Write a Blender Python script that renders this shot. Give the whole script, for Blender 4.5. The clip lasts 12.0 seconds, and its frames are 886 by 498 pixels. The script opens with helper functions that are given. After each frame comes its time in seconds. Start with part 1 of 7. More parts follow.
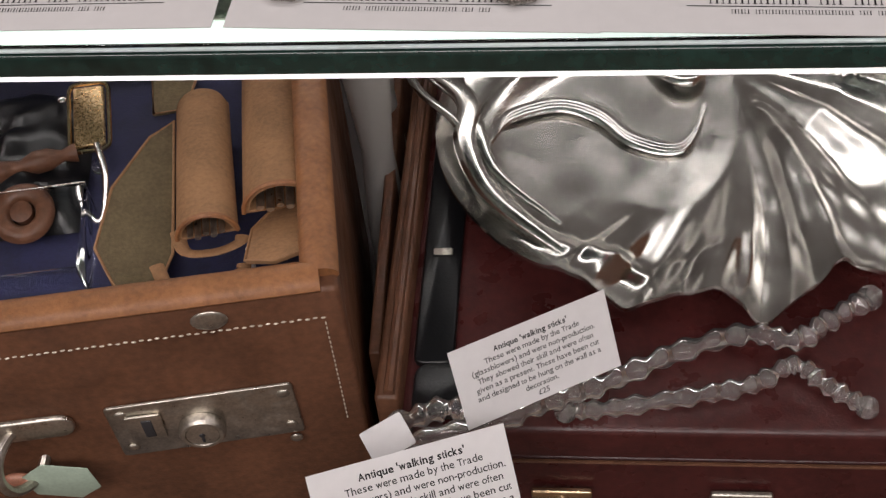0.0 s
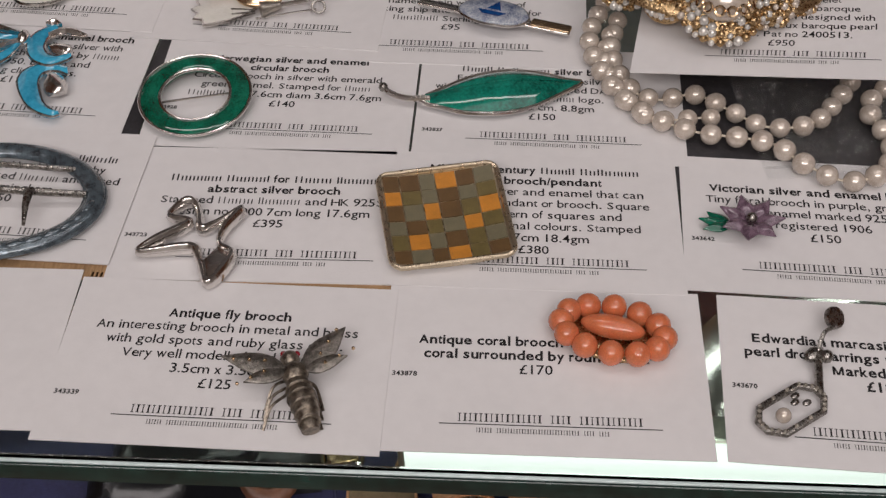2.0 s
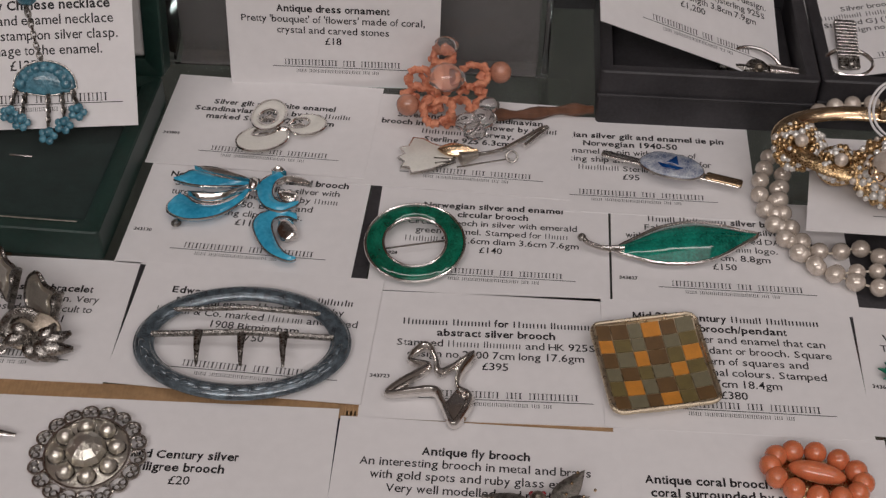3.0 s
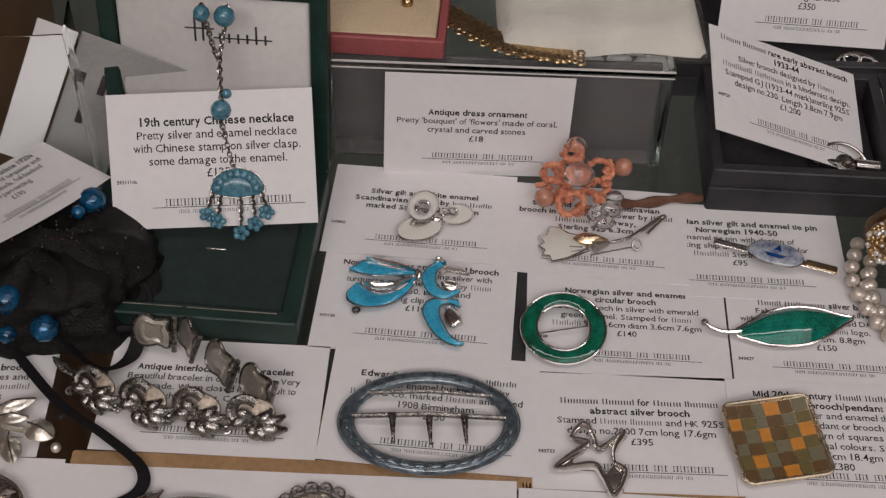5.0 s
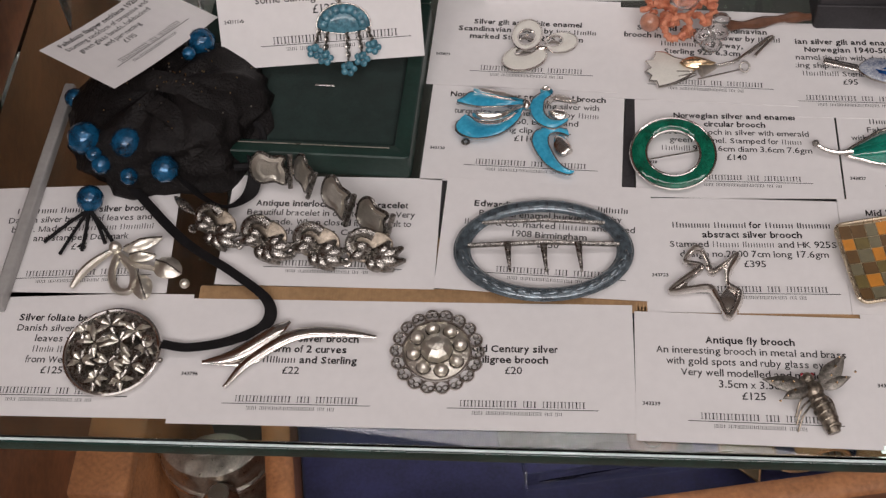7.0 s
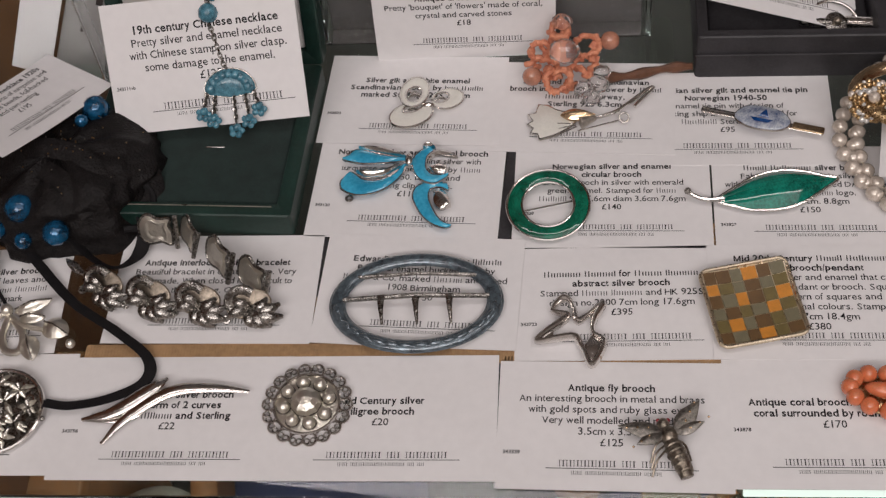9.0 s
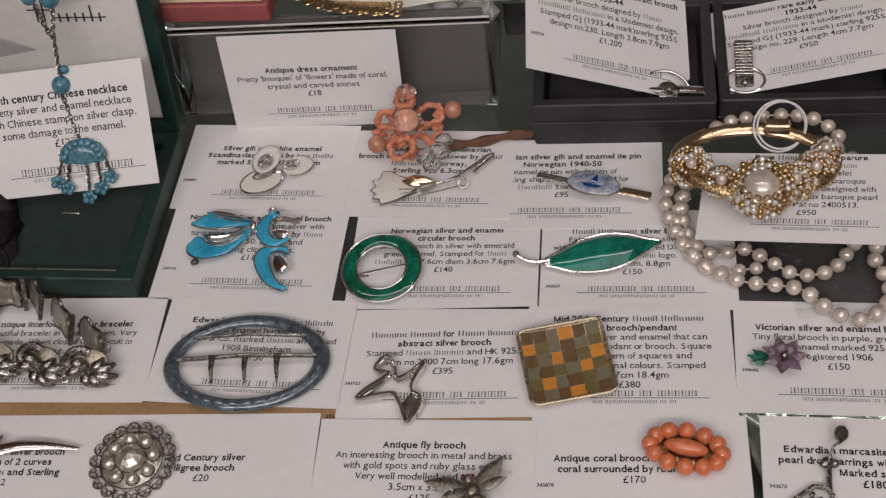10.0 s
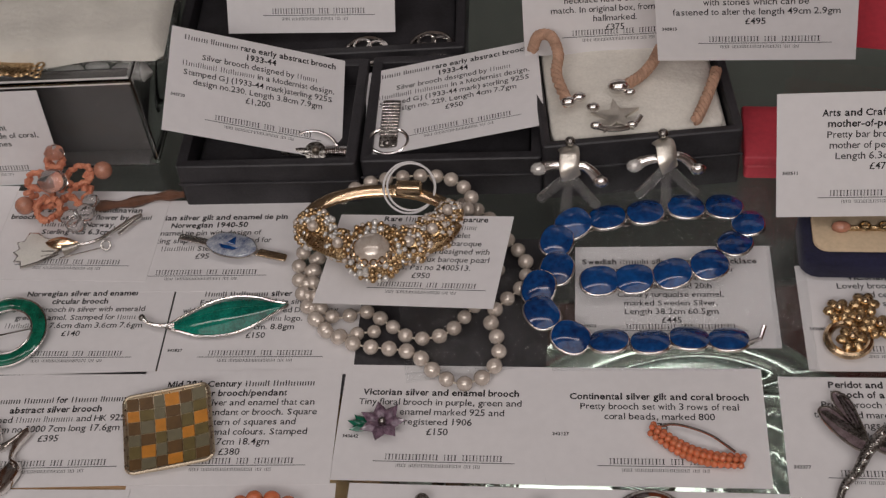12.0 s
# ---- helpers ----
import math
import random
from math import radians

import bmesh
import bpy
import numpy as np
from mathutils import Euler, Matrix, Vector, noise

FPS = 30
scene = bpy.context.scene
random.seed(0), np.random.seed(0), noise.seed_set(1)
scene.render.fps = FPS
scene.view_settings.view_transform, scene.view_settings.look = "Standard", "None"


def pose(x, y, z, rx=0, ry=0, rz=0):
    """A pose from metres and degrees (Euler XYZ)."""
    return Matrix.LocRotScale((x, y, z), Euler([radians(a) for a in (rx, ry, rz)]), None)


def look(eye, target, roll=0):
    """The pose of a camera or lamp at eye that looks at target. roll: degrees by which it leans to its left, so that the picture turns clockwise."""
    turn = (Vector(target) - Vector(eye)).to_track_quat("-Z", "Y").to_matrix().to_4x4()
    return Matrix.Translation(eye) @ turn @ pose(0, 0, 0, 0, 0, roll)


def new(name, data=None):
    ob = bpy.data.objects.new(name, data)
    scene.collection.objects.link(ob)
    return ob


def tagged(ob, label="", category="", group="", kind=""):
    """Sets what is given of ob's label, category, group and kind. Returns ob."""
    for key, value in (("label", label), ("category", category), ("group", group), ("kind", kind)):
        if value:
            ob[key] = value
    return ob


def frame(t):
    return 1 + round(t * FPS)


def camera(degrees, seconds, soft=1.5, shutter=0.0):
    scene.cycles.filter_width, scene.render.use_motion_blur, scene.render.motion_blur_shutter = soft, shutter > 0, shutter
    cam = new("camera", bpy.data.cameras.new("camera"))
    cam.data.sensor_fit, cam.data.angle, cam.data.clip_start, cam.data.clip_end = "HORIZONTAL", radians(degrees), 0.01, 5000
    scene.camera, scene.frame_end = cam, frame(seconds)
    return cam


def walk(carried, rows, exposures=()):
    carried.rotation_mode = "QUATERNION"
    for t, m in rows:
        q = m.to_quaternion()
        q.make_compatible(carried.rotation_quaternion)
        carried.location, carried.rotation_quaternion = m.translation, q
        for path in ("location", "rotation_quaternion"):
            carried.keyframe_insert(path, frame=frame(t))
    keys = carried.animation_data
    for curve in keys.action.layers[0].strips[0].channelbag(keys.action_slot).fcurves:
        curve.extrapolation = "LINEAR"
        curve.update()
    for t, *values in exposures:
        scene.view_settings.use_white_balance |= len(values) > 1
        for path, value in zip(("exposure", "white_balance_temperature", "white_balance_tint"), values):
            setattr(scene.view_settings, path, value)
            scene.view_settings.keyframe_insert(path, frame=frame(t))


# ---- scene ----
LENS = 36.91
PATH = [
    (0, (0.2318, -0.3808, 0.1905), (0.1905, -0.12, -0.11), -6.62),
    (0.5, (0.2043, -0.3835, 0.1873), (0.168, -0.1207, -0.112), -5.33),
    (1, (0.1683, -0.3793, 0.2096), (0.1399, -0.1084, -0.0834), -3.57),
    (1.5, (0.1292, -0.3556, 0.2425), (0.1133, -0.078, -0.045), -1.52),
    (2, (0.0902, -0.3458, 0.2743), (0.0756, -0.0663, -0.0116), -0.43),
    (2.5, (0.0548, -0.346, 0.3049), (0.0424, -0.0602, 0.0253), 0.46),
    (3, (0.0203, -0.3591, 0.3362), (0.0066, -0.0729, 0.0571), 0.58),
    (3.5, (0.008, -0.3612, 0.3628), (-0.0054, -0.0829, 0.0758), 0.12),
    (3.7, (-0.0019, -0.3642, 0.3739), (-0.0152, -0.0887, 0.0842), -0.07),
    (5.3, (-0.0533, -0.3772, 0.4402), (-0.0597, -0.1072, 0.1452), 1.38),
    (5.5, (-0.0556, -0.3788, 0.4396), (-0.0641, -0.117, 0.1374), 0.92),
    (6, (-0.06, -0.3796, 0.4376), (-0.0738, -0.1382, 0.119), -0.49),
    (6.5, (-0.063, -0.3774, 0.4353), (-0.0827, -0.1442, 0.1108), -2.32),
    (6.7, (-0.0644, -0.3781, 0.4383), (-0.0872, -0.1475, 0.1122), -3.3),
    (8.3, (-0.0363, -0.38, 0.4489), (-0.0762, -0.144, 0.1285), -7.95),
    (8.5, (-0.0251, -0.3772, 0.4506), (-0.0654, -0.142, 0.1296), -8.25),
    (9, (0.0098, -0.3793, 0.453), (-0.033, -0.1392, 0.1359), -8.69),
    (9.5, (0.0528, -0.3845, 0.456), (0.0078, -0.1363, 0.1455), -9.02),
    (10, (0.0925, -0.388, 0.46), (0.0446, -0.1328, 0.1556), -9.24),
    (10.5, (0.1323, -0.386, 0.4568), (0.0848, -0.1274, 0.1554), -9.06),
    (11, (0.1735, -0.3828, 0.458), (0.1248, -0.1239, 0.1569), -9.12),
    (11.5, (0.2126, -0.3746, 0.4563), (0.1687, -0.1149, 0.1553), -8.54),
    (12, (0.2407, -0.3681, 0.4515), (0.2041, -0.1048, 0.1527), -7.49),
]
EXPO = [(0, 0.1), (1.0, 0.0), (1.5, -0.08), (2, -0.02), (2.5, -0.28), (3.7, -0.25), (5.5, -0.12), (6.0, 0.04), (6.5, 0.08), (8.5, 0.08), (9.5, 0.0), (10.5, -0.1), (11.5, -0.13), (12, -0.38)]
cam = camera(LENS, 12.0, soft=1.35)
walk(cam, [(t, look(e, g, r)) for t, e, g, r in PATH], EXPO)

# ---- world and lamps ----
world = bpy.data.worlds.new("shop_air")
scene.world = world
world.use_nodes = True
wbg = world.node_tree.nodes["Background"]
wbg.inputs["Color"].default_value = (0.62, 0.57, 0.55, 1)
wbg.inputs["Strength"].default_value = 0.28


def area_lamp(name, eye, target, sx, sy, power, colour):
    d = bpy.data.lights.new(name, "AREA")
    d.shape, d.size, d.size_y, d.energy, d.color = "RECTANGLE", sx, sy, power, colour
    ob = new(name, d)
    ob.matrix_world = look(eye, target)
    return ob


area_lamp("case_strip_light", (0.05, -0.05, 0.72), (0.05, -0.04, 0.0), 1.1, 0.05, 1.0, (1.0, 0.93, 0.925))
# Unseen overhead fill, made large so the silver mirrors something bright.
area_lamp("overhead_fill_light", (0.3, -0.7, 1.60), (0.1, 0.0, -0.1), 2.2, 1.2, 8.4, (1.0, 0.93, 0.925))
area_lamp("lower_strip_light", (0.12, -0.128, -0.0255), (0.09, 0.02, -0.3), 0.9, 0.006, 0.30, (1.0, 0.93, 0.925))
# Unseen fill lamp, added to brighten the dish and the lower back.
area_lamp("lower_back_fill_light", (0.15, 0.22, -0.012), (0.17, 0.10, -0.3), 0.9, 0.02, 0.55, (1.0, 0.94, 0.92))
# Unseen fill behind the camera, added to light walls that the metal reflects.
area_lamp("room_fill_light", (0.0, -1.9, 1.70), (0.0, -1.9, 0.0), 2.4, 0.8, 44.0, (1.0, 0.93, 0.915))

# ---- materials ----
def mat(name, colour, rough=0.5, metal=0.0, var=0.0, scale=60.0, bump=0.0, bscale=400.0, coat=0.0, trans=0.0, ior=1.45,
        sheen=0.0, rvar=0.0, second=None, alpha=1.0, sss=0.0):
    """A node material: a base colour that drifts at two scales, grain as bump, and wear in the gloss."""
    m = bpy.data.materials.new(name)
    m.use_nodes = True
    nt = m.node_tree
    b = nt.nodes["Principled BSDF"]
    b.inputs["Base Color"].default_value = (*colour, 1)
    b.inputs["Roughness"].default_value = rough
    b.inputs["Metallic"].default_value = metal
    b.inputs["IOR"].default_value = ior
    b.inputs["Transmission Weight"].default_value = trans
    b.inputs["Coat Weight"].default_value = coat
    b.inputs["Coat Roughness"].default_value = 0.05
    b.inputs["Sheen Weight"].default_value = sheen
    b.inputs["Alpha"].default_value = alpha
    if sss:
        b.inputs["Subsurface Weight"].default_value = sss
        b.inputs["Subsurface Scale"].default_value = 0.002
    co = nt.nodes.new("ShaderNodeTexCoord")

    def noise_at(sc, detail=4.0):
        n = nt.nodes.new("ShaderNodeTexNoise")
        n.inputs["Scale"].default_value, n.inputs["Detail"].default_value = sc, detail
        nt.links.new(co.outputs["Object"], n.inputs["Vector"])
        return n

    if var or second:
        a, c = noise_at(scale), noise_at(scale * 9)
        mixn = nt.nodes.new("ShaderNodeMath")
        mixn.operation = "MULTIPLY_ADD"
        mixn.inputs[1].default_value = 0.45
        nt.links.new(c.outputs["Fac"], mixn.inputs[0])
        half = nt.nodes.new("ShaderNodeMath")
        half.operation = "MULTIPLY"
        half.inputs[1].default_value = 0.55
        nt.links.new(a.outputs["Fac"], half.inputs[0])
        nt.links.new(half.outputs[0], mixn.inputs[2])
        r = nt.nodes.new("ShaderNodeValToRGB")
        r.color_ramp.elements[0].position, r.color_ramp.elements[1].position = 0.36, 0.64
        lo = tuple(max(0.0, v * (1 - var)) for v in colour)
        hi = second or tuple(min(1.0, v * (1 + var)) for v in colour)
        r.color_ramp.elements[0].color, r.color_ramp.elements[1].color = (*lo, 1), (*hi, 1)
        nt.links.new(mixn.outputs[0], r.inputs["Fac"])
        nt.links.new(r.outputs["Color"], b.inputs["Base Color"])
    if rvar:
        n = noise_at(scale * 2.3)
        mr = nt.nodes.new("ShaderNodeMapRange")
        mr.inputs["From Min"].default_value, mr.inputs["From Max"].default_value = 0.3, 0.7
        mr.inputs["To Min"].default_value, mr.inputs["To Max"].default_value = max(0.02, rough - rvar), min(1, rough + rvar)
        nt.links.new(n.outputs["Fac"], mr.inputs["Value"])
        nt.links.new(mr.outputs["Result"], b.inputs["Roughness"])
    if bump:
        n = noise_at(bscale, 6.0)
        bp = nt.nodes.new("ShaderNodeBump")
        bp.inputs["Strength"].default_value, bp.inputs["Distance"].default_value = bump, 0.001
        nt.links.new(n.outputs["Fac"], bp.inputs["Height"])
        nt.links.new(bp.outputs["Normal"], b.inputs["Normal"])
    return m


PAPER = mat("card_paper", (0.755, 0.735, 0.735), 0.75, var=0.03, scale=25, bump=0.05, bscale=1500)
INK = mat("black_ink", (0.012, 0.011, 0.012), 0.6, var=0.2, scale=400)
GLASS = mat("shelf_glass", (0.80, 0.97, 0.90), 0.02, trans=1.0, ior=1.5)
GLASS_EDGE = mat("green_glass_edge", (0.012, 0.036, 0.030), 0.08, var=0.5, scale=30, coat=1.0)
ACRYLIC = mat("clear_acrylic", (0.93, 0.95, 0.95), 0.03, trans=1.0, ior=1.2)


def film_mat(name, gloss):
    """Thin clear film: the light goes straight through, and its creases give soft highlights."""
    m = bpy.data.materials.new(name)
    m.use_nodes = True
    nt = m.node_tree
    nt.nodes.remove(nt.nodes["Principled BSDF"])
    tr, gl, mx = nt.nodes.new("ShaderNodeBsdfTransparent"), nt.nodes.new("ShaderNodeBsdfGlossy"), nt.nodes.new("ShaderNodeMixShader")
    tr.inputs["Color"].default_value = (0.98, 0.985, 0.985, 1)
    gl.inputs["Roughness"].default_value = 0.12
    mx.inputs[0].default_value = gloss
    nz, bp = nt.nodes.new("ShaderNodeTexNoise"), nt.nodes.new("ShaderNodeBump")
    nz.inputs["Scale"].default_value, nz.inputs["Detail"].default_value = 90, 5
    bp.inputs["Strength"].default_value, bp.inputs["Distance"].default_value = 0.7, 0.003
    nt.links.new(nz.outputs["Fac"], bp.inputs["Height"])
    nt.links.new(bp.outputs["Normal"], gl.inputs["Normal"])
    nt.links.new(tr.outputs[0], mx.inputs[1])
    nt.links.new(gl.outputs[0], mx.inputs[2])
    nt.links.new(mx.outputs[0], nt.nodes["Material Output"].inputs["Surface"])
    return m


PLASTIC = film_mat("clear_plastic_film", 0.06)
CRYSTAL = mat("cut_crystal", (0.95, 0.95, 0.94), 0.02, trans=1.0, ior=1.5)
SILVER = mat("polished_silver", (0.78, 0.75, 0.72), 0.17, 1.0, var=0.12, scale=120, rvar=0.08, bump=0.05, bscale=900)
SILVER_OLD = mat("oxidised_silver", (0.13, 0.12, 0.11), 0.28, 1.0, var=0.1, scale=500, second=(0.50, 0.475, 0.44), rvar=0.1, bump=0.15, bscale=1500)
DISH = mat("pewter_dish_metal", (0.66, 0.645, 0.615), 0.2, 1.0, var=0.1, scale=25, rvar=0.06, bump=0.03, bscale=120)
STEEL = mat("dull_nickel", (0.56, 0.52, 0.46), 0.38, 1.0, var=0.25, scale=90, rvar=0.12, bump=0.08, bscale=700)
GOLD = mat("gilt_metal", (0.74, 0.55, 0.35), 0.2, 1.0, var=0.2, scale=200, rvar=0.08)
GOLD_OLD = mat("old_gold", (0.34, 0.21, 0.09), 0.3, 1.0, var=0.1, scale=600, second=(0.78, 0.57, 0.33), rvar=0.1, bump=0.2, bscale=1200)
BRASS_DARK = mat("dark_brass", (0.17, 0.14, 0.11), 0.38, 0.9, var=0.1, scale=500, second=(0.42, 0.36, 0.29), bump=0.2, bscale=1500)
TURQ = mat("turquoise_enamel", (0.02, 0.31, 0.53), 0.14, var=0.2, scale=70, coat=1.0, second=(0.06, 0.44, 0.66))
GREEN = mat("emerald_enamel", (0.0, 0.085, 0.045), 0.1, var=0.5, scale=200, coat=1.0, second=(0.005, 0.17, 0.10))
LEAFGREEN = mat("leaf_green_enamel", (0.0, 0.12, 0.085), 0.1, var=0.4, scale=120, coat=1.0, second=(0.005, 0.24, 0.17))
COBALT = mat("cobalt_enamel", (0.003, 0.024, 0.12), 0.16, var=0.3, scale=45, coat=1.0, second=(0.003, 0.070, 0.26))
WHITE_EN = mat("white_enamel", (0.74, 0.72, 0.66), 0.12, var=0.06, scale=120, coat=1.0)
CORAL = mat("orange_coral", (0.62, 0.175, 0.075), 0.22, var=0.18, scale=250, coat=0.6, sss=0.2)
CORAL_ROUGH = mat("rough_coral_twigs", (0.62, 0.17, 0.09), 0.5, var=0.3, scale=300, bump=0.4, bscale=1200, second=(0.78, 0.34, 0.20))
PEARL = mat("faux_pearl", (0.58, 0.49, 0.41), 0.22, 0.3, var=0.14, scale=300, second=(0.74, 0.66, 0.58), coat=1.0, bump=0.12, bscale=260)
BLACK_CLOTH = mat("black_ribbon", (0.010, 0.009, 0.010), 0.7, var=0.3, scale=300, bump=0.3, bscale=2500, ior=1.3)
BLACK_NET = mat("black_net_bag", (0.011, 0.0095, 0.0095), 0.42, var=0.4, scale=300, bump=0.7, bscale=900, ior=1.22)
BLACK_BOX = mat("black_leatherette", (0.031, 0.029, 0.032), 0.5, var=0.3, scale=90, bump=0.15, bscale=2200)
GREEN_BOX = mat("dark_green_leatherette", (0.009, 0.030, 0.023), 0.42, var=0.3, scale=60, bump=0.2, bscale=2000)
GREEN_VELVET = mat("dark_green_velvet", (0.009, 0.022, 0.019), 0.9, var=0.3, scale=120, bump=0.3, bscale=3000, sheen=0.15)
SATIN_AND_GLINT = mat("white_satin_and_edge_glint", (0.62, 0.60, 0.58), 0.45, var=0.06, scale=30, sheen=0.4, bump=0.3, bscale=40)
WOOD = mat("brown_case_wood", (0.14, 0.055, 0.026), 0.4, var=0.35, scale=22, bump=0.1, bscale=300)
KRAFT = mat("tan_card_strip", (0.36, 0.22, 0.11), 0.7, var=0.2, scale=40, bump=0.3, bscale=500)
TAN = mat("tan_leather", (0.28, 0.118, 0.047), 0.5, var=0.3, scale=45, bump=0.2, bscale=900, rvar=0.1)
TAN_PALE = mat("pale_tan_suede", (0.32, 0.17, 0.082), 0.75, var=0.22, scale=60, bump=0.3, bscale=1200)
OLIVE = mat("olive_suede", (0.13, 0.095, 0.05), 0.85, var=0.25, scale=60, bump=0.3, bscale=1200)
BROWN = mat("brown_hide", (0.12, 0.052, 0.028), 0.42, var=0.35, scale=30, bump=0.25, bscale=700, rvar=0.12)
BLACK_GLOSS = mat("black_polished_leather", (0.006, 0.006, 0.007), 0.28, var=0.3, scale=60, bump=0.1, bscale=900)
MAROON = mat("maroon_leather", (0.060, 0.014, 0.013), 0.32, var=0.3, scale=30, bump=0.15, bscale=900, rvar=0.1)
BLUE_LINING = mat("royal_blue_lining", (0.015, 0.016, 0.060), 0.8, var=0.3, scale=60, bump=0.3, bscale=1500, sheen=0.2)
RED_BOX = mat("crimson_box_paper", (0.60, 0.060, 0.085), 0.5, var=0.1, scale=40, bump=0.1, bscale=900)
DUSTY_RED = mat("faded_red_card", (0.33, 0.085, 0.085), 0.6, var=0.15, scale=50, bump=0.1, bscale=900)
RISER_DIM = mat("riser_dim_grey", (0.075, 0.068, 0.066), 0.65, var=0.15, scale=40, bump=0.1, bscale=700)
CREAM = mat("cream_velvet", (0.62, 0.48, 0.32), 0.85, var=0.1, scale=60, bump=0.3, bscale=1500)
COTTON = mat("white_cotton_wool", (0.72, 0.69, 0.62), 0.95, var=0.08, scale=80, bump=0.8, bscale=300)
NAVY = mat("navy_velvet", (0.010, 0.010, 0.038), 0.85, var=0.3, scale=90, bump=0.3, bscale=1800, sheen=0.2)
THREAD = mat("pale_thread", (0.62, 0.55, 0.45), 0.8, var=0.1, scale=400)
CORD = mat("pink_cord", (0.46, 0.28, 0.19), 0.75, var=0.25, scale=300, bump=0.3, bscale=900)
BLUE_BEAD = mat("blue_foil_glass", (0.003, 0.010, 0.030), 0.08, 0.3, var=0.7, scale=230, second=(0.012, 0.15, 0.33), coat=0.5, bump=0.5, bscale=300)
CHINA_BLUE = mat("chinese_blue_enamel", (0.02, 0.11, 0.17), 0.25, var=0.4, scale=400, second=(0.11, 0.31, 0.40), coat=0.6, bump=0.3, bscale=1200)
PURPLE = mat("purple_enamel", (0.10, 0.055, 0.085), 0.2, var=0.4, scale=500, second=(0.26, 0.17, 0.23), coat=1.0)
BUCKLE_EN = mat("mottled_blue_enamel", (0.05, 0.065, 0.08), 0.2, 0.45, var=0.3, scale=350, second=(0.17, 0.22, 0.255), coat=1.0, bump=0.25, bscale=900)
AGATE = mat("banded_agate", (0.035, 0.012, 0.008), 0.06, var=0.5, scale=70, coat=1.0)
DARK_WALL = mat("dark_case_back", (0.055, 0.045, 0.043), 0.6, var=0.25, scale=12, bump=0.05, bscale=200)
ROOM = mat("shop_wall_paint", (0.62, 0.58, 0.55), 0.8, var=0.08, scale=3)
FLOOR = mat("shop_floor_boards", (0.16, 0.11, 0.08), 0.5, var=0.3, scale=6)
PINK_STONE = mat("pink_agate", (0.45, 0.20, 0.13), 0.2, var=0.25, scale=300, coat=0.6)
MINT = mat("pale_green_tag", (0.42, 0.52, 0.42), 0.7, var=0.1, scale=80)
PALE_GILT = mat("pale_silver_gilt", (0.62, 0.52, 0.38), 0.3, 0.9, var=0.15, scale=200, rvar=0.08)
TILE_O = mat("orange_tile_enamel", (0.55, 0.22, 0.03), 0.5, var=0.15, scale=300, coat=0.15)
TILE_B = mat("brown_tile_enamel", (0.125, 0.070, 0.026), 0.5, var=0.2, scale=300, coat=0.15)
TILE_G = mat("grey_tile_enamel", (0.165, 0.145, 0.088), 0.5, var=0.15, scale=300, coat=0.15)
TILE_OL = mat("olive_tile_enamel", (0.145, 0.110, 0.038), 0.5, var=0.2, scale=300, coat=0.15)
REFLECT_GREY = mat("reflect_panel_grey", (0.13, 0.115, 0.11), 0.6, var=0.1, scale=10)
SATIN_SILVER = mat("brushed_pale_silver", (0.74, 0.70, 0.62), 0.34, 0.92, var=0.12, scale=200, bump=0.25, bscale=600)
CRYSTAL_STONE = mat("clear_paste_stone", (0.72, 0.70, 0.66), 0.08, 0.4, var=0.3, scale=900, coat=1.0)
FROST = mat("frosted_clear_stone", (0.70, 0.68, 0.65), 0.3, trans=0.5, ior=1.4)
STICK = mat("pale_twisted_glass", (0.95, 0.94, 0.93), 0.03, trans=0.95, ior=1.45, var=0.03, scale=200)
ARRIS_GLINT = mat("painted_arris_glint", (0.66, 0.78, 0.78), 0.12, var=0.15, scale=40, coat=1.0)
TRIM_CARD_SHADE = mat("grey_trim_and_card_shade", (0.34, 0.33, 0.32), 0.35, var=0.1, scale=50)

# ---- mesh helpers ----
class Geo:
    def __init__(self):
        self.v, self.f = [], []

    def add(self, v, f, m=None):
        n = len(self.v)
        self.v += [tuple(m @ Vector(p)) for p in v] if m is not None else [tuple(p) for p in v]
        self.f += [tuple(i + n for i in q) for q in f]
        return self

    def join(self, g, m=None):
        return self.add(g.v, g.f, m)


def part(name, g, material, parent=None, label="", smooth=True):
    me = bpy.data.meshes.new(name)
    me.from_pydata(g.v, [], g.f)
    me.validate()
    me.update()
    if smooth:
        me.shade_smooth()
        me.set_sharp_from_angle(angle=radians(42))
    me.materials.append(material)
    ob = new(name, me)
    if parent is not None:
        ob.parent = parent
    if label:
        tagged(ob, label)
    return ob


def thing(name, m, label, category, group="", kind=""):
    ob = new(name)
    ob.empty_display_size = 0.01
    ob.matrix_world = m
    return tagged(ob, label, category, group, kind)


def mm(x, y, z=0.0, rx=0, ry=0, rz=0):
    """A pose from millimetres."""
    return pose(x / 1000, y / 1000, z / 1000, rx, ry, rz)


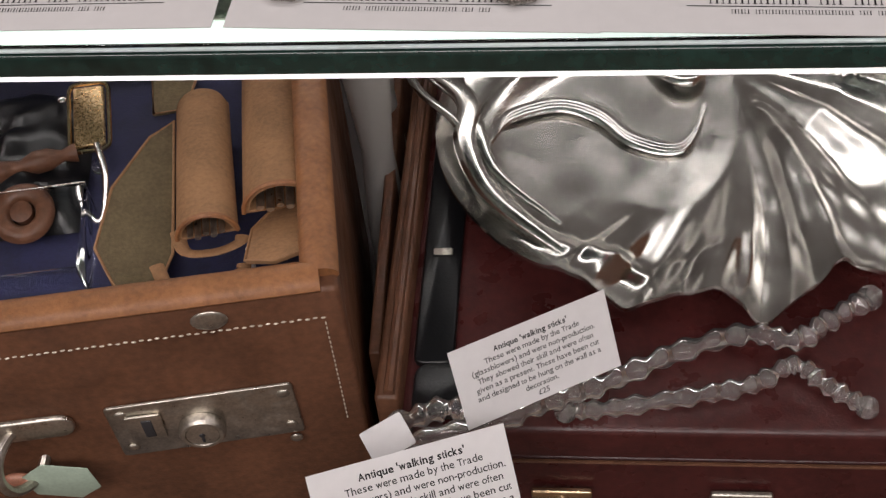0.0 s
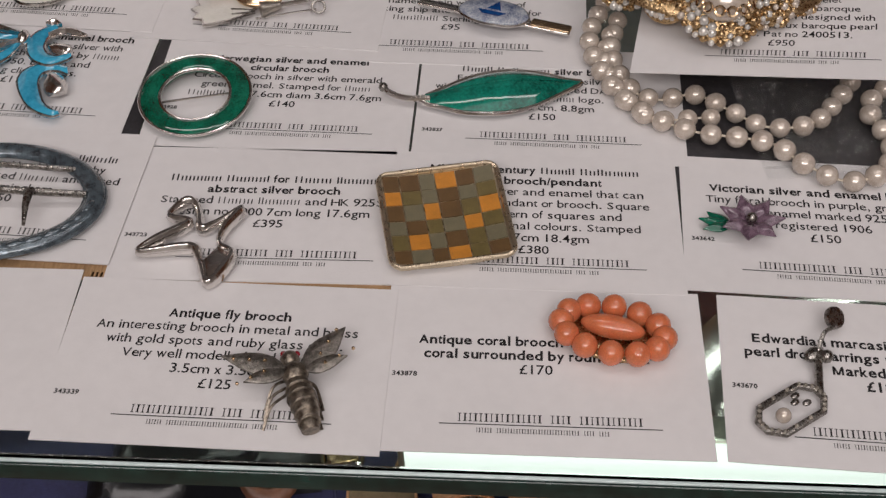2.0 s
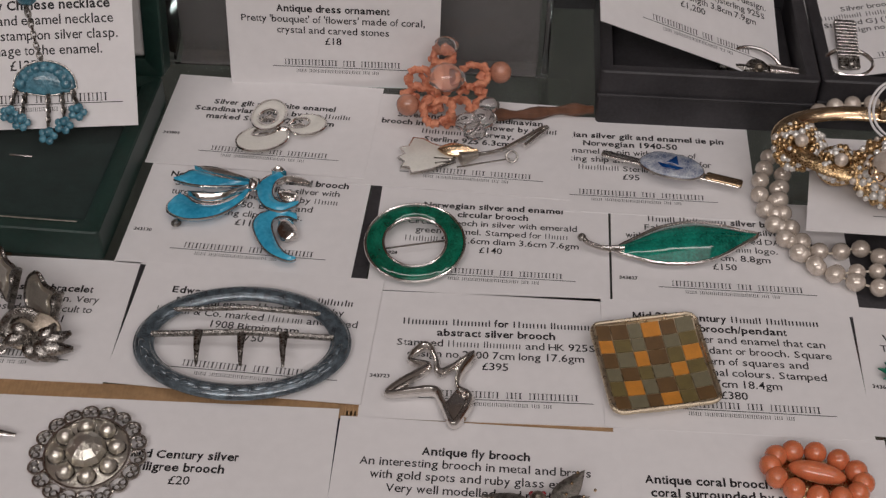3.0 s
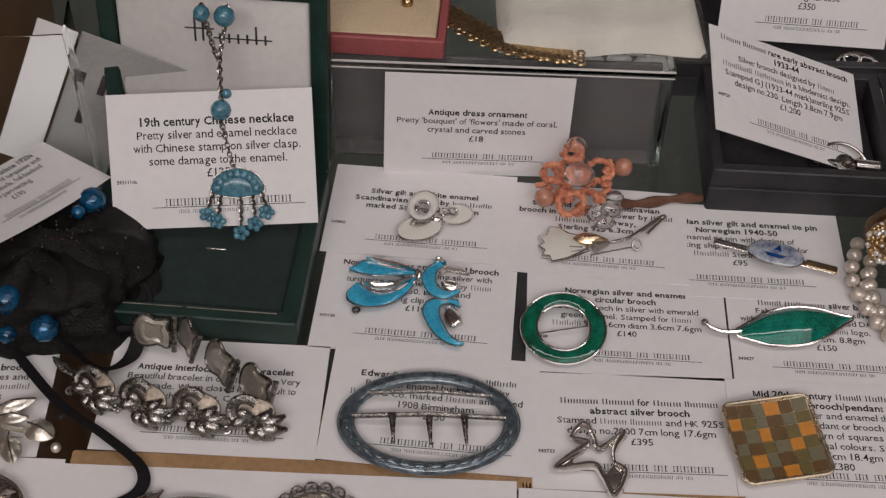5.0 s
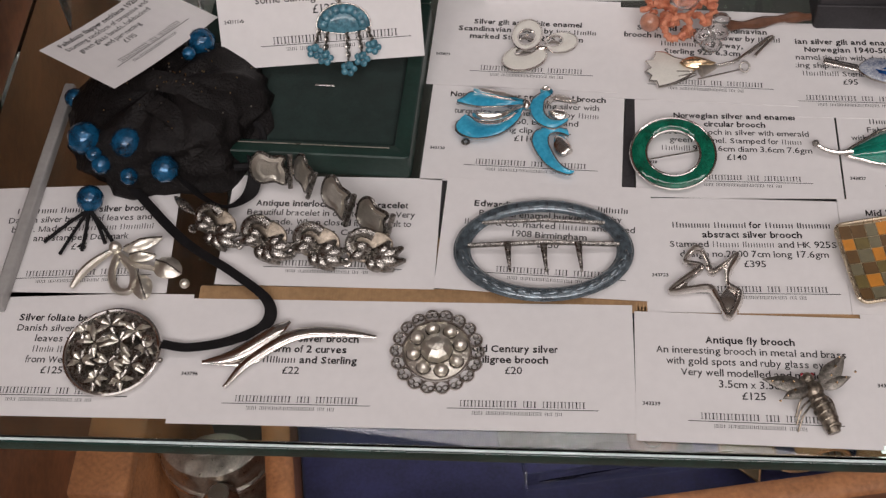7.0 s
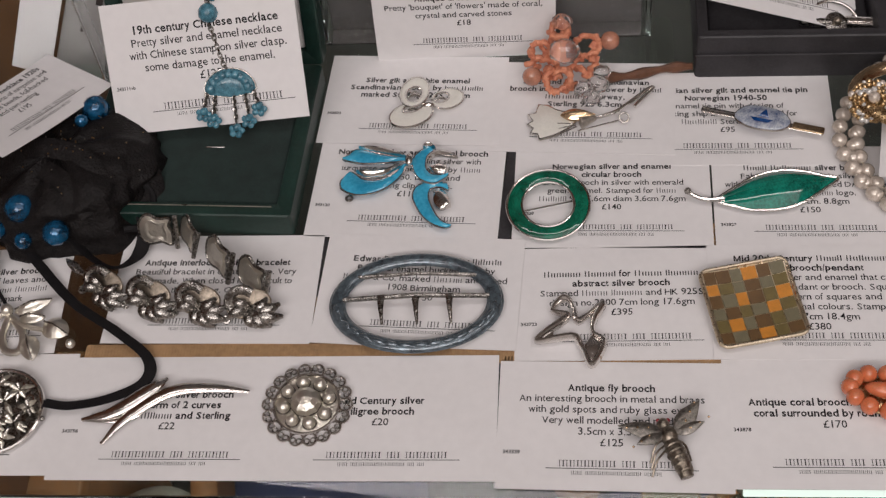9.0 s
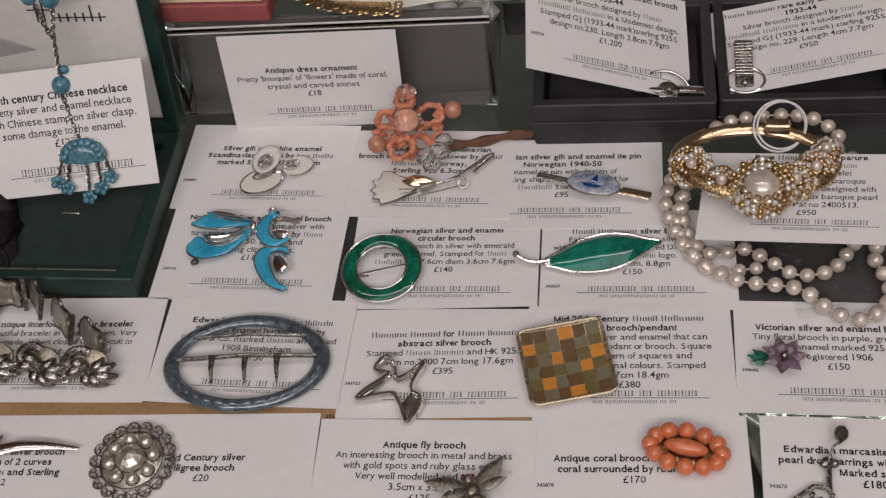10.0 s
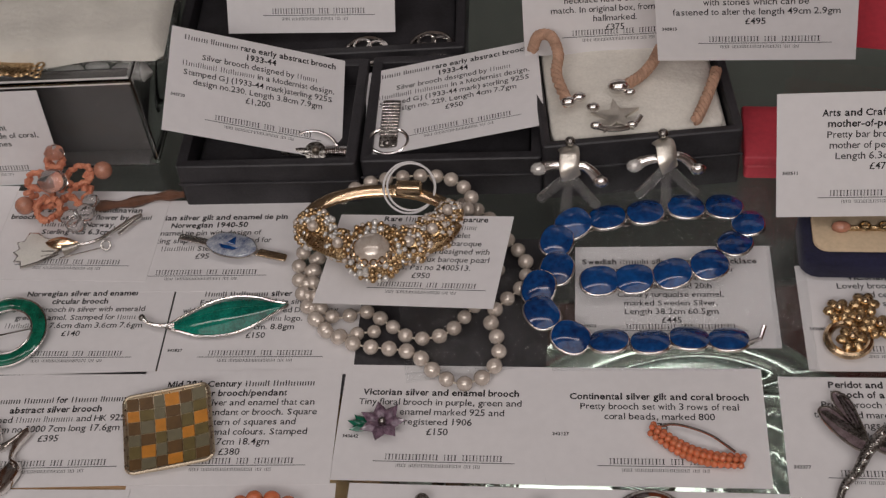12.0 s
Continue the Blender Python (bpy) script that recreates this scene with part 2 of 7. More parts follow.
def ball(r, c=(0, 0, 0), s=(1, 1, 1), seg=12, rings=8, rz=0.0):
    g = Geo()
    v, f = [(0, 0, r)], []
    for i in range(1, rings):
        a = math.pi * i / rings
        for j in range(seg):
            b = 2 * math.pi * j / seg
            v.append((r * math.sin(a) * math.cos(b), r * math.sin(a) * math.sin(b), r * math.cos(a)))
    v.append((0, 0, -r))
    for j in range(seg):
        k = (j + 1) % seg
        f.append((0, 1 + j, 1 + k))
        for i in range(rings - 2):
            f.append((1 + i * seg + j, 1 + (i + 1) * seg + j, 1 + (i + 1) * seg + k, 1 + i * seg + k))
        f.append((len(v) - 1, 1 + (rings - 2) * seg + k, 1 + (rings - 2) * seg + j))
    cr, sr = math.cos(radians(rz)), math.sin(radians(rz))
    out = []
    for x, y, z in v:
        x, y, z = x * s[0], y * s[1], z * s[2]
        out.append((c[0] + x * cr - y * sr, c[1] + x * sr + y * cr, c[2] + z))
    return g.add(out, f)


def spline(points, n=8, closed=False):
    """A Catmull-Rom curve through the points."""
    p = [Vector(q) for q in points]
    k = len(p)
    out = []
    for i in range(k if closed else k - 1):
        a = p[(i - 1) % k] if closed or i > 0 else p[0] * 2 - p[1]
        b, c = p[i], p[(i + 1) % k]
        d = p[(i + 2) % k] if closed or i + 2 < k else p[-1] * 2 - p[-2]
        for j in range(n):
            t = j / n
            out.append(0.5 * (2 * b + (c - a) * t + (2 * a - 5 * b + 4 * c - d) * t * t + (3 * b - a - 3 * c + d) * t ** 3))
    return out if closed else out + [p[-1]]


def tube(points, r, closed=False, seg=8, flat=1.0, up=None):
    """A round or flattened bar along the points. r: a number, or a rule from 0..1 to a radius."""
    p = [Vector(q) for q in points]
    n = len(p)
    g, v, f = Geo(), [], []
    side = None
    for i in range(n):
        a, b = (p[(i - 1) % n], p[(i + 1) % n]) if closed else (p[max(i - 1, 0)], p[min(i + 1, n - 1)])
        d = (b - a).normalized() if (b - a).length > 1e-9 else Vector((1, 0, 0))
        if up is not None:
            side = d.cross(Vector(up))
        elif side is None:
            side = d.cross(Vector((0, 0, 1)) if abs(d.z) < 0.9 else Vector((1, 0, 0)))
        else:
            side = side - d * side.dot(d)
        if side.length < 1e-9:
            side = d.orthogonal()
        side = side.normalized()
        nor = side.cross(d)
        rr = r(i / (n - 1)) if callable(r) else r
        for j in range(seg):
            t = 2 * math.pi * j / seg
            v.append(p[i] + side * (rr * math.cos(t)) + nor * (rr * flat * math.sin(t)))
    for i in range(n if closed else n - 1):
        k = (i + 1) % n
        for j in range(seg):
            l = (j + 1) % seg
            f.append((i * seg + j, i * seg + l, k * seg + l, k * seg + j))
    if not closed:
        f.append(tuple(range(seg))[::-1])
        f.append(tuple((n - 1) * seg + j for j in range(seg)))
    return g.add(v, f)


def hoop(r, w, n=32, seg=8, flat=1.0, c=(0, 0, 0), sy=1.0, up=(0, 0, 1)):
    pts = [(c[0] + r * math.cos(2 * math.pi * i / n), c[1] + r * sy * math.sin(2 * math.pi * i / n), c[2]) for i in range(n)]
    return tube(pts, w, True, seg, flat, up)


def slab(outline, h, bev=0.0003, z=0.0, dome=0.0, rings=4):
    """A plate with rounded edges over a flat outline; dome raises its middle (convex outlines)."""
    o = [Vector((p[0], p[1])) for p in outline]
    area = sum(o[i].x * o[(i + 1) % len(o)].y - o[(i + 1) % len(o)].x * o[i].y for i in range(len(o)))
    if area < 0:
        o.reverse()
    n = len(o)
    nor = []
    for i in range(n):
        e1, e2 = (o[i] - o[i - 1]), (o[(i + 1) % n] - o[i])
        q = (e1.normalized() if e1.length > 1e-9 else e1) + (e2.normalized() if e2.length > 1e-9 else e2)
        nor.append(Vector((q.y, -q.x)).normalized() if q.length > 1e-9 else Vector((0, 0)))
    mid = sum(o, Vector((0, 0))) / n
    v, f = [], []

    def ring(inset, zz):
        v.extend((o[i].x - nor[i].x * inset, o[i].y - nor[i].y * inset, zz) for i in range(n))

    ring(bev, z), ring(0, z + bev), ring(0, z + h - bev), ring(bev * 0.35, z + h - bev * 0.3), ring(bev, z + h)
    last = 5
    if dome:
        for k in range(1, rings):
            s = 1 - k / rings
            zz = z + h + dome * (1 - s * s)
            v.extend((mid.x + (o[i].x - nor[i].x * bev - mid.x) * s, mid.y + (o[i].y - nor[i].y * bev - mid.y) * s, zz) for i in range(n))
            last += 1
    for k in range(last - 1):
        for i in range(n):
            j = (i + 1) % n
            f.append((k * n + i, k * n + j, (k + 1) * n + j, (k + 1) * n + i))
    f.append(tuple(range(n))[::-1])
    if dome:
        v.append((mid.x, mid.y, z + h + dome))
        f += [((last - 1) * n + i, (last - 1) * n + (i + 1) % n, len(v) - 1) for i in range(n)]
    else:
        f.append(tuple((last - 1) * n + i for i in range(n)))
    return Geo().add(v, f)


def rect(w, d, r=0.0, cx=0.0, cy=0.0, n=4):
    if r <= 0:
        return [(cx - w / 2, cy - d / 2), (cx + w / 2, cy - d / 2), (cx + w / 2, cy + d / 2), (cx - w / 2, cy + d / 2)]
    out = []
    for sx, sy, a0 in ((1, -1, -90), (1, 1, 0), (-1, 1, 90), (-1, -1, 180)):
        for i in range(n + 1):
            a = radians(a0 + 90 * i / n)
            out.append((cx + sx * (w / 2 - r) + r * math.cos(a), cy + sy * (d / 2 - r) + r * math.sin(a)))
    return out


def oval(a, b, n=28, cx=0.0, cy=0.0, rz=0.0):
    c, s = math.cos(radians(rz)), math.sin(radians(rz))
    return [(cx + a * math.cos(t) * c - b * math.sin(t) * s, cy + a * math.cos(t) * s + b * math.sin(t) * c)
            for t in (2 * math.pi * i / n for i in range(n))]


def soft_oval(a, b, n=26, e=0.8):
    """An oval with squared shoulders."""
    q = [(math.cos(t), math.sin(t)) for t in (2 * math.pi * i / n for i in range(n))]
    return [(a * math.copysign(abs(c) ** e, c), b * math.copysign(abs(s) ** e, s)) for c, s in q]


def block(w, d, h, bev=0.0008, cx=0.0, cy=0.0, z=0.0, r=0.001):
    bev = min(bev, min(w, d, h) * 0.3)
    return slab(rect(w, d, min(max(r, bev * 1.01), min(w, d) * 0.45), cx, cy, 3), h, bev, z)


def tray(w, d, h, wall, floor, r=0.002, bev=0.0006):
    """An open box in one piece: rings up the outside, over the rim and down the inside."""
    rings = [(0.0, 0.0, bev), (0.0, bev, 0), (0.0, h - bev, 0), (0.0, h, bev), (wall - bev, h, 0), (wall, h - bev, 0), (wall, floor, 0)]
    v, f = [], []
    for inset, z, cut in rings:
        k = inset + cut
        v += [(x, y, z) for x, y in rect(w - 2 * k, d - 2 * k, max(0.0004, r - k))]
    n = len(v) // len(rings)
    for q in range(len(rings) - 1):
        f += [(q * n + i, q * n + (i + 1) % n, (q + 1) * n + (i + 1) % n, (q + 1) * n + i) for i in range(n)]
    f += [tuple(range(n))[::-1], tuple((len(rings) - 1) * n + i for i in range(n))]
    return Geo().add(v, f)


def petal(length, width, tip=0.6, n=10):
    """A leaf outline from the origin along +x."""
    top = [(length * t, width / 2 * math.sin(math.pi * t ** tip) ) for t in (i / n for i in range(n + 1))]
    return top + [(x, -y) for x, y in top[-2:0:-1]]


def leaf_shape(length, width, n=10):
    """A broad leaf outline with a round base and a short point, from the origin along +x."""
    top = [(length * t, width / 2 * math.sin(math.pi * t ** 0.85) ** 0.62) for t in (i / n for i in range(n + 1))]
    return top + [(x, -y) for x, y in top[-2:0:-1]]


def spin(profile, n=32):
    """A turned solid from (radius, z) pairs."""
    v, f = [], []
    for r, z in profile:
        v += [(r * math.cos(2 * math.pi * i / n), r * math.sin(2 * math.pi * i / n), z) for i in range(n)]
    for k in range(len(profile) - 1):
        f += [(k * n + i, k * n + (i + 1) % n, (k + 1) * n + (i + 1) % n, (k + 1) * n + i) for i in range(n)]
    f += [tuple(range(n))[::-1], tuple((len(profile) - 1) * n + i for i in range(n))]
    return Geo().add(v, f)


def chain(points, link, wire, flip=True):
    """Oval links one after another along the points, turned by a quarter in turn."""
    g = Geo()
    p = [Vector(q) for q in points]
    run, k = 0.0, 0
    for a, b in zip(p, p[1:]):
        d = (b - a)
        while run <= d.length:
            c = a + d.normalized() * run
            rot = d.to_track_quat("X", "Z").to_matrix().to_4x4()
            h = hoop(link * 0.62, wire, 10, 5, 1.0, sy=0.62)
            g.join(h, Matrix.Translation(c) @ rot @ pose(0, 0, 0, 90 if flip and k % 2 else 10))
            run += link * 0.85
            k += 1
        run -= d.length
    return g


def crescent(outer, inner, h, z=0.0, dome=0.0, n=7):
    """A curved plate between two edge curves in millimetres, rounded across its width."""
    a = spline([(x / 1000, y / 1000, 0) for x, y in outer], n)
    b = spline([(x / 1000, y / 1000, 0) for x, y in inner], n)
    k, cross = 32, (0.0, 0.06, 0.3, 0.6, 0.94, 1.0)
    v, f = [], []
    for i in range(k + 1):
        p, q = (c[min(len(c) - 1, round(i / k * (len(c) - 1)))] for c in (a, b))
        for j, t in enumerate(cross):
            c = p + (q - p) * t
            v.append((c.x, c.y, z + (0.4 * h if j in (0, 5) else h) + dome * 4 * t * (1 - t)))
        v += [(q.x, q.y, z), (p.x, p.y, z)]
    m = len(cross) + 2
    for i in range(k):
        f += [(i * m + j, (i + 1) * m + j, (i + 1) * m + (j + 1) % m, i * m + (j + 1) % m) for j in range(m)]
    f += [tuple(range(m)), tuple(k * m + j for j in range(m))[::-1]]
    g = Geo().add(v, f)
    area = sum(p.x * q.y - q.x * p.y for p, q in zip(a, a[1:])) + sum(p.x * q.y - q.x * p.y for p, q in zip(b[::-1], b[-2::-1]))
    if area > 0:
        g.f = [t[::-1] for t in g.f]
    return g


def outline(points, n=5, closed=True):
    return [(p.x, p.y) for p in spline([(x / 1000, y / 1000, 0) for x, y in points], n, closed)]


def S(pts):
    return [tuple(c / 1000 for c in p) for p in pts]

# ---- the case and the shop round it ----
def setting(name, g, material, label, smooth=False):
    ob = part(name, g, material, None, label, smooth)
    return tagged(ob, category=name.replace("_", " ").split(" 1")[0], kind="structure")


setting("floor", Geo().join(slab(rect(6, 5, 0, 0, -1.0), 0.05, 0.001, -1.05)), FLOOR, "brown shop floor boards under the display case")
setting("ceiling", Geo().join(slab(rect(6, 5, 0, 0, -1.0), 0.05, 0.001, 1.75)), ROOM, "pale painted ceiling of the antiques shop")
for nm, w, d, x, y in (("wall_north", 6, 0.1, 0, 1.55), ("wall_south", 6, 0.1, 0, -3.55), ("wall_east", 0.1, 5, 3.05, -1), ("wall_west", 0.1, 5, -3.05, -1)):
    setting(nm, Geo().join(slab(rect(w, d, 0, x, y), 2.75, 0.001, -1.0)), ROOM, "pale painted shop wall round the case")

SX0, SX1, SY0, SY1 = -0.308, 0.62, -0.155, 0.33
shelf = tagged(new("glass_shelf"), "clear glass shelf with green polished edge inside cabinet", "glass shelf", kind="structure")
pane = part("pane", block(SX1 - SX0, SY1 - SY0 - 0.0006, 0.0080, 0.0005, (SX0 + SX1) / 2, (SY0 + SY1) / 2 + 0.0003, -0.0080, 0.0006), GLASS, shelf)
pane.visible_shadow = False
part("front_edge", block(SX1 - SX0, 0.0016, 0.0066, 0.0005, (SX0 + SX1) / 2, SY0 - 0.0009, -0.0077, 0.0006), GLASS_EDGE, shelf, "dark green polished front edge")
# Highlight along the glass rim, put in as a pale bar.
part("edge_highlight", block(SX1 - SX0, 0.0010, 0.0008, 0.0002, (SX0 + SX1) / 2, SY0 - 0.0007, -0.0008, 0.0003), ARRIS_GLINT, shelf, "pale bar for the highlight on the glass rim")

setting("case_side", Geo().join(block(0.02, 0.52, 1.0, 0.001, -0.3195, 0.08, -0.42)), WOOD, "polished brown wooden side of the display case")
setting("case_side_far", Geo().join(block(0.02, 0.52, 1.0, 0.001, 0.632, 0.08, -0.42)), WOOD, "polished brown wooden side of the display case")
setting("case_back", Geo().join(block(0.98, 0.02, 0.58, 0.001, 0.156, 0.351, 0.0)), DARK_WALL, "dark panel at the back of the display case")
setting("case_bottom", Geo().join(block(0.93, 0.50, 0.02, 0.001, 0.156, 0.085, -0.42)), DARK_WALL, "dark bottom board of the display case")
# Back panel split off and kept lighter, for the pewter dish to mirror.
setting("case_back_low", Geo().join(block(0.98, 0.02, 0.4185, 0.001, 0.156, 0.351, -0.42)), REFLECT_GREY, "grey panel added behind the lower shelf for reflections")

# ---- printing ----
ADV = dict(zip("abcdefghijklmnopqrstuvwxyz", (556, 556, 500, 556, 556, 278, 556, 556, 222, 222, 500, 222, 833, 556, 556, 556, 556, 333, 500, 278, 556, 500, 722, 500, 500, 500)))
ADV.update(zip("ABCDEFGHIJKLMNOPQRSTUVWXYZ", (667, 667, 722, 722, 667, 611, 778, 722, 278, 500, 667, 556, 833, 722, 778, 667, 778, 722, 667, 611, 722, 667, 944, 667, 667, 611)))
ADV.update({c: 556 for c in "0123456789£"})
ADV.update({" ": 278, ".": 278, ",": 278, "-": 333, "'": 191, "(": 333, ")": 333, "&": 667, "/": 278, ":": 278})
GLYPHS = {}


def glyph(c, bold):
    """The flat mesh of one letter, one unit high per em, from the built-in font."""
    if c == "M":
        w, h, t = 0.62, GLYPHS["H", False][2], 0.125 if bold else 0.085
        v = [(0, 0), (t, 0), (t, h), (0, h), (w - t, 0), (w, 0), (w, h), (w - t, h)]
        v += [(t, h), (t * 0.3, h), (w / 2 - t * 0.55, 0), (w / 2 + t * 0.55, 0), (w - t, h), (w - t * 0.3, h)]
        return v, [(0, 1, 2, 3), (4, 5, 6, 7), (9, 10, 11, 8), (12, 10, 11, 13)]
    if (c, bold) not in GLYPHS:
        cu = bpy.data.curves.new("letter", "FONT")
        cu.body, cu.resolution_u, cu.offset = c, 2, 0.026 if bold else 0.007
        cu.fill_mode = "FRONT"
        ob = bpy.data.objects.new("letter", cu)
        me = bpy.data.meshes.new_from_object(ob)
        v = [(p.co.x, p.co.y) for p in me.vertices]
        f = [tuple(q.vertices) for q in me.polygons]
        bpy.data.objects.remove(ob), bpy.data.meshes.remove(me), bpy.data.curves.remove(cu)
        GLYPHS[c, bold] = (v, f, max(q[1] for q in v))
    return GLYPHS[c, bold][:2]


CAP = max(y for x, y in glyph("H", False)[0])


def print_line(g, text, x, y, em, bold=False, align=0.5, z=0.0, squeeze=1.0):
    """One line round the height y; words that begin with ~ are plain bars of their length."""
    wide = 1.06 if bold else 1.0

    def adv(w):
        return sum(ADV.get(c, 556) for c in w) * em / 1000 * wide * squeeze

    words = text.split(" ")
    total = sum(adv(w.lstrip("~")) for w in words) + adv(" ") * (len(words) - 1)
    pen = x - total * align
    sc = 0.716 * em / CAP
    for w in words:
        bars = w.startswith("~")
        for c in w.lstrip("~"):
            a = adv(c)
            if bars:
                tall = 0.716 if c.isupper() or c in "bdfhklt0123456789" else 0.53
                if c not in ".,'-":
                    t = 0.12 if bold else 0.085
                    for fx in (0.22, 0.72) if a > 0.4 * em else (0.5,):
                        x0 = pen + a * fx - t * em / 2
                        g.add([(x0, y - 0.3 * em, z), (x0 + t * em, y - 0.3 * em, z), (x0 + t * em, y + (tall - 0.3) * em, z), (x0, y + (tall - 0.3) * em, z)], [(0, 1, 2, 3)])
            else:
                v, f = glyph(c, bold)
                lo, hi = min(p[0] for p in v), max(p[0] for p in v)
                s = min(sc * 1.12, a * 0.93 / (hi - lo))
                off = pen + (a - (hi - lo) * s) / 2
                g.add([(off + (px - lo) * s, y - 0.3 * em + py * sc * (1.0 if c.isupper() else 1.1), z) for px, py in v], f)
            pen += a
        pen += adv(" ")
    return g


def heading_marks(g, x0, x1, y, h, words, z):
    """A heading in plain upright bars with fine feet, with the gaps of its words."""
    n = sum(words) + (len(words) - 1) * 0.7
    step, k = (x1 - x0) / n, 0.0
    thin, thick = 0.075 * h, 0.17 * h
    for w in words:
        for i in range(w):
            x = x0 + (k + i) * step
            for fx, t in ((0.14, thin * 1.3), (0.62, thick)):
                a = x + fx * step
                bar(g, a, a + t, y - h / 2, y + h / 2, z)
                for foot in (y - h / 2, y + h / 2 - thin):
                    bar(g, a - 0.10 * step, a + t + 0.10 * step, foot, foot + thin, z + 0.00001)
        k += w + 0.7


def bar(g, x0, x1, y0, y1, z):
    g.add([(x0, y0, z), (x1, y0, z), (x1, y1, z), (x0, y1, z)], [(0, 1, 2, 3)])


EM = 0.00402


def price_card(m, what, lines, top=0.044, cx=0.043, bold=1, stock="", w=0.0855, h=0.0565, em=1.0, rest="flat on glass", foot=True, stock_y=None, curl=0.0):
    """A printed card. m: the pose of its bottom left corner."""
    ob = thing("price_card", m, f"white price card for {what}, {rest}", "price card", "jewellery price cards")
    n = 8

    def bend(x):
        return curl * (2 * x / w - 1) ** 2

    v = [(w * i / n, h * j, bend(w * i / n) + 0.0003 * k) for k in (0, 1) for j in (0, 1) for i in range(n + 1)]
    row = n + 1
    f = []
    for i in range(n):
        f += [(2 * row + i, 2 * row + i + 1, 3 * row + i + 1, 3 * row + i), (i, row + i, row + i + 1, i + 1)]
        f += [(i, i + 1, 2 * row + i + 1, 2 * row + i), (row + i, 3 * row + i, 3 * row + i + 1, row + i + 1)]
    f += [(0, 2 * row, 3 * row, row), (n, row + n, 3 * row + n, 2 * row + n)]
    part("card", Geo().add(v, f), PAPER, ob, smooth=False)
    g = Geo()
    y = top
    e = EM * em
    z = 0.00042
    for i, t in enumerate(lines):
        if t:
            print_line(g, t, cx, y, e, i < bold, 0.5, z)
        y -= 0.00485 * em
    if stock:
        print_line(g, stock, 0.0024, stock_y or y + 0.0015, 0.0019, True, 0.0, z)
    if foot:
        fx = cx + 0.0036
        heading_marks(g, fx - 0.0238 * em, fx + 0.0238 * em, 0.0112, 0.0026 * em, (8, 2, 6), z)
        bar(g, fx - 0.0285 * em, fx + 0.0285 * em, 0.0089, 0.0092, z)
        heading_marks(g, fx - 0.0190 * em, fx + 0.0150 * em, 0.0072, 0.0014, (3, 15, 2, 2), z)
    if g.v:
        if curl:
            g.v = [(a, b, c + bend(a)) for a, b, c in g.v]
        part("printed_text", g, INK, ob, "black printed lettering", False)
    return ob


def flat(x, y, rz, z=0.0, **k):
    return mm(x, y, 0.1 + z, 0, 0, rz)


def corners(bl, br, tl):
    """A pose from three corners in millimetres."""
    o = Vector(bl)
    ex = (Vector(br) - o).normalized()
    ez = ex.cross(Vector(tl) - o).normalized()
    ey = ez.cross(ex)
    return Matrix.Translation(o / 1000) @ Matrix((ex, ey, ez)).transposed().to_4x4()


# front row
price_card(flat(62.5, -149.8, 0.1, 0.5), "coral brooch", ["Antique coral brooch with running", "coral surrounded by round coral", "£170"], 0.0368, 0.0405, 2, "343878", stock_y=0.0248)
price_card(flat(150.6, -149.3, -2.6, 0.2), "marcasite earrings", ["Edwardian marcasite silver and real", "pearl drop earrings with screw fittings.", "Marked silver.", "£180"], 0.0412, 0.0421, 4, "343670", stock_y=0.0245)
price_card(flat(-25.5, -150.5, -0.9, 0.9), "fly brooch", ["Antique fly brooch", "An interesting brooch in metal and brass", "with gold spots and ruby glass eyes.", "Very well modelled and made.", "3.5cm x 3.5cm", "£125"], 0.0442, 0.044, 1, "343339", stock_y=0.0155, w=0.0892)
price_card(flat(-110.6, -147.9, 0.3, 0.5), "filigree brooch", ["Mid Century silver", "filigree brooch", "£20"], 0.0352, 0.0394, 2)
price_card(flat(-202.5, -147.9, 0.2, 0.1), "twin curve brooch", ["Scandinavian silver brooch", "in the form of 2 curves", "signed ~Edlenn and Sterling", "£22"], 0.0382, 0.0452, 3, "343796", w=0.0935, stock_y=0.0215)
price_card(flat(-291.0, -146.5, 0.4, -0.1), "round foliate brooch", ["Silver foliate brooch", "Danish silver brooch", "leaves with", "~Niels ~Flam,", "from Wegner", "£125"], 0.0442, 0.0395, 1, w=0.0905)
price_card(flat(235.5, -153.2, -2.4, 0.6), "agate brooch", ["Edwardian silver and agate", "brooch with banded agate", "£95"], 0.0395, 0.044, 2, "343816", stock_y=0.026)
# second row
price_card(flat(-104.2, -84.6, -3.0, 0.5), "enamelled buckle", ["Edwardian silver buckle by ~Liberty", "Beautiful enamel buckle made by", "~Liberty & Co. marked ~Cymric and dated", "1908 Birmingham", "£750"], 0.0436, 0.0443, 1, curl=0.0004)
price_card(flat(-193.6, -84.2, -0.4, 0.1), "interlocking bracelet", ["Antique interlocking silver bracelet", "Beautiful bracelet in ornate design. Very", "well made. When closed it is difficult to", "see the opening. Continental", "£200"], 0.0415, 0.0437, 1, w=0.0895)
price_card(flat(-298.0, -93.5, 3.2, -0.1), "leaf and berry brooch", ["~Hermann ~Siersbol silver brooch", "Danish silver brooch of leaves and a", "berry. Made for ~Hermann ~Siersbol", "and stamped Denmark", "£45"], 0.0435, 0.046, 1)
price_card(flat(-19.3, -93.7, 0.6, 0.1), "abstract silver brooch", ["~Henning ~Koppel for ~Georg ~Jensen", "abstract silver brooch", "Stamped ~Georg ~Jensen and HK 925S", "design no.2000 7cm long 17.6gm", "£395"], 0.0424, 0.0438, 2, "343723", stock_y=0.0175)
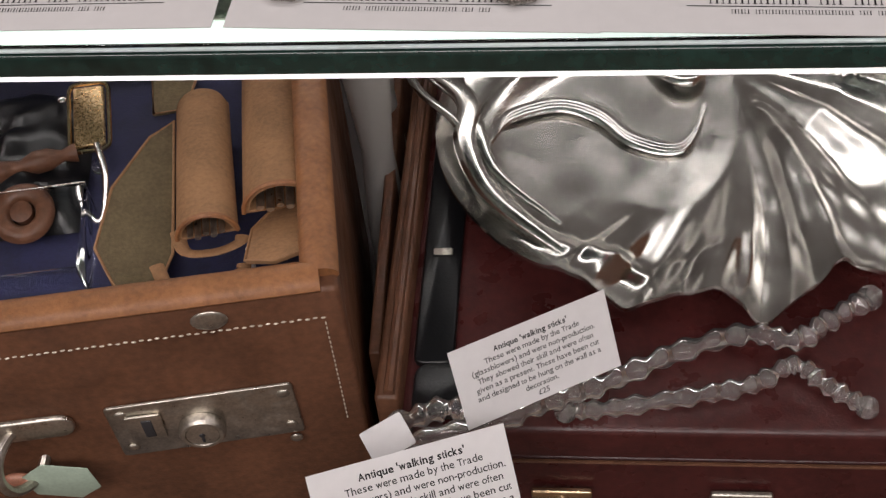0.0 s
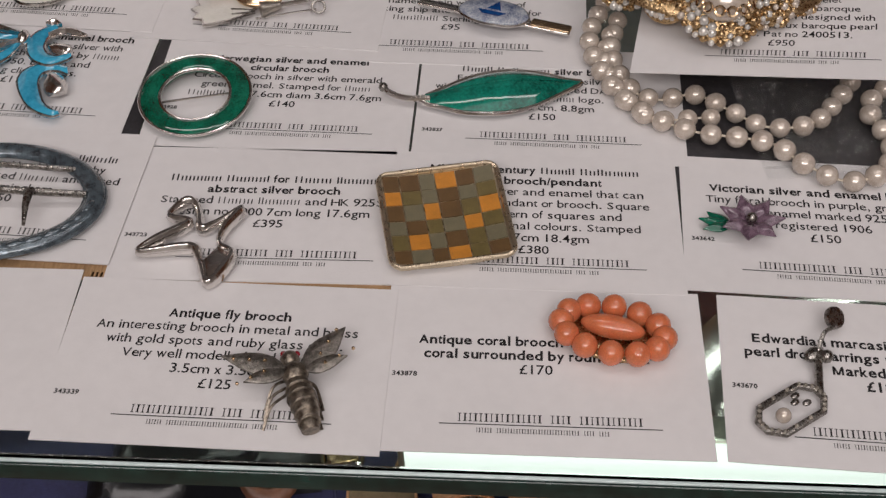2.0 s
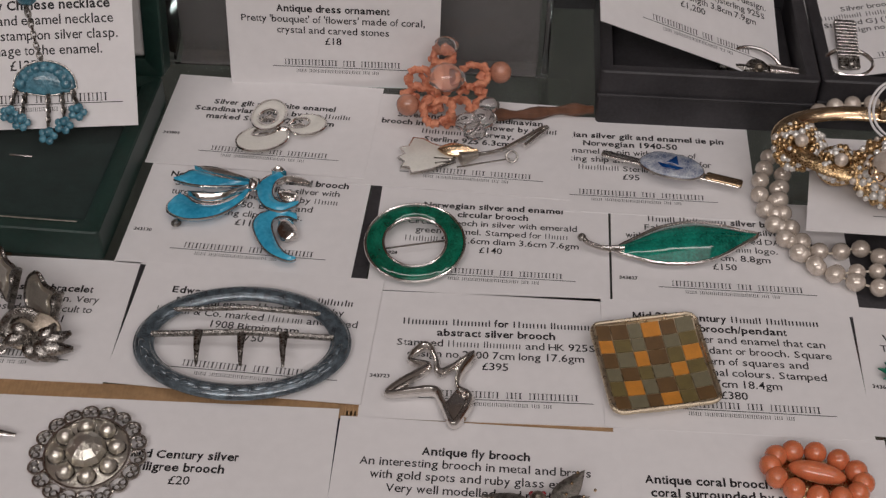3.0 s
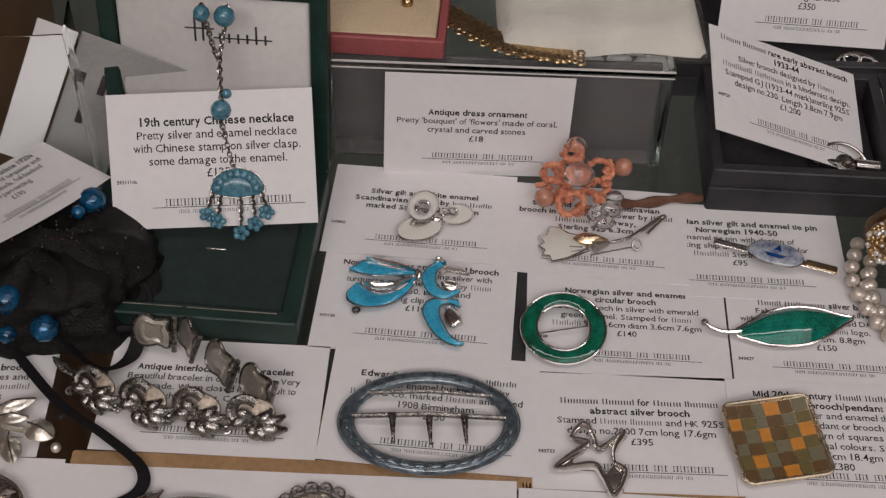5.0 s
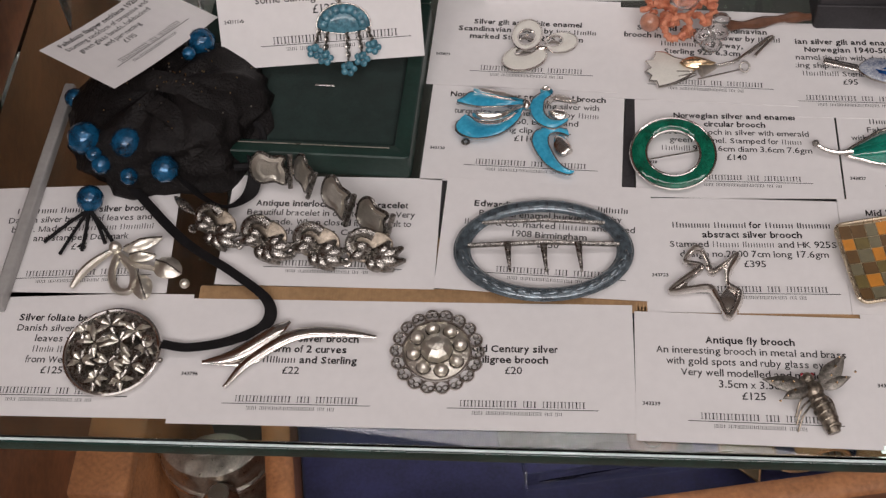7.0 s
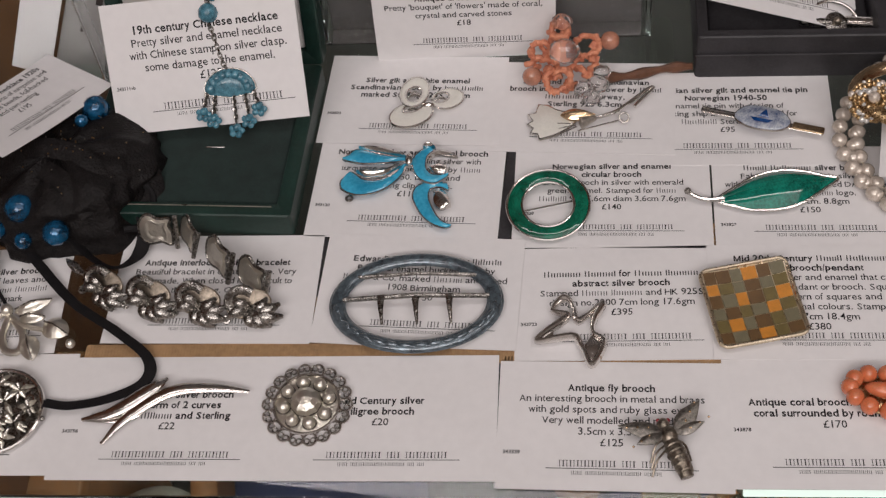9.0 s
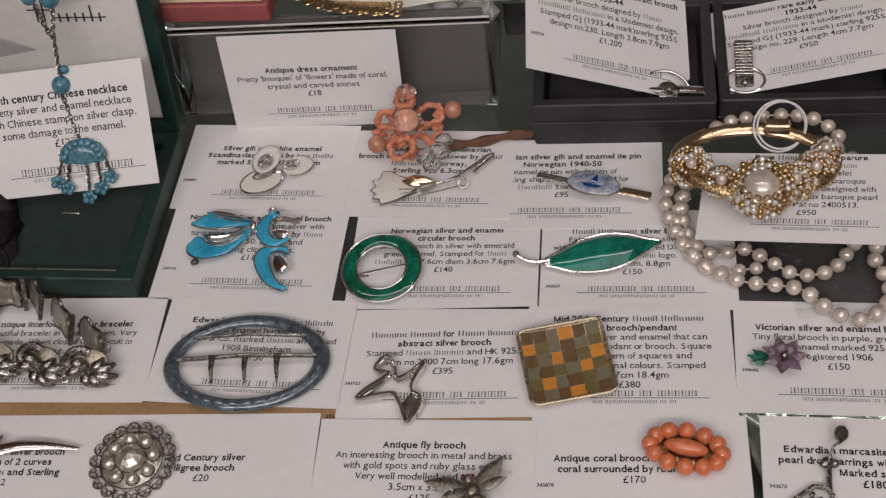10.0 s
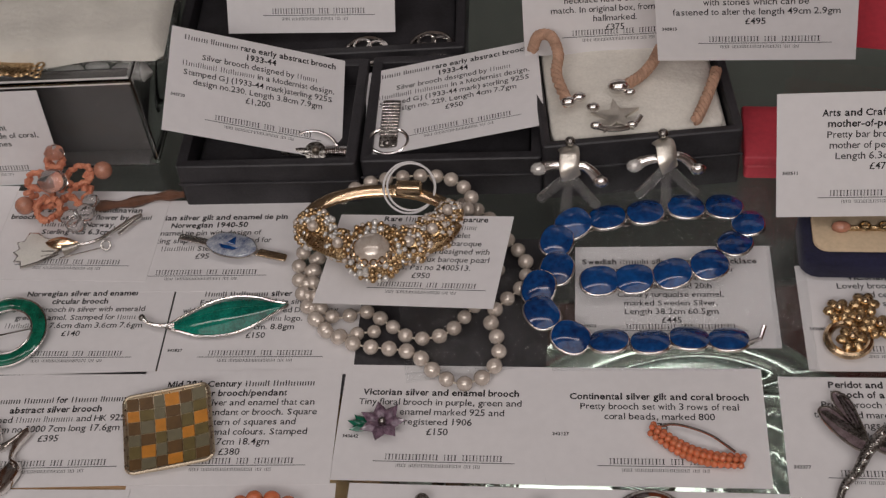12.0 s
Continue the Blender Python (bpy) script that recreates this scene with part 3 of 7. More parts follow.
price_card(flat(59.7, -93.2, -0.4, 0.6), "square enamel brooch", ["Mid 20th Century ~David ~Andersen", "silver brooch/pendant", "Modernist silver and enamel that can", "be worn as pendant or brooch. Square", "with a pattern of squares and", "lines in autumnal colours. Stamped", "DA 3.7cm 18.4gm", "£380"], 0.0492, 0.0425, 2)
price_card(flat(144.9, -91.2, -2.3, 0.1), "violet flower brooch", ["Victorian silver and enamel brooch", "Tiny floral brooch in purple, green and", "white enamel marked 925 and", "registered 1906", "£150"], 0.0424, 0.0412, 1, "343642", stock_y=0.0205)
price_card(flat(230.4, -95.0, -1.8, 0.5), "coral bar brooch", ["Continental silver gilt and coral brooch", "Pretty brooch set with 3 rows of real", "coral beads, marked 800", "£75"], 0.0418, 0.0452, 1, "343127", w=0.0872, stock_y=0.0235)
price_card(flat(323.5, -101.5, -2.2, 0.1), "peridot insect brooch", ["Peridot and marcasite", "brooch of a dragonfly", "Pretty brooch with a central", "thorax and marcasites all over.", "Wings in green", "plique-a-jour", "pendant"], 0.0525, 0.04, 2, "343377", stock_y=0.0135)
# third row
price_card(flat(-113.4, -28.6, -2.8, 0.1), "turquoise bow brooch", ["Norwegian silver and enamel brooch", "Set of Norwegian sterling silver with", "turquoise guilloche enamel by ~Hans", "~Myhre c1950. Brooch and", "matching clip earrings.", "£110"], 0.049, 0.043, 1, "343130", stock_y=0.0175)
price_card(flat(-22.0, -36.3, -1.0, 0.1), "green circular brooch", ["Norwegian silver and enamel", "circular brooch", "Circular brooch in silver with emerald", "green enamel. Stamped for ~Einar", "~Modahl 925 7.6cm diam 3.6cm 7.6gm", "£140"], 0.045, 0.0427, 2, "343928", stock_y=0.0185, em=0.95)
price_card(flat(64.3, -38.0, -1.1, 0.15), "green leaf brooch", ["~David ~Andersen silver brooch", "Fabulous leaf brooch in silver gilt", "with green enamel. Stamped DA Norway", "with the ~Thinness logo.", "Length 7cm. 8.8gm", "£150"], 0.044, 0.0404, 1, "343827", stock_y=0.0125, em=0.97)
price_card(flat(243.8, -28.6, -1.5, 0.5), "blue enamel necklace", ["Swedish ~Borgila silver & enamel necklace", "Rare necklace by Swedish silver", "designer in the silver", "Considered mid 20th", "Century turquoise enamel,", "marked Sweden Silver.", "Length 38.2cm 60.5gm", "£445"], 0.0474, 0.041, 1, "341576", stock_y=0.0115, em=0.97)
price_card(flat(338.6, -42.6, -1.5, 0.2), "gilt flower brooch", ["Victorian gilt brooch", "Lovely brooch with flowers", "and central seed", "stones", ""], 0.0495, 0.040, 1, "343680", stock_y=0.0215)
# back row
price_card(flat(-113.9, 25.4, -2.9, 0.9), "white enamel flower brooch", ["Silver gilt and white enamel", "Scandinavian brooch by Ivar Prydz".replace("Ivar Prydz", "~Ivar ~Prydz"), "marked Sterling 925S 3.6cm", ""], 0.04, 0.043, 3, "343803", stock_y=0.0185, em=0.97)
price_card(flat(-35.6, 18.4, -2.9, 0.65), "white enamel leaf brooch", ["Silver and enamel Scandinavian", "brooch in the form of a flower by ~Aksel", "~Holmsen of Norway,", "Sterling 925 6.3cm"], 0.0436, 0.044, 4, em=0.97)
price_card(flat(34.6, 8.6, -1.2, 0.35), "enamelled tie pin", ["Norwegian silver gilt and enamel tie pin", "Norwegian 1940-50", "Enamel tie pin with design of", "a Viking ship and sun. Stamped for", "Hjortdahl".replace("Hjortdahl", "~Hjortdahl") + " Sterling 925S", "£95"], 0.0448, 0.0388, 2)
# leaning and raised cards
lean = "leaning upright"
price_card(mm(-202.0, 19.0, 16.0, 50, -2.7, 3.6), "chinese enamel necklace", ["19th century Chinese necklace", "Pretty silver and enamel necklace", "with Chinese stamp on silver clasp.", "some damage to the enamel.", "£125"], 0.0458, 0.0470, 1, "243111vb", w=0.089, h=0.0585, em=1.16, rest="leaning in box", stock_y=0.0205)
price_card(corners((-238.7, -17.2, 45.3), (-203.5, 32.4, 26.9), (-268, 4, 46.6)) @ mm(-1.6, -4.3, 0, 0, 0, 9), "flapper bead necklace", ["Fabulous flapper necklace 1920s", "Stunning necklace of turquoise and", "green glass beads, foil-backed", "and part netting", "£195"], 0.0350, 0.0335, 1, w=0.0705, h=0.0390, em=0.84, rest="on net bag", curl=0.0015)
price_card(mm(-89.0, 78.2, 1.0, 84.5, 1.5, 2.0), "dress ornament", ["Antique dress ornament", "Pretty 'bouquet' of 'flowers' made of coral,", "crystal and carved stones", "£18"], 0.0355, 0.0425, 1, rest="leaning upright")
price_card(mm(59.0, 66.0, 46.5, 18.4, 25, 8.7), "spring silver brooch", ["~Georg ~Jensen rare early abstract brooch", "1933-44", "Silver brooch designed by ~Oscar", "~Gundlach-Pedersen in a Modernist design.", "Stamped GJ (1933-44 mark)sterling 925S", "design no.230. Length 3.8cm 7.9gm", "£1,200"], 0.0515, 0.0435, 2, "343720", em=0.98, rest="tilted in box", stock_y=0.0195)
price_card(mm(149.0, 70.0, 19.5, 3, -9.2, 2.9), "silver clip brooch", ["~Georg ~Jensen rare early abstract brooch", "1933-44", "Silver brooch designed by ~Oscar", "~Gundlach-Pedersen in a Modernist design.", "Stamped GJ (1933-44 mark) sterling 925S", "design no. 229. Length 4cm 7.7gm", "£950"], 0.0515, 0.0435, 2, em=0.98, rest="tilted in box")
price_card(corners((132, -12, 14.5), (210.5, -26, 25), (143, 35, 17)), "pearl bracelet set", ["Rare ~Miriam ~Haskell parure", "By ~Miriam ~Haskell/Frank ~Hess".replace("/Frank", ""), "with clamper bracelet", "and two strand faux baroque", "pearl necklace both designed with", "centre black an faux baroque pearl", "earrings. Pat no 2400513.", "£950"], 0.0475, 0.0455, 1, w=0.0805, h=0.050, em=0.93, rest="propped on pearls", foot=True)
price_card(mm(331.5, 24.5, 21.0, 69.4, -4.6, -5.7), "mother of pearl bar brooch", ["Arts and Crafts silver and", "mother-of-pearl brooch", "Pretty bar brooch of gold", "mother of pearl, peridot", "Length 6.3cm 9.4gm", "£475"], 0.0475, 0.0420, 2, "343511", rest=lean, stock_y=0.0205)
price_card(mm(72.0, 159.0, 25.0, 60, 4.0, 2.0), "cased silver earrings", ["Victorian silver cased pair", "marked silver Birmingham", "Scottish, Birmingham 1901 40.5 grams", "fitted original case", "£350"], 0.0375, 0.043, 1, rest=lean)
price_card(mm(224.0, 121.0, 34.2, 78, 0, 1.0), "star pendant necklace", ["Silver star necklace", "signed and with hallmark", "necklace has a cord with a", "match. In original box, from Paris,", "hallmarked.", "£375"], 0.0375, 0.043, 1, rest=lean)
price_card(mm(285.0, 96.0, 50.0, 83, -5.2, -8.9), "silver chain necklace", ["Silver necklace set", "with stones which can be", "fastened to alter the length 49cm 2.9gm", "£495"], 0.0345, 0.043, 1, "343813", rest=lean, stock_y=0.0165)

# ---- boxes, risers and packing on the glass shelf ----
def led_bar():
    ob = thing("light_strip", mm(336, -134, -25.0), "white glowing light strip under the shelf's front edge", "light strip")
    part("housing", block(0.54, 0.0080, 0.0165, 0.0008), STEEL, ob)
    m = mat("strip_glow", (0.9, 0.9, 0.9), 0.4)
    b = m.node_tree.nodes["Principled BSDF"]
    b.inputs["Emission Color"].default_value = (1.0, 0.97, 0.95, 1)
    b.inputs["Emission Strength"].default_value = 0.95
    part("diffuser", block(0.536, 0.0016, 0.0150, 0.0005, 0, -0.0050, 0.0008), m, ob, "glowing white diffuser")


led_bar()


def kraft_strip(x0, x1, y, rz, wide=0.010):
    ob = thing("card_strip", mm((x0 + x1) / 2, y, 0.05, 0, 0, rz), "narrow tan ribbed card strip between the card rows", "card strip")
    L = (x1 - x0) / 1000
    part("strip", block(L, wide, 0.00012, 0.00003), KRAFT, ob)
    g = Geo()
    n = int(L / 0.0013) if wide > 0.006 else 1
    for i in range(n):
        g.join(block(0.0007, wide * 0.96, 0.00008, 0.00002, -L / 2 + (i + 0.5) * L / n, 0, 0.00012))
    part("ribs", g, KRAFT, ob)


kraft_strip(-199, -15, -89.5, 0.2)
kraft_strip(-24, 66, -93.0, 0.0, 0.004)


def dark_strip(name, x, y, w, d, rz, m, label):
    ob = thing(name, mm(x, y, 0.02, 0, 0, rz), label, "backing card")
    part("sheet", block(w / 1000, d / 1000, 0.0003, 0.0001), m, ob)


# Thin black sheets in the gaps between cards and below the pearls.
dark_strip("black_sheet", -24, -10, 5.5, 58, -4, BLACK_BOX, "thin black sheet between two price cards")
dark_strip("black_sheet", -105.5, -55, 3.6, 52, -4, BLACK_BOX, "thin black sheet between two price cards")
dark_strip("black_sheet", 20, -37.8, 62, 3.4, -3, BLACK_BOX, "thin black sheet between two price cards")
dark_strip("black_sheet", 188, -8, 90, 88, -3, BLACK_BOX, "thin black sheet beneath the pearl necklace")


def green_box():
    ob = thing("necklace_box", mm(-165.5, 20, 0.2, 0, 0, -2.5), "open dark green leatherette necklace box with satin lid", "jewellery box")
    w, d, h = 0.101, 0.092, 0.0135
    base = part("base", tray(w, d, h, 0.007, 0.004), GREEN_BOX, ob)
    part("pad", block(w - 0.015, d - 0.015, 0.0055, 0.0015, 0, 0, 0.0042), GREEN_VELVET, base, "dark green velvet pad")
    part("hinge_pin", block(0.009, 0.0009, 0.0006, 0.0002, 0.008, -0.004, 0.0098), SILVER, base)
    part("piping", tube([(0.0415, -0.041, h + 0.0002), (-0.0415, -0.041, h + 0.0002)], 0.0003, False, 6), STEEL, base)
    up = pose(0, d / 2 + 0.001, 0.0105, 76)
    lid = part("lid", Geo().join(tray(w, 0.090, 0.010, 0.0075, 0.003), up @ pose(0, 0.046, -0.010)), GREEN_BOX, ob)
    part("satin", Geo().join(block(w - 0.016, 0.0745, 0.005, 0.002, 0, 0.046, 0.0034), up @ pose(0, 0, -0.010)), SATIN_AND_GLINT, lid, "white satin lid lining")
    g = Geo()
    mk = up @ pose(-0.008, 0.062, -0.00140)
    for x, h2, y in ((0, 0.012, 0), (0.0035, 0.011, 0.0004), (0.011, 0.0045, 0), (0.015, 0.0045, 0), (0.019, 0.0045, 0), (0.023, 0.0045, 0), (0.027, 0.0085, 0), (0.031, 0.0045, 0)):
        g.join(block(0.0009, h2, 0.0002, 0.00005, x, y + h2 / 2, 0, 0.0001), mk)
    g.join(block(0.013, 0.0007, 0.0002, 0.00005, 0.002, 0.0062, 0, 0.0001), mk).join(block(0.026, 0.0006, 0.0002, 0.00005, 0.021, 0.0022, 0, 0.0001), mk)
    part("lid_mark", g, BLACK_BOX, lid, "black printed mark on the satin")


green_box()


def riser():
    ob = thing("display_riser", mm(-38, 165, 0.1), "clear acrylic display riser with sharp polished edges", "display riser")
    w, d, h = 0.160, 0.150, 0.058
    for nm, g in (("top", block(w, d, 0.003, 0.0004, 0, 0, h - 0.003)), ("front", block(w, 0.003, h - 0.0032, 0.0004, 0, -d / 2 + 0.0015)),
                  ("side", block(0.003, d - 0.0064, h - 0.0032, 0.0004, w / 2 - 0.0015)), ("side", block(0.003, d - 0.0064, h - 0.0032, 0.0004, -w / 2 + 0.0015))):
        o = part(nm, g, ACRYLIC, ob)
        o.visible_shadow = False
    # Glints along the clear acrylic edges, put in as thin white bars.
    part("edge", block(w, 0.0007, 0.0010, 0.0002, 0, -d / 2 - 0.0006, h - 0.0006), SATIN_AND_GLINT, ob, "white bar for the glint on the acrylic edge")
    part("edge", block(w, 0.0006, 0.0006, 0.0002, 0, -d / 2 - 0.0006, h - 0.0040), SATIN_AND_GLINT, ob, "white bar for the glint on the acrylic edge")
    # Added dark sheet with a foot, for the dim grey seen through the riser.
    back = thing("riser_dark_sheet", mm(-38, 102, 0.1), "dark grey sheet added for the dim inside of riser", "grey card")
    part("panel", block(0.150, 0.002, 0.052, 0.0004), RISER_DIM, back)
    part("foot", block(0.150, 0.0095, 0.001, 0.0003, 0, -0.0062), RISER_DIM, back)


riser()


def pink_box():
    ob = thing("ring_box", mm(-92, 118, 58.3, 0, 0, -2), "dusty red card box with cream velvet pad", "jewellery box")
    part("base", tray(0.062, 0.050, 0.010, 0.0035, 0.003), DUSTY_RED, ob)
    part("pad", block(0.054, 0.042, 0.006, 0.002, 0, 0, 0.0032), CREAM, ob, "cream velvet pad")
    part("stud", ball(0.0028, (0.012, 0.002, 0.0105)), GOLD_OLD, ob)


pink_box()


def gold_bracelet():
    ob = thing("gold_mesh_bracelet", mm(0, 0, 0), "pierced old gold openwork bracelet lying on the riser", "bracelet")
    path = spline([(-0.062, 0.122, 0.0615), (-0.045, 0.108, 0.0615), (-0.028, 0.099, 0.0615), (-0.006, 0.0945, 0.0615)], 6)
    for i in range(0, len(path), 2):
        c = path[i]
        g = Geo()
        for j in range(5):
            for k in range(3):
                g.join(hoop(0.0019, 0.0005, 8, 5, c=(c.x + (j - 2) * 0.0026, c.y + (k - 1) * 0.0034 + 0.0015 * math.sin(j), c.z)))
        part("link", g, GOLD_OLD, ob)
    part("strap", tube(path, 0.0062, False, 6, 0.12, (0, 0, 1)), GOLD_OLD, ob)


gold_bracelet()


def cotton_packet():
    ob = thing("cotton_packet", mm(8, 130, 58.3, 0, 0, 3), "white cotton wool pad in a clear plastic packet", "packet")
    n, k = 26, 16
    w, d = 0.094, 0.062
    for nm, grow, h, material in (("pad", 0.0, 0.010, COTTON), ("wrapper", 0.003, 0.0125, PLASTIC)):
        v, f = [], []
        for lay in (0, 1):
            for j in range(k + 1):
                for i in range(n + 1):
                    a, b = 2 * i / n - 1, 2 * j / k - 1
                    x, y = a * (w / 2 + grow), b * (d / 2 + grow) + 0.0016 * math.sin(5 * a)
                    e = max(0.0, (1 - a ** 8) * (1 - b ** 8)) ** 0.5
                    v.append((x, y, 0.0004 + (lay * e * h * (1 + 0.22 * noise.noise((x * 55, y * 55, grow * 900))))))
        q = (n + 1) * (k + 1)
        for j in range(k):
            for i in range(n):
                c = j * (n + 1) + i
                f += [(q + c, q + c + 1, q + c + n + 2, q + c + n + 1), (c, c + n + 1, c + n + 2, c + 1)]
        o = part(nm, Geo().add(v, f), material, ob)
        o.visible_shadow = nm == "pad"


cotton_packet()


def black_tray(x, y, w, d, h, rz, label, wall=0.005, floor=0.010, pad=BLACK_BOX):
    ob = thing("black_jewellery_box", mm(x, y, 0.1, 0, 0, rz), label, "jewellery box", "black jewellery boxes")
    b = part("base", tray(w / 1000, d / 1000, h / 1000, wall, floor), BLACK_BOX, ob)
    part("pad", block(w / 1000 - 2 * wall - 0.002, d / 1000 - 2 * wall - 0.002, 0.004, 0.0012, 0, 0, floor + 0.0002), pad, b, "soft lining pad")
    part("rim", block(w / 1000 + 0.001, 0.0012, 0.0012, 0.0003, 0, -d / 2000 - 0.0004, h / 1000 * 0.55), BLACK_BOX, ob)
    return ob


black_tray(104, 98, 85, 74, 26, -1, "open black leatherette box holding a price card")
black_tray(190, 100, 84, 74, 24, -1, "open black leatherette box holding a price card")
black_tray(273, 108, 90, 92, 34, 4.5, "open black leatherette box with white cotton wool", 0.004, 0.022, COTTON)
black_tray(118, 186, 150, 86, 22, 1, "black leatherette tray with round silver earrings")


def cotton():
    ob = thing("cotton_pad", mm(272, 108, 26.8, 0, 0, 4.5), "fluffy white cotton wool pad in a black box", "cotton wool")
    g = slab(rect(0.078, 0.080, 0.006), 0.006, 0.002, 0, 0.003)
    part("pad", g, COTTON, ob)


cotton()


def crimson_box(x, y, z, w, d, h, rz, label):
    ob = thing("crimson_box", mm(x, y, z, 0, 0, rz), label, "jewellery box")
    part("base", tray(w, d, h, 0.003, 0.004), RED_BOX, ob)
    part("lid", block(w + 0.001, d + 0.001, 0.006, 0.001, 0, 0, h + 0.0002), RED_BOX, ob)


crimson_box(370, 82, 0.2, 0.090, 0.034, 0.008, -4, "crimson paper covered box behind the cards")
crimson_box(388, 150, 31, 0.060, 0.06, 0.062, -12, "crimson paper covered upright box in the corner")


def navy_case():
    ob = thing("brooch_case", mm(386, 20, 0.2, 0, 0, -3), "navy velvet brooch case lined with cream velvet", "jewellery box")
    part("base", slab(rect(0.088, 0.034, 0.008), 0.013, 0.003), NAVY, ob)
    part("pad", slab(rect(0.078, 0.024, 0.006), 0.002, 0.0008, 0.0132), CREAM, ob, "cream velvet pad")
    part("lid", Geo().join(slab(rect(0.088, 0.034, 0.008), 0.012, 0.003), pose(0, 0.0185, 0.014, 82) @ pose(0, 0.017, 0)), NAVY, ob)
    br = thing("bar_brooch", mm(382, 20.5, 16.0, 0, 0, -2), "gold bar brooch with pink stone on cream velvet", "brooch")
    part("bar", tube([(-0.022, 0, 0), (0.03, 0, 0)], 0.0013, False, 8), GOLD_OLD, br)
    part("stone", ball(0.0035, (-0.023, 0, 0.001), (1.2, 0.8, 0.7)), PINK_STONE, br)
    for i in range(5):
        part("setting", hoop(0.0022, 0.0007, 10, 6, c=(-0.013 + i * 0.008, 0, 0.0014)), GOLD_OLD, br)


navy_case()


def plastic_bag(x, y, w, d, z, rz, label):
    ob = thing("plastic_bag", mm(x, y, z, 0, 0, rz), label, "plastic bag")
    n, k = 36, 32
    v = []
    for lay in (0, 1):
        for j in range(k + 1):
            for i in range(n + 1):
                px, py = (i / n - 0.5) * w, (j / k - 0.5) * d
                e = (1 - (2 * i / n - 1) ** 6) * (1 - (2 * j / k - 1) ** 6)
                hgt = 0.0006 + e * (0.0012 * (0.5 + noise.noise((px * 70, py * 70, lay * 3.0))) + 0.0016 * max(0.0, 1 - 5 * abs(noise.noise((px * 45 + 7, py * 38, 2.0)))))
                v.append((px, py, 0.0002 + (hgt if lay else 0.0)))
    f = []
    q = (n + 1) * (k + 1)
    for j in range(k):
        for i in range(n):
            a = j * (n + 1) + i
            f += [(q + a, q + a + 1, q + a + n + 2, q + a + n + 1), (a, a + n + 1, a + n + 2, a + 1)]
    o = part("film", Geo().add(v, f), PLASTIC, ob)
    o.visible_shadow = False
    part("seal", block(w, 0.0008, 0.0008, 0.0002, 0, -d / 2 + 0.003, 0.0020), PLASTIC, ob)


plastic_bag(284, 10, 0.098, 0.104, 1.4, -1, "crinkled clear plastic bag over the necklace card")
plastic_bag(200, -14, 0.062, 0.055, 0.9, 8, "crinkled clear plastic bag beneath the pearls")
plastic_bag(336, -2, 0.016, 0.090, 0.9, -2, "clear plastic wrapping between two cards")


def tall_clear_box():
    ob = thing("clear_card_holder", mm(-255, 74, 0.2, 0, 0, 8), "tall clear plastic holder with a white earring card", "card holder")
    for nm, g in (("front", block(0.062, 0.0012, 0.085, 0.0003, 0, -0.012)), ("side", block(0.0012, 0.023, 0.085, 0.0003, 0.0312, 0.0002)), ("side", block(0.0012, 0.023, 0.085, 0.0003, -0.0312, 0.0002))):
        o = part(nm, g, ACRYLIC, ob)
        o.visible_shadow = False
    up = pose(-0.008, 0.004, 0.001, 0, 24, -8)
    part("card", Geo().join(block(0.018, 0.0008, 0.088, 0.0002), up), PAPER, ob, "white folded card flange")
    # Same white card as the flange; its shaded side is put into the grey.
    panel = part("shaded_card_face", Geo().join(block(0.050, 0.0008, 0.086, 0.0002, 0.035, 0.004), up), TRIM_CARD_SHADE, ob, "slotted card face, its shade put in as grey")
    for x, z in ((0.016, 0.052), (0.026, 0.054), (0.020, 0.030)):
        part("slot", Geo().join(block(0.0032, 0.0006, 0.012, 0.0001, x, 0.0034, z), up), DARK_WALL, panel)
    part("stud", ball(0.0022, (-0.014, -0.014, 0.052)), GOLD, ob, "small pearl stud")
    st = thing("shelf_trim", mm(-277, -40, 0.1, 0, 0, -2), "pale grey plastic strip along the case side", "trim strip", kind="structure")
    part("strip", block(0.005, 0.120, 0.006, 0.001), TRIM_CARD_SHADE, st)


tall_clear_box()


def crystal_drops():
    ob = thing("crystal_drop_necklace", mm(22, 112, 6), "clear cut crystal drops hanging inside the riser", "necklace")
    for x, r, z in ((-20, 6.5, 38), (12, 7.5, 36), (-4, 4.0, 40)):
        part("crystal", ball(r / 1000, (x / 1000, 0, z / 1000), (1.5, 0.8, 0.8), 8, 6), FROST, ob)
    part("wire", tube(S([(-34, 0, 44), (-20, 0, 42), (0, 0, 43), (18, 0, 42), (20, 4, 46)]), 0.0005, False, 6), SILVER_OLD, ob)


crystal_drops()

# ---- the lower shelf ----
CASE = mm(143, -75, -180, 0, 0, 10)


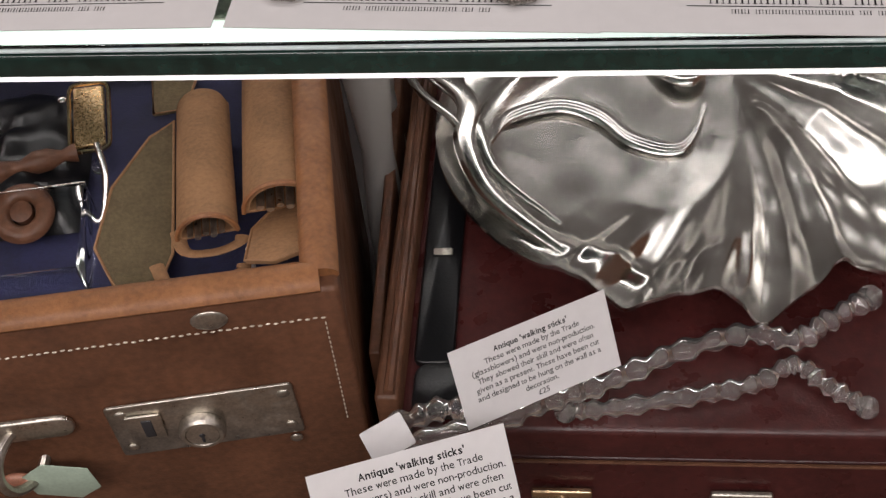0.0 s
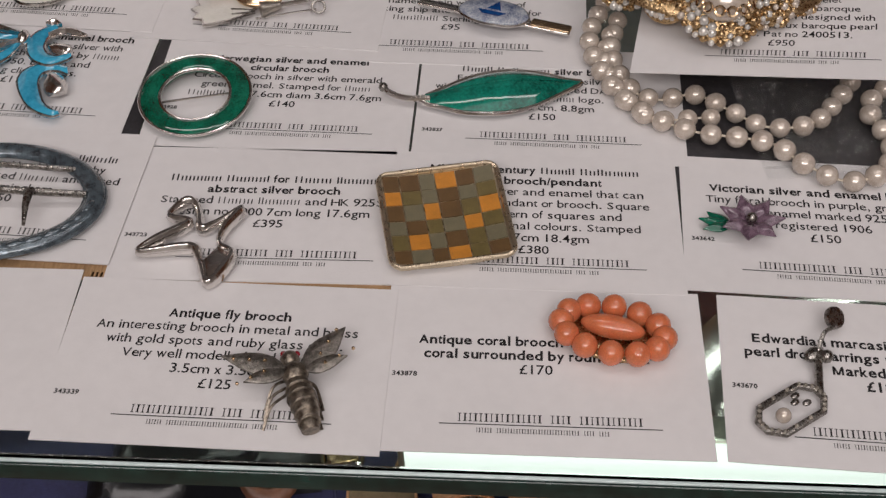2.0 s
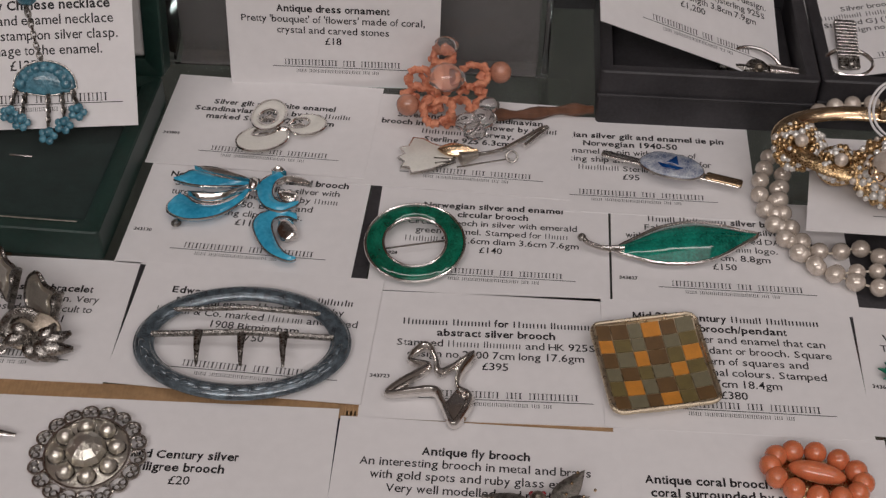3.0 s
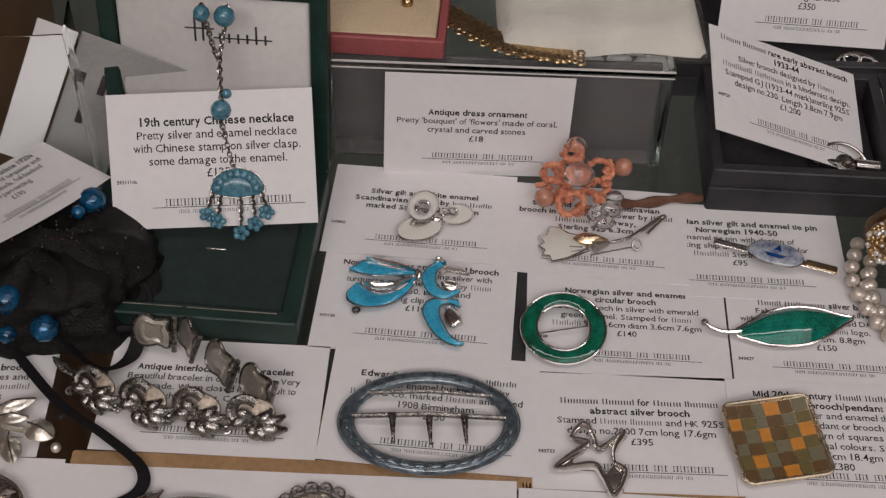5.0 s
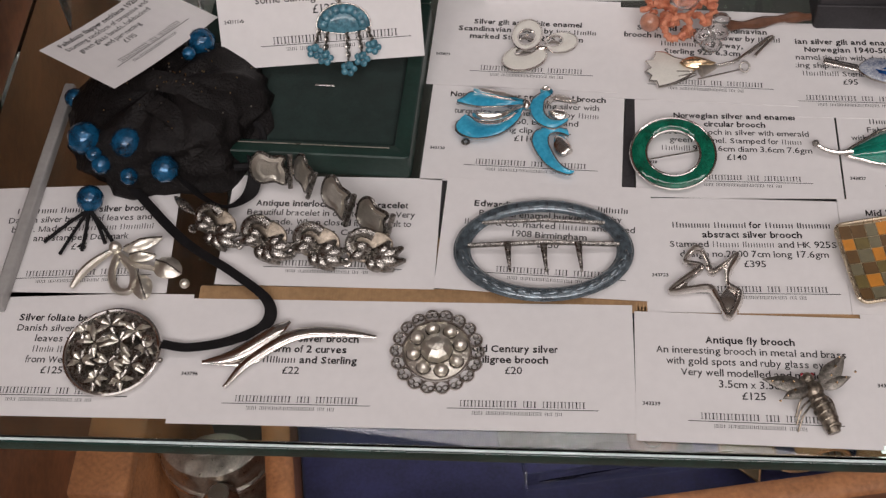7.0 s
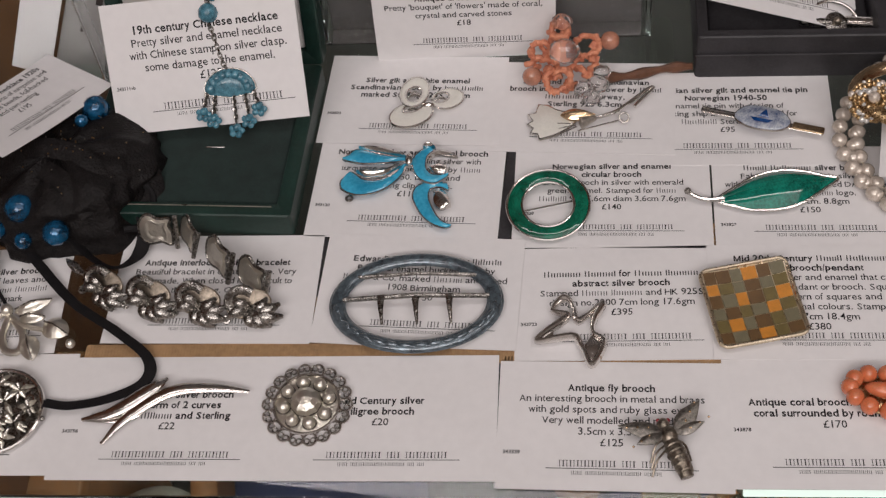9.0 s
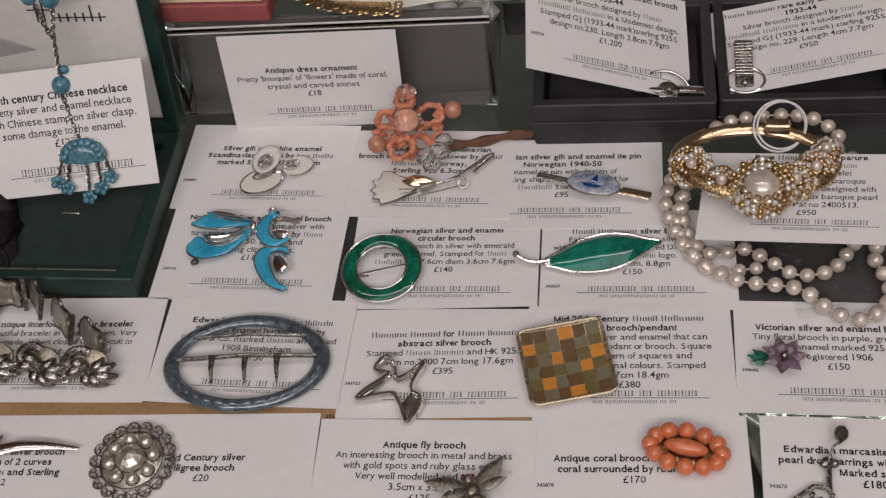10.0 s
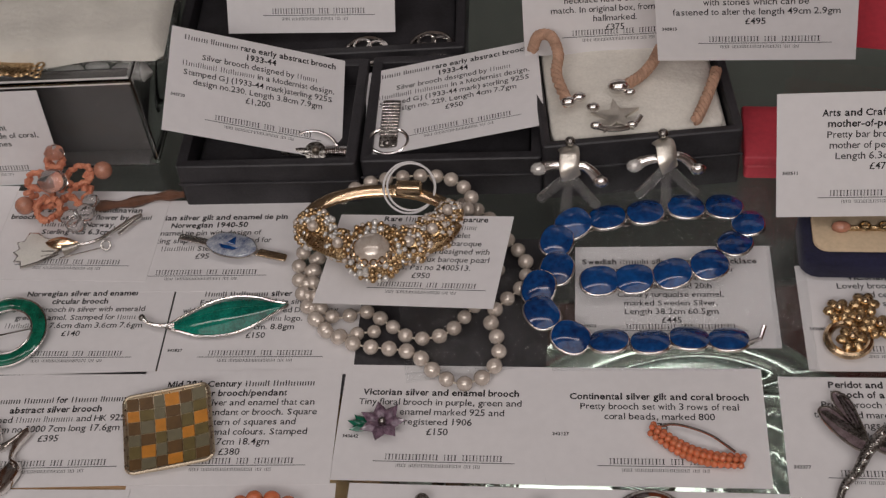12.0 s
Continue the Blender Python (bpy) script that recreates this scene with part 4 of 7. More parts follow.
def suitcase():
    ob = thing("suitcase", CASE, "open brown leather vanity suitcase lined with blue", "suitcase")
    L, D, H = 0.340, 0.215, 0.218
    w = 0.0135
    b = part("front_panel", block(L, w, H - 0.004, 0.002, -L / 2, w / 2, -H), BROWN, ob, "scuffed brown leather front")
    part("back_panel", block(L, w, H - 0.004, 0.002, -L / 2, D - w / 2, -H), BROWN, ob)
    for x in (-w / 2, -L + w / 2):
        part("side_panel", block(w, D - 2 * w - 0.0004, H - 0.004, 0.002, x, D / 2, -H), BROWN, ob)
    rim = [(-w / 2, w / 2, -0.0035), (-w / 2, D - w / 2, -0.0035), (-L + w / 2, D - w / 2, -0.0035), (-L + w / 2, w / 2, -0.0035)]
    for a, c in zip(rim, rim[1:] + rim[:1]):
        part("rim", tube([a, [(a[i] + c[i]) / 2 for i in range(3)], c], 0.0074, False, 12, 0.55, (0, 0, 1)), TAN, ob, "worn tan leather rim")
    part("lining", block(L - 2 * w - 0.0006, D - 2 * w - 0.0006, 0.006, 0.002, -L / 2, D / 2, -0.052), BLUE_LINING, ob, "royal blue cloth lining")
    part("lining_wall", block(L - 2 * w - 0.001, 0.002, 0.038, 0.0008, -L / 2, w + 0.0016, -0.046), BLUE_LINING, ob)
    part("lining_wall", block(L - 2 * w - 0.001, 0.002, 0.038, 0.0008, -L / 2, D - w - 0.0016, -0.046), BLUE_LINING, ob)
    # stitching
    for i in range(110):
        x = -0.008 - i * 0.003
        part("stitch", Geo().join(ball(0.0011, (x, -0.0004, -0.0195 + (0.0004 if i % 2 else 0)), (1, 0.4, 0.35), 6, 4)), THREAD, b)
    for i in range(22):
        part("stitch", Geo().join(ball(0.0010, (-0.0075, -0.0004, -0.023 - i * 0.003), (0.35, 0.4, 1), 6, 4)), THREAD, b)
    part("stud", Geo().join(ball(0.0072, (-0.050, -0.0005, -0.0125), (1, 0.16, 0.75), 16, 8)), STEEL, ob, "flat metal stud")
    # lock plate
    lk = part("lock_plate", Geo().join(block(0.076, 0.034, 0.0016, 0.0005, 0, 0, 0, 0.002), pose(-0.064, -0.0004, -0.067, 90, -1, 0)), STEEL, ob, "tarnished nickel lock plate")
    lk.location.z = -0.007
    part("keyhole_boss", Geo().join(spin([(0.0096, 0), (0.0096, 0.0035), (0.0085, 0.0048), (0.0072, 0.0048), (0.0068, 0.0040), (0.0066, 0.0045), (0.001, 0.005)], 28), pose(-0.066, -0.0022, -0.070, 90)), STEEL, lk, "round keyhole boss")
    part("keyhole", Geo().join(ball(0.0013, (-0.066, -0.0072, -0.0695), (1, 0.4, 1), 8, 6)).join(block(0.0012, 0.0008, 0.004, 0.0002, -0.066, -0.0072, -0.074)), BLACK_BOX, lk)
    part("slide", Geo().join(block(0.0145, 0.0165, 0.0012, 0.0004, 0, 0, 0), pose(-0.088, -0.0022, -0.065, 90)), STEEL, lk)
    part("slot", block(0.0042, 0.0008, 0.011, 0.0002, -0.087, -0.0036, -0.0705), BLACK_BOX, lk)
    for x, z in ((-0.0965, -0.056), (-0.0965, -0.079), (-0.0305, -0.055), (-0.0305, -0.077), (-0.030, -0.087)):
        part("rivet", ball(0.0028, (x, -0.0021, z), (1, 0.35, 0.9), 12, 6), STEEL, lk)
    # handle ring and tag
    hd = part("handle_mount", Geo().join(slab(rect(0.050, 0.0125, 0.006), 0.003, 0.001), pose(-0.140, -0.0004, -0.064, 90)), STEEL, ob, "rounded nickel handle mount")
    part("ring", Geo().join(hoop(0.0135, 0.0023, 24, 8), pose(-0.140, -0.006, -0.078, 80, 0, 60)), STEEL, hd)
    part("tag", Geo().join(slab([(0, 0), (0.018, -0.004), (0.028, 0.004), (0.026, 0.018), (0.008, 0.022), (-0.004, 0.012)], 0.0006, 0.0002), pose(-0.140, -0.009, -0.100, 90, 0, -6)), MINT, ob, "torn pale green paper tag")
    part("key_fob", Geo().join(ball(0.008, (-0.146, -0.008, -0.092), (1, 0.4, 0.8), 14, 8)), PINK_STONE, ob)


suitcase()


def lying(name, label, cat, x, y, z, rz, rx=0, ry=0):
    return thing(name, mm(x, y, z, rx, ry, rz), label, cat)


def bottle_case(x, y, z, rz, w, l, label):
    """A bent leather sleeve with a bottle end showing at its mouth; it runs along +y, with its mouth at the origin."""
    ob = lying("leather_sleeve", label, "leather sleeve", x, y, z, rz, -8)
    n = 14
    v, f = [], []
    prof = [(w / 2 * math.cos(a), w * 0.42 * math.sin(a)) for a in (math.pi * i / n for i in range(n + 1))]
    for s, yy in ((1, 0.0), (1.02, 0.03 * l), (1.0, l * 0.5), (0.94, l * 0.97), (0.86, l), (0.2, l)):
        v += [(a * s, yy, b * s + 0.0006) for a, b in prof]
    for s, yy in ((0.86, 0.0), (0.84, l * 0.3)):
        v += [(a * s, yy, b * s + 0.0002) for a, b in prof]
    m = n + 1
    for k in range(5):
        f += [(k * m + i, k * m + i + 1, (k + 1) * m + i + 1, (k + 1) * m + i) for i in range(n)]
    f += [(6 * m + i, 6 * m + i + 1, i + 1, i) for i in range(n)] + [(7 * m + i, 7 * m + i + 1, 6 * m + i + 1, 6 * m + i) for i in range(n)]
    part("sleeve", Geo().add(v, f), TAN_PALE, ob)
    part("lip", tube([(a * 1.0, -0.0004, b + 0.0006) for a, b in prof], 0.0011, False, 6), TAN, ob)
    part("base", block(w * 0.98, l * 0.99, 0.0012, 0.0004, 0, l / 2, -0.0007), TAN_PALE, ob)
    for i in range(5):
        a = (i - 2) * w * 0.13
        part("tool", tube([(a, -0.004 - 0.002 * (i % 2), 0.002 + w * 0.09), (a * 1.02, l * 0.3, 0.003 + w * 0.10)], w * 0.052, False, 8, 0.7), STEEL, ob, "dull metal grooming tool")


bottle_case(83, -36, -199, 14, 0.0245, 0.094, "tan suede sleeve holding metal grooming tools")
bottle_case(111, -21, -199, 12, 0.031, 0.140, "broad tan leather sleeve holding metal tools")


def flap(name, outline, m, material, label, th=0.0022):
    ob = thing(name, m, label, "leather flap")
    part("hide", slab(outline, th, 0.0008), material, ob)
    part("edge", tube([(x, y, th) for x, y in outline], 0.0007, True, 6), TAN_PALE, ob)


flap("leather_flap", [(0.0, -0.008), (0.014, -0.020), (0.022, 0.01), (0.020, 0.05), (0.018, 0.085), (0.008, 0.075), (-0.006, 0.045), (-0.010, 0.012)], mm(42, -42, -217, 4, 10, 8), OLIVE, "olive brown suede flap with curved edge")
flap("leather_flap", [(-0.008, -0.030), (0.004, -0.034), (0.018, -0.028), (0.019, 0.006), (0.012, 0.012), (-0.002, 0.006), (-0.008, -0.006)], mm(107, -24, -205, -18, -6, 8), TAN_PALE, "scuffed brown leather flap with torn edge")
flap("leather_flap", [(0.0, 0.0), (0.014, 0.004), (0.018, 0.03), (0.012, 0.05), (-0.004, 0.03)], mm(38, 50, -215, 0, 8, 6), OLIVE, "olive brown suede flap behind the sleeves")
for pts, z in ((((62, -46), (70, -57), (84, -56), (97, -49), (98, -45)), -206), (((66, -26), (72, -37), (84, -37), (93, -32), (94, -28)), -208)):
    st = thing("leather_strap", mm(0, 0, 0), "narrow tan leather retaining strap in the suitcase", "strap")
    part("strap", tube(spline([(a / 1000, b / 1000, z / 1000) for a, b in pts], 5), 0.0030, False, 8, 0.32, (0, 0.35, 1)), TAN_PALE, st)
pen = thing("white_stick", mm(100, -44, -212, 0, 0, 14), "short white stick under the leather flap", "stick")
part("rod", tube([(0, -0.012, 0), (0, 0.012, 0.001)], 0.0017, False, 8), PAPER, pen)


def bead_box():
    ob = thing("clear_bead_box", mm(-22, -34, -224, 0, 0, 10), "empty clear plastic box lying in the suitcase", "plastic box")
    w, d, h = 0.098, 0.048, 0.020
    for nm, g in (("wall", block(w, 0.0014, h, 0.0004, 0, -d / 2)), ("wall", block(w, 0.0014, h, 0.0004, 0, d / 2)), ("wall", block(0.0014, d - 0.003, h, 0.0004, w / 2)), ("wall", block(0.0014, d - 0.003, h, 0.0004, -w / 2))):
        o = part(nm, g, ACRYLIC, ob)
        o.visible_shadow = False
    for s in (-1, 1):
        part("edge", tube([(-w / 2, s * d / 2, h + 0.0004), (w / 2, s * d / 2, h + 0.0004)], 0.0006, False, 6), ACRYLIC, ob)
    bag = thing("black_pouch", mm(-40, 22, -222.5, 0, 0, 9), "soft black leather pouch lying in the suitcase", "pouch")
    n, k = 22, 18
    v, f = [], []
    for j in range(k + 1):
        for i in range(n + 1):
            a, b = 2 * i / n - 1, 2 * j / k - 1
            e = max(0.0, (1 - a ** 6) * (1 - b ** 6)) ** 0.5
            v.append((a * 0.052, b * 0.044, e * (0.012 + 0.008 * noise.noise((a * 2.2, b * 2.6, 1.5)) + 0.003 * noise.noise((a * 6, b * 7, 0.5)))))
    for j in range(k):
        f += [(j * (n + 1) + i, j * (n + 1) + i + 1, (j + 1) * (n + 1) + i + 1, (j + 1) * (n + 1) + i) for i in range(n)]
    part("body", Geo().add(v, f), BLACK_GLOSS, bag, "creased black leather")
    part("stud", ball(0.0026, (0.040, 0.028, 0.0135), (1, 1, 0.6)), SILVER, bag, "small bright press stud")
    reel = thing("wooden_reel", mm(-4, -14, -210, 24, 0, 10), "turned dark brown wooden reel in the suitcase", "reel")
    part("rim", hoop(0.0095, 0.0042, 28, 10, 0.8), BROWN, reel)
    part("hub", spin([(0.0045, -0.002), (0.0048, 0.003), (0.002, 0.0036)], 20), BROWN, reel)
    rod = thing("brown_handle", mm(-16, 8, -206, 0, 6, 28), "turned brown wooden handle lying in the suitcase", "handle")
    part("grip", tube([(-0.03 + 0.006 * i, 0, 0) for i in range(11)], lambda t: 0.0042 + 0.0016 * math.sin(t * 19), False, 12), BROWN, rod)
    bk = thing("gold_buckle", mm(12, 42, -208, 20, 0, 10), "gold metal watch buckle with crystal drop", "buckle")
    part("plate", block(0.014, 0.030, 0.003, 0.0008), GOLD_OLD, bk)
    part("frame", tube([(x, y, 0.002) for x, y in rect(0.018, 0.034, 0.004)], 0.0011, True, 6), GOLD, bk)
    part("drop", ball(0.004, (0.003, -0.024, 0), (0.8, 1, 0.8)), CRYSTAL, bk)
    cl = thing("silver_clip", mm(22, 2, -212, 40, 0, 10), "bright silver spring clip hanging open", "clip")
    part("wire", tube(spline([(0.004, 0.020, 0), (0.006, 0.006, 0), (0.003, -0.012, 0), (-0.003, -0.012, 0), (-0.008, 0.004, 0)], 6), 0.0014, False, 8, 0.6), SILVER, cl)


bead_box()


def maroon_box():
    ob = thing("maroon_case", mm(158, -84, -398), "maroon leather case with worn brown edges, closed", "leather case")
    w, d, h = 0.300, 0.300, 0.136
    part("body", block(w, d, h - 0.022, 0.003, w / 2, d / 2, 0, 0.004), MAROON, ob)
    part("lid", block(w + 0.002, d + 0.002, 0.0215, 0.003, w / 2, d / 2, h - 0.0215, 0.004), MAROON, ob)
    part("lid_edge", tube([(0.002, -0.0012, h - 0.0222), (w - 0.002, -0.0012, h - 0.0222)], 0.0009, False, 6), BROWN, ob, "worn brown edge line")
    for i in range(2):
        part("clasp", block(0.026, 0.003, 0.006, 0.001, 0.066 + i * 0.075, -0.004, h - 0.046), GOLD if i == 0 else STEEL, ob, "small metal clasp")
        part("clasp_hook", ball(0.003, (0.066 + i * 0.075, -0.006, h - 0.046), (1, 0.6, 1)), STEEL, ob)
    tr = thing("narrow_leather_case", mm(155, -80, -398), "narrow brown leather case standing on edge", "leather case")
    part("panel", block(0.010, 0.250, 0.150, 0.002, -0.001, 0.125), BROWN, tr)
    part("edge", tube([(0, 0.002, 0.151), (0, 0.248, 0.151)], 0.0022, False, 8), BROWN, tr)
    tr = thing("narrow_leather_case", mm(145, -50, -398, 0, 0, 2), "thin dark leather case standing on edge", "leather case")
    part("panel", block(0.005, 0.240, 0.140, 0.001, 0, 0.120), BROWN, tr)
    bl = thing("black_case_pad", mm(170.5, 40, -261.6), "black leather pad lying on the maroon case", "pad")
    part("pad", slab(rect(0.017, 0.190, 0.004), 0.004, 0.001), BLACK_GLOSS, bl)
    part("catch", block(0.009, 0.004, 0.001, 0.0003, 0, -0.034, 0.0042), STEEL, bl)
    b2 = thing("black_case_pad", mm(178, -68, -261.6), "small black leather pad lying on the maroon case", "pad")
    part("pad", slab(rect(0.030, 0.026, 0.006), 0.004, 0.001), BLACK_GLOSS, b2)


maroon_box()


def dish():
    ob = thing("art_nouveau_dish", mm(281, 71, -260, 0, 0, 0), "polished pewter dish with flowing fluted leaf border", "dish")
    n, k = 420, 56
    v, f = [], []
    for i in range(n):
        a = 2 * math.pi * i / n
        rim = math.exp(-((math.degrees(a) - 300) / 46) ** 4)
        edge = 0.113 + 0.004 * math.cos(2 * a) + rim * (0.004 + 0.0042 * math.sin(13 * a) + 0.0024 * math.sin(27 * a + 1))
        for j in range(k + 1):
            t = j / k
            r = edge * t
            x, y = r * math.cos(a), r * math.sin(a)
            px, py = x - 0.014, y - 0.062
            th, far = math.degrees(math.atan2(py, px)), math.hypot(px, py)
            side = min(1.0, max(0.0, (-58 - th) / 48))
            start = 0.02 + 0.088 * side * side * (3 - 2 * side)
            fan = math.exp(-((th + 58) / 56) ** 6) * min(1.0, max(0.0, far - start) / 0.05)
            turn = radians(th) * 9 + 14 * far
            ridge = fan * (0.0105 * (0.25 * math.cos(2 * turn) + 0.75 * (1 - 2 * abs(math.sin(turn)))) + 0.0030 * math.sin(turn * 3.7 + 1) + 0.0011 * math.sin(turn * 9.1)) * (0.6 + 0.4 * math.sin(radians(th) * 2.3))
            bowl = 0.004 + 0.015 * t ** 3.0
            lip = 0.004 * max(0.0, (t - 0.9) / 0.1) ** 2 * (1 - fan)
            swirl = 0.0050 * math.exp(-((t - 0.78 - 0.06 * math.sin(2 * a + 0.6)) / 0.05) ** 2) * (1 - fan)
            v.append((x, y, max(0.0010 + 0.0004 * math.sin(9 * a), 0.010 * fan + bowl + ridge + lip + swirl)))
    m = k + 1
    for i in range(n):
        q = (i + 1) % n
        f += [(i * m + j, i * m + j + 1, q * m + j + 1, q * m + j) for j in range(k)]
    low = len(v)
    v += [(x, y, z - 0.0022) for x, y, z in v]
    f += [tuple(reversed([c + low for c in g])) for g in f[: n * k]]
    f += [(i * m + k, i * m + k + low, ((i + 1) % n) * m + k + low, ((i + 1) % n) * m + k) for i in range(n)]
    part("bowl", Geo().add(v, f), DISH, ob)

    def band(pts, r, flat, label=""):
        part("whiplash_stem", tube(spline([((p[0] - 18) / 1000, (p[1] + 4) / 1000, (p[2] - 13) / 1000) for p in pts], 9), r, False, 10, flat), DISH, ob, label)

    taper = lambda t: 0.0015 + 0.0042 * math.sin(math.pi * min(1, t * 0.9 + 0.08))
    band([(-132, 60, 34), (-118, 38, 38), (-98, 20, 40), (-84, 2, 40), (-84, -22, 38), (-72, -50, 34), (-44, -76, 30), (-16, -96, 24)], taper, 0.7)
    band([(-128, 66, 40), (-110, 14, 42), (-92, -8, 42), (-84, -18, 38)], 0.0022, 0.8)
    band([(-88, 60, 36), (-90, 20, 38), (-80, -10, 37), (-70, -36, 33), (-40, -62, 27)], lambda t: 0.0012 + 0.003 * math.sin(math.pi * t), 0.8)
    for off in (0, 2.2, -2.2):
        band([(-74, -12, 27 + off * .3), (-66, 8 + off, 25), (-42, 20 + off, 22), (-22, 14 + off, 20), (-6, -2 + off, 19), (16, -6 + off, 19), (28, 20 + off, 22)], lambda t: 0.0034 * math.sin(math.pi * min(1, t * 0.95 + 0.05)) + 0.0004, 0.6)
    band([(2, 52, 20), (10, 40, 23), (20, 34, 24), (26, 44, 22), (18, 52, 20)], 0.0042, 0.7)
    band([(12, 46, 22), (20, 42, 26), (24, 50, 22)], 0.0036, 0.7)


dish()


def twist_rod(points, r, turns, label):
    """A twisted glass stick with three lobes."""
    ob = thing("glass_walking_stick", mm(0, 0, 0), label, "glass stick", "twisted glass sticks")
    p = [Vector(q) / 1000 for q in spline(points, 56)]
    n, seg = len(p), 20
    v, f = [], []
    for i in range(n):
        d = (p[min(i + 1, n - 1)] - p[max(i - 1, 0)]).normalized()
        s = d.cross(Vector((0, 0, 1))).normalized()
        u = s.cross(d)
        ph = turns * 2.4 * math.pi * i / n
        for j in range(seg):
            a = 2 * math.pi * j / seg
            q = r * (0.80 + 0.15 * math.cos(ph)) * (1 + 0.12 * math.cos(2 * a - ph * 0.5))
            v.append(p[i] + s * q * math.cos(a) + u * q * math.sin(a))
    for i in range(n - 1):
        f += [(i * seg + j, i * seg + (j + 1) % seg, (i + 1) * seg + (j + 1) % seg, (i + 1) * seg + j) for j in range(seg)]
    f += [tuple(range(seg))[::-1], tuple((n - 1) * seg + j for j in range(seg))]
    part("rod", Geo().add(v, f), STICK, ob)
    for e in (p[0], p[-1]):
        part("end_knob", ball(r * 1.05, e, seg=14, rings=10), STICK, ob, "rounded glass end")


twist_rod([(158, -104, -247), (195, -93, -246), (220, -81, -246), (242, -72, -246), (268, -58, -246), (298, -47, -246), (318, -50, -246), (332, -40, -246), (350, -28, -246)], 0.0052, 19, "clear twisted glass stick lying on maroon case")
twist_rod([(226, -80, -255), (245, -78, -255), (275, -72, -255), (300, -66, -255), (318, -56, -255), (330, -66, -255), (344, -76, -255)], 0.0046, 15, "clear twisted glass stick beneath another one")
twist_rod([(160, -88, -254), (178, -80, -254), (192, -84, -254)], 0.0056, 4, "short clear twisted glass stick end")
WALK = ["Antique 'walking sticks'", "These were made by the Trade", "(glassblowers) and were non-production.", "They showed their skill and were often", "given as a present. These have been cut", "and designed to be hung on the wall as a", "decoration.", "£25"]
price_card(corners((190, -106, -230), (243, -76, -232), (191, -90, -206)), "glass sticks", WALK, 0.0275, 0.033, 1, w=0.066, h=0.033, em=0.72, rest="propped behind them", foot=False)
price_card(corners((146, -170, -238), (212, -147, -238), (139, -143, -205)), "glass sticks", WALK, 0.0385, 0.037, 1, w=0.072, h=0.044, em=0.90, rest="propped before them", foot=False)
sl = thing("folded_paper", mm(158, -104, -240, 20, -10, 30), "folded translucent white paper under the glass sticks", "paper")
part("sheet", block(0.018, 0.014, 0.0006, 0.0002), PAPER, sl)


def left_lower():
    ob = thing("round_tin", mm(-246, -30, -398), "round nickel tin with a glass dome top", "tin")
    part("tin", spin([(0.034, 0), (0.034, 0.165), (0.032, 0.170), (0.026, 0.172)], 36), STEEL, ob)
    part("dome", ball(0.024, (0, 0, 0.172), (1, 1, 0.5), 20, 10), CRYSTAL, ob)
    part("band", hoop(0.0345, 0.0016, 36, 6, c=(0, 0, 0.150)), SILVER, ob)
    o2 = thing("wooden_tea_caddy", mm(-296, -28, -398), "tan wooden box standing in the corner", "wooden box")
    part("body", block(0.034, 0.16, 0.190, 0.002, 0, 0.02), TAN, o2)
    part("lid", block(0.036, 0.162, 0.012, 0.002, 0, 0.02, 0.1902), TAN, o2)
    o3 = thing("small_glass_bottle", mm(-236, -72, -398), "small clear glass bottle with silver cap", "bottle")
    part("glass", spin([(0.016, 0), (0.017, 0.10), (0.010, 0.13), (0.007, 0.14)], 24), CRYSTAL, o3)
    part("cap", spin([(0.009, 0.1402), (0.010, 0.165), (0.006, 0.172)], 24), SILVER, o3)
    for x, y, r, top in ((136, 62, 0.010, 0.205), (131, 104, 0.012, 0.215)):
        o4 = thing("glass_vase", mm(x, y, -398), "clear cut glass vase between the leather cases", "vase", "cut glass vases")
        part("body", spin([(r, 0), (r * 1.05, 0.10), (r * 0.75, 0.15), (r * 1.15, top), (r * 0.98, top), (r * 0.62, 0.152)], 14), FROST, o4)


left_lower()

# ---- jewellery ----
def jewel(name, x, y, z, label, cat="brooch", rz=0, rx=0, ry=0, group=""):
    return thing(name, mm(x, y, z + 0.7, rx, ry, rz), label, cat, group)


def pin(ob, a, b, z=0.0006):
    part("pin", tube(S([(*a, z * 1000), (*b, z * 1000)]), 0.00035, False, 6), SILVER, ob)


# coral brooch
ob = jewel("coral_brooch", 123.2, -111, 0, "polished orange coral bead brooch on its card", rz=-13)
for i in range(12):
    a = 2 * math.pi * (i + 0.15) / 12
    part("bead", ball(0.0035, (0.0140 * math.cos(a), 0.0082 * math.sin(a), 0.0046), seg=16, rings=10), CORAL, ob)
part("cabochon", ball(0.0040, (0, 0, 0.0056), (2.2, 0.85, 0.8), 20, 10), CORAL, ob, "long central coral cabochon")
part("back", slab(oval(0.0135, 0.008), 0.0016, 0.0004, 0.0004), GOLD_OLD, ob)

# fly brooch
FLY_METAL = mat("blackened_brass", (0.085, 0.072, 0.060), 0.33, 0.9, var=0.3, scale=500, second=(0.42, 0.36, 0.29), bump=0.25, bscale=1400)
FLY_WING = mat("engraved_dark_silver", (0.15, 0.14, 0.125), 0.33, 0.9, var=0.3, scale=700, second=(0.40, 0.37, 0.33), bump=0.3, bscale=1600)
ob = jewel("fly_brooch", 40.5, -134, 0, "dark metal fly brooch with spotted wings", rz=3)
part("abdomen", tube(S([(0.5, 2, 4), (2, -3, 4.6), (3.7, -8, 4.2), (5, -13, 3)]), lambda t: 0.0014 + 0.0022 * math.sin(math.pi * min(1, 0.25 + t * 0.6)), False, 12), FLY_METAL, ob)
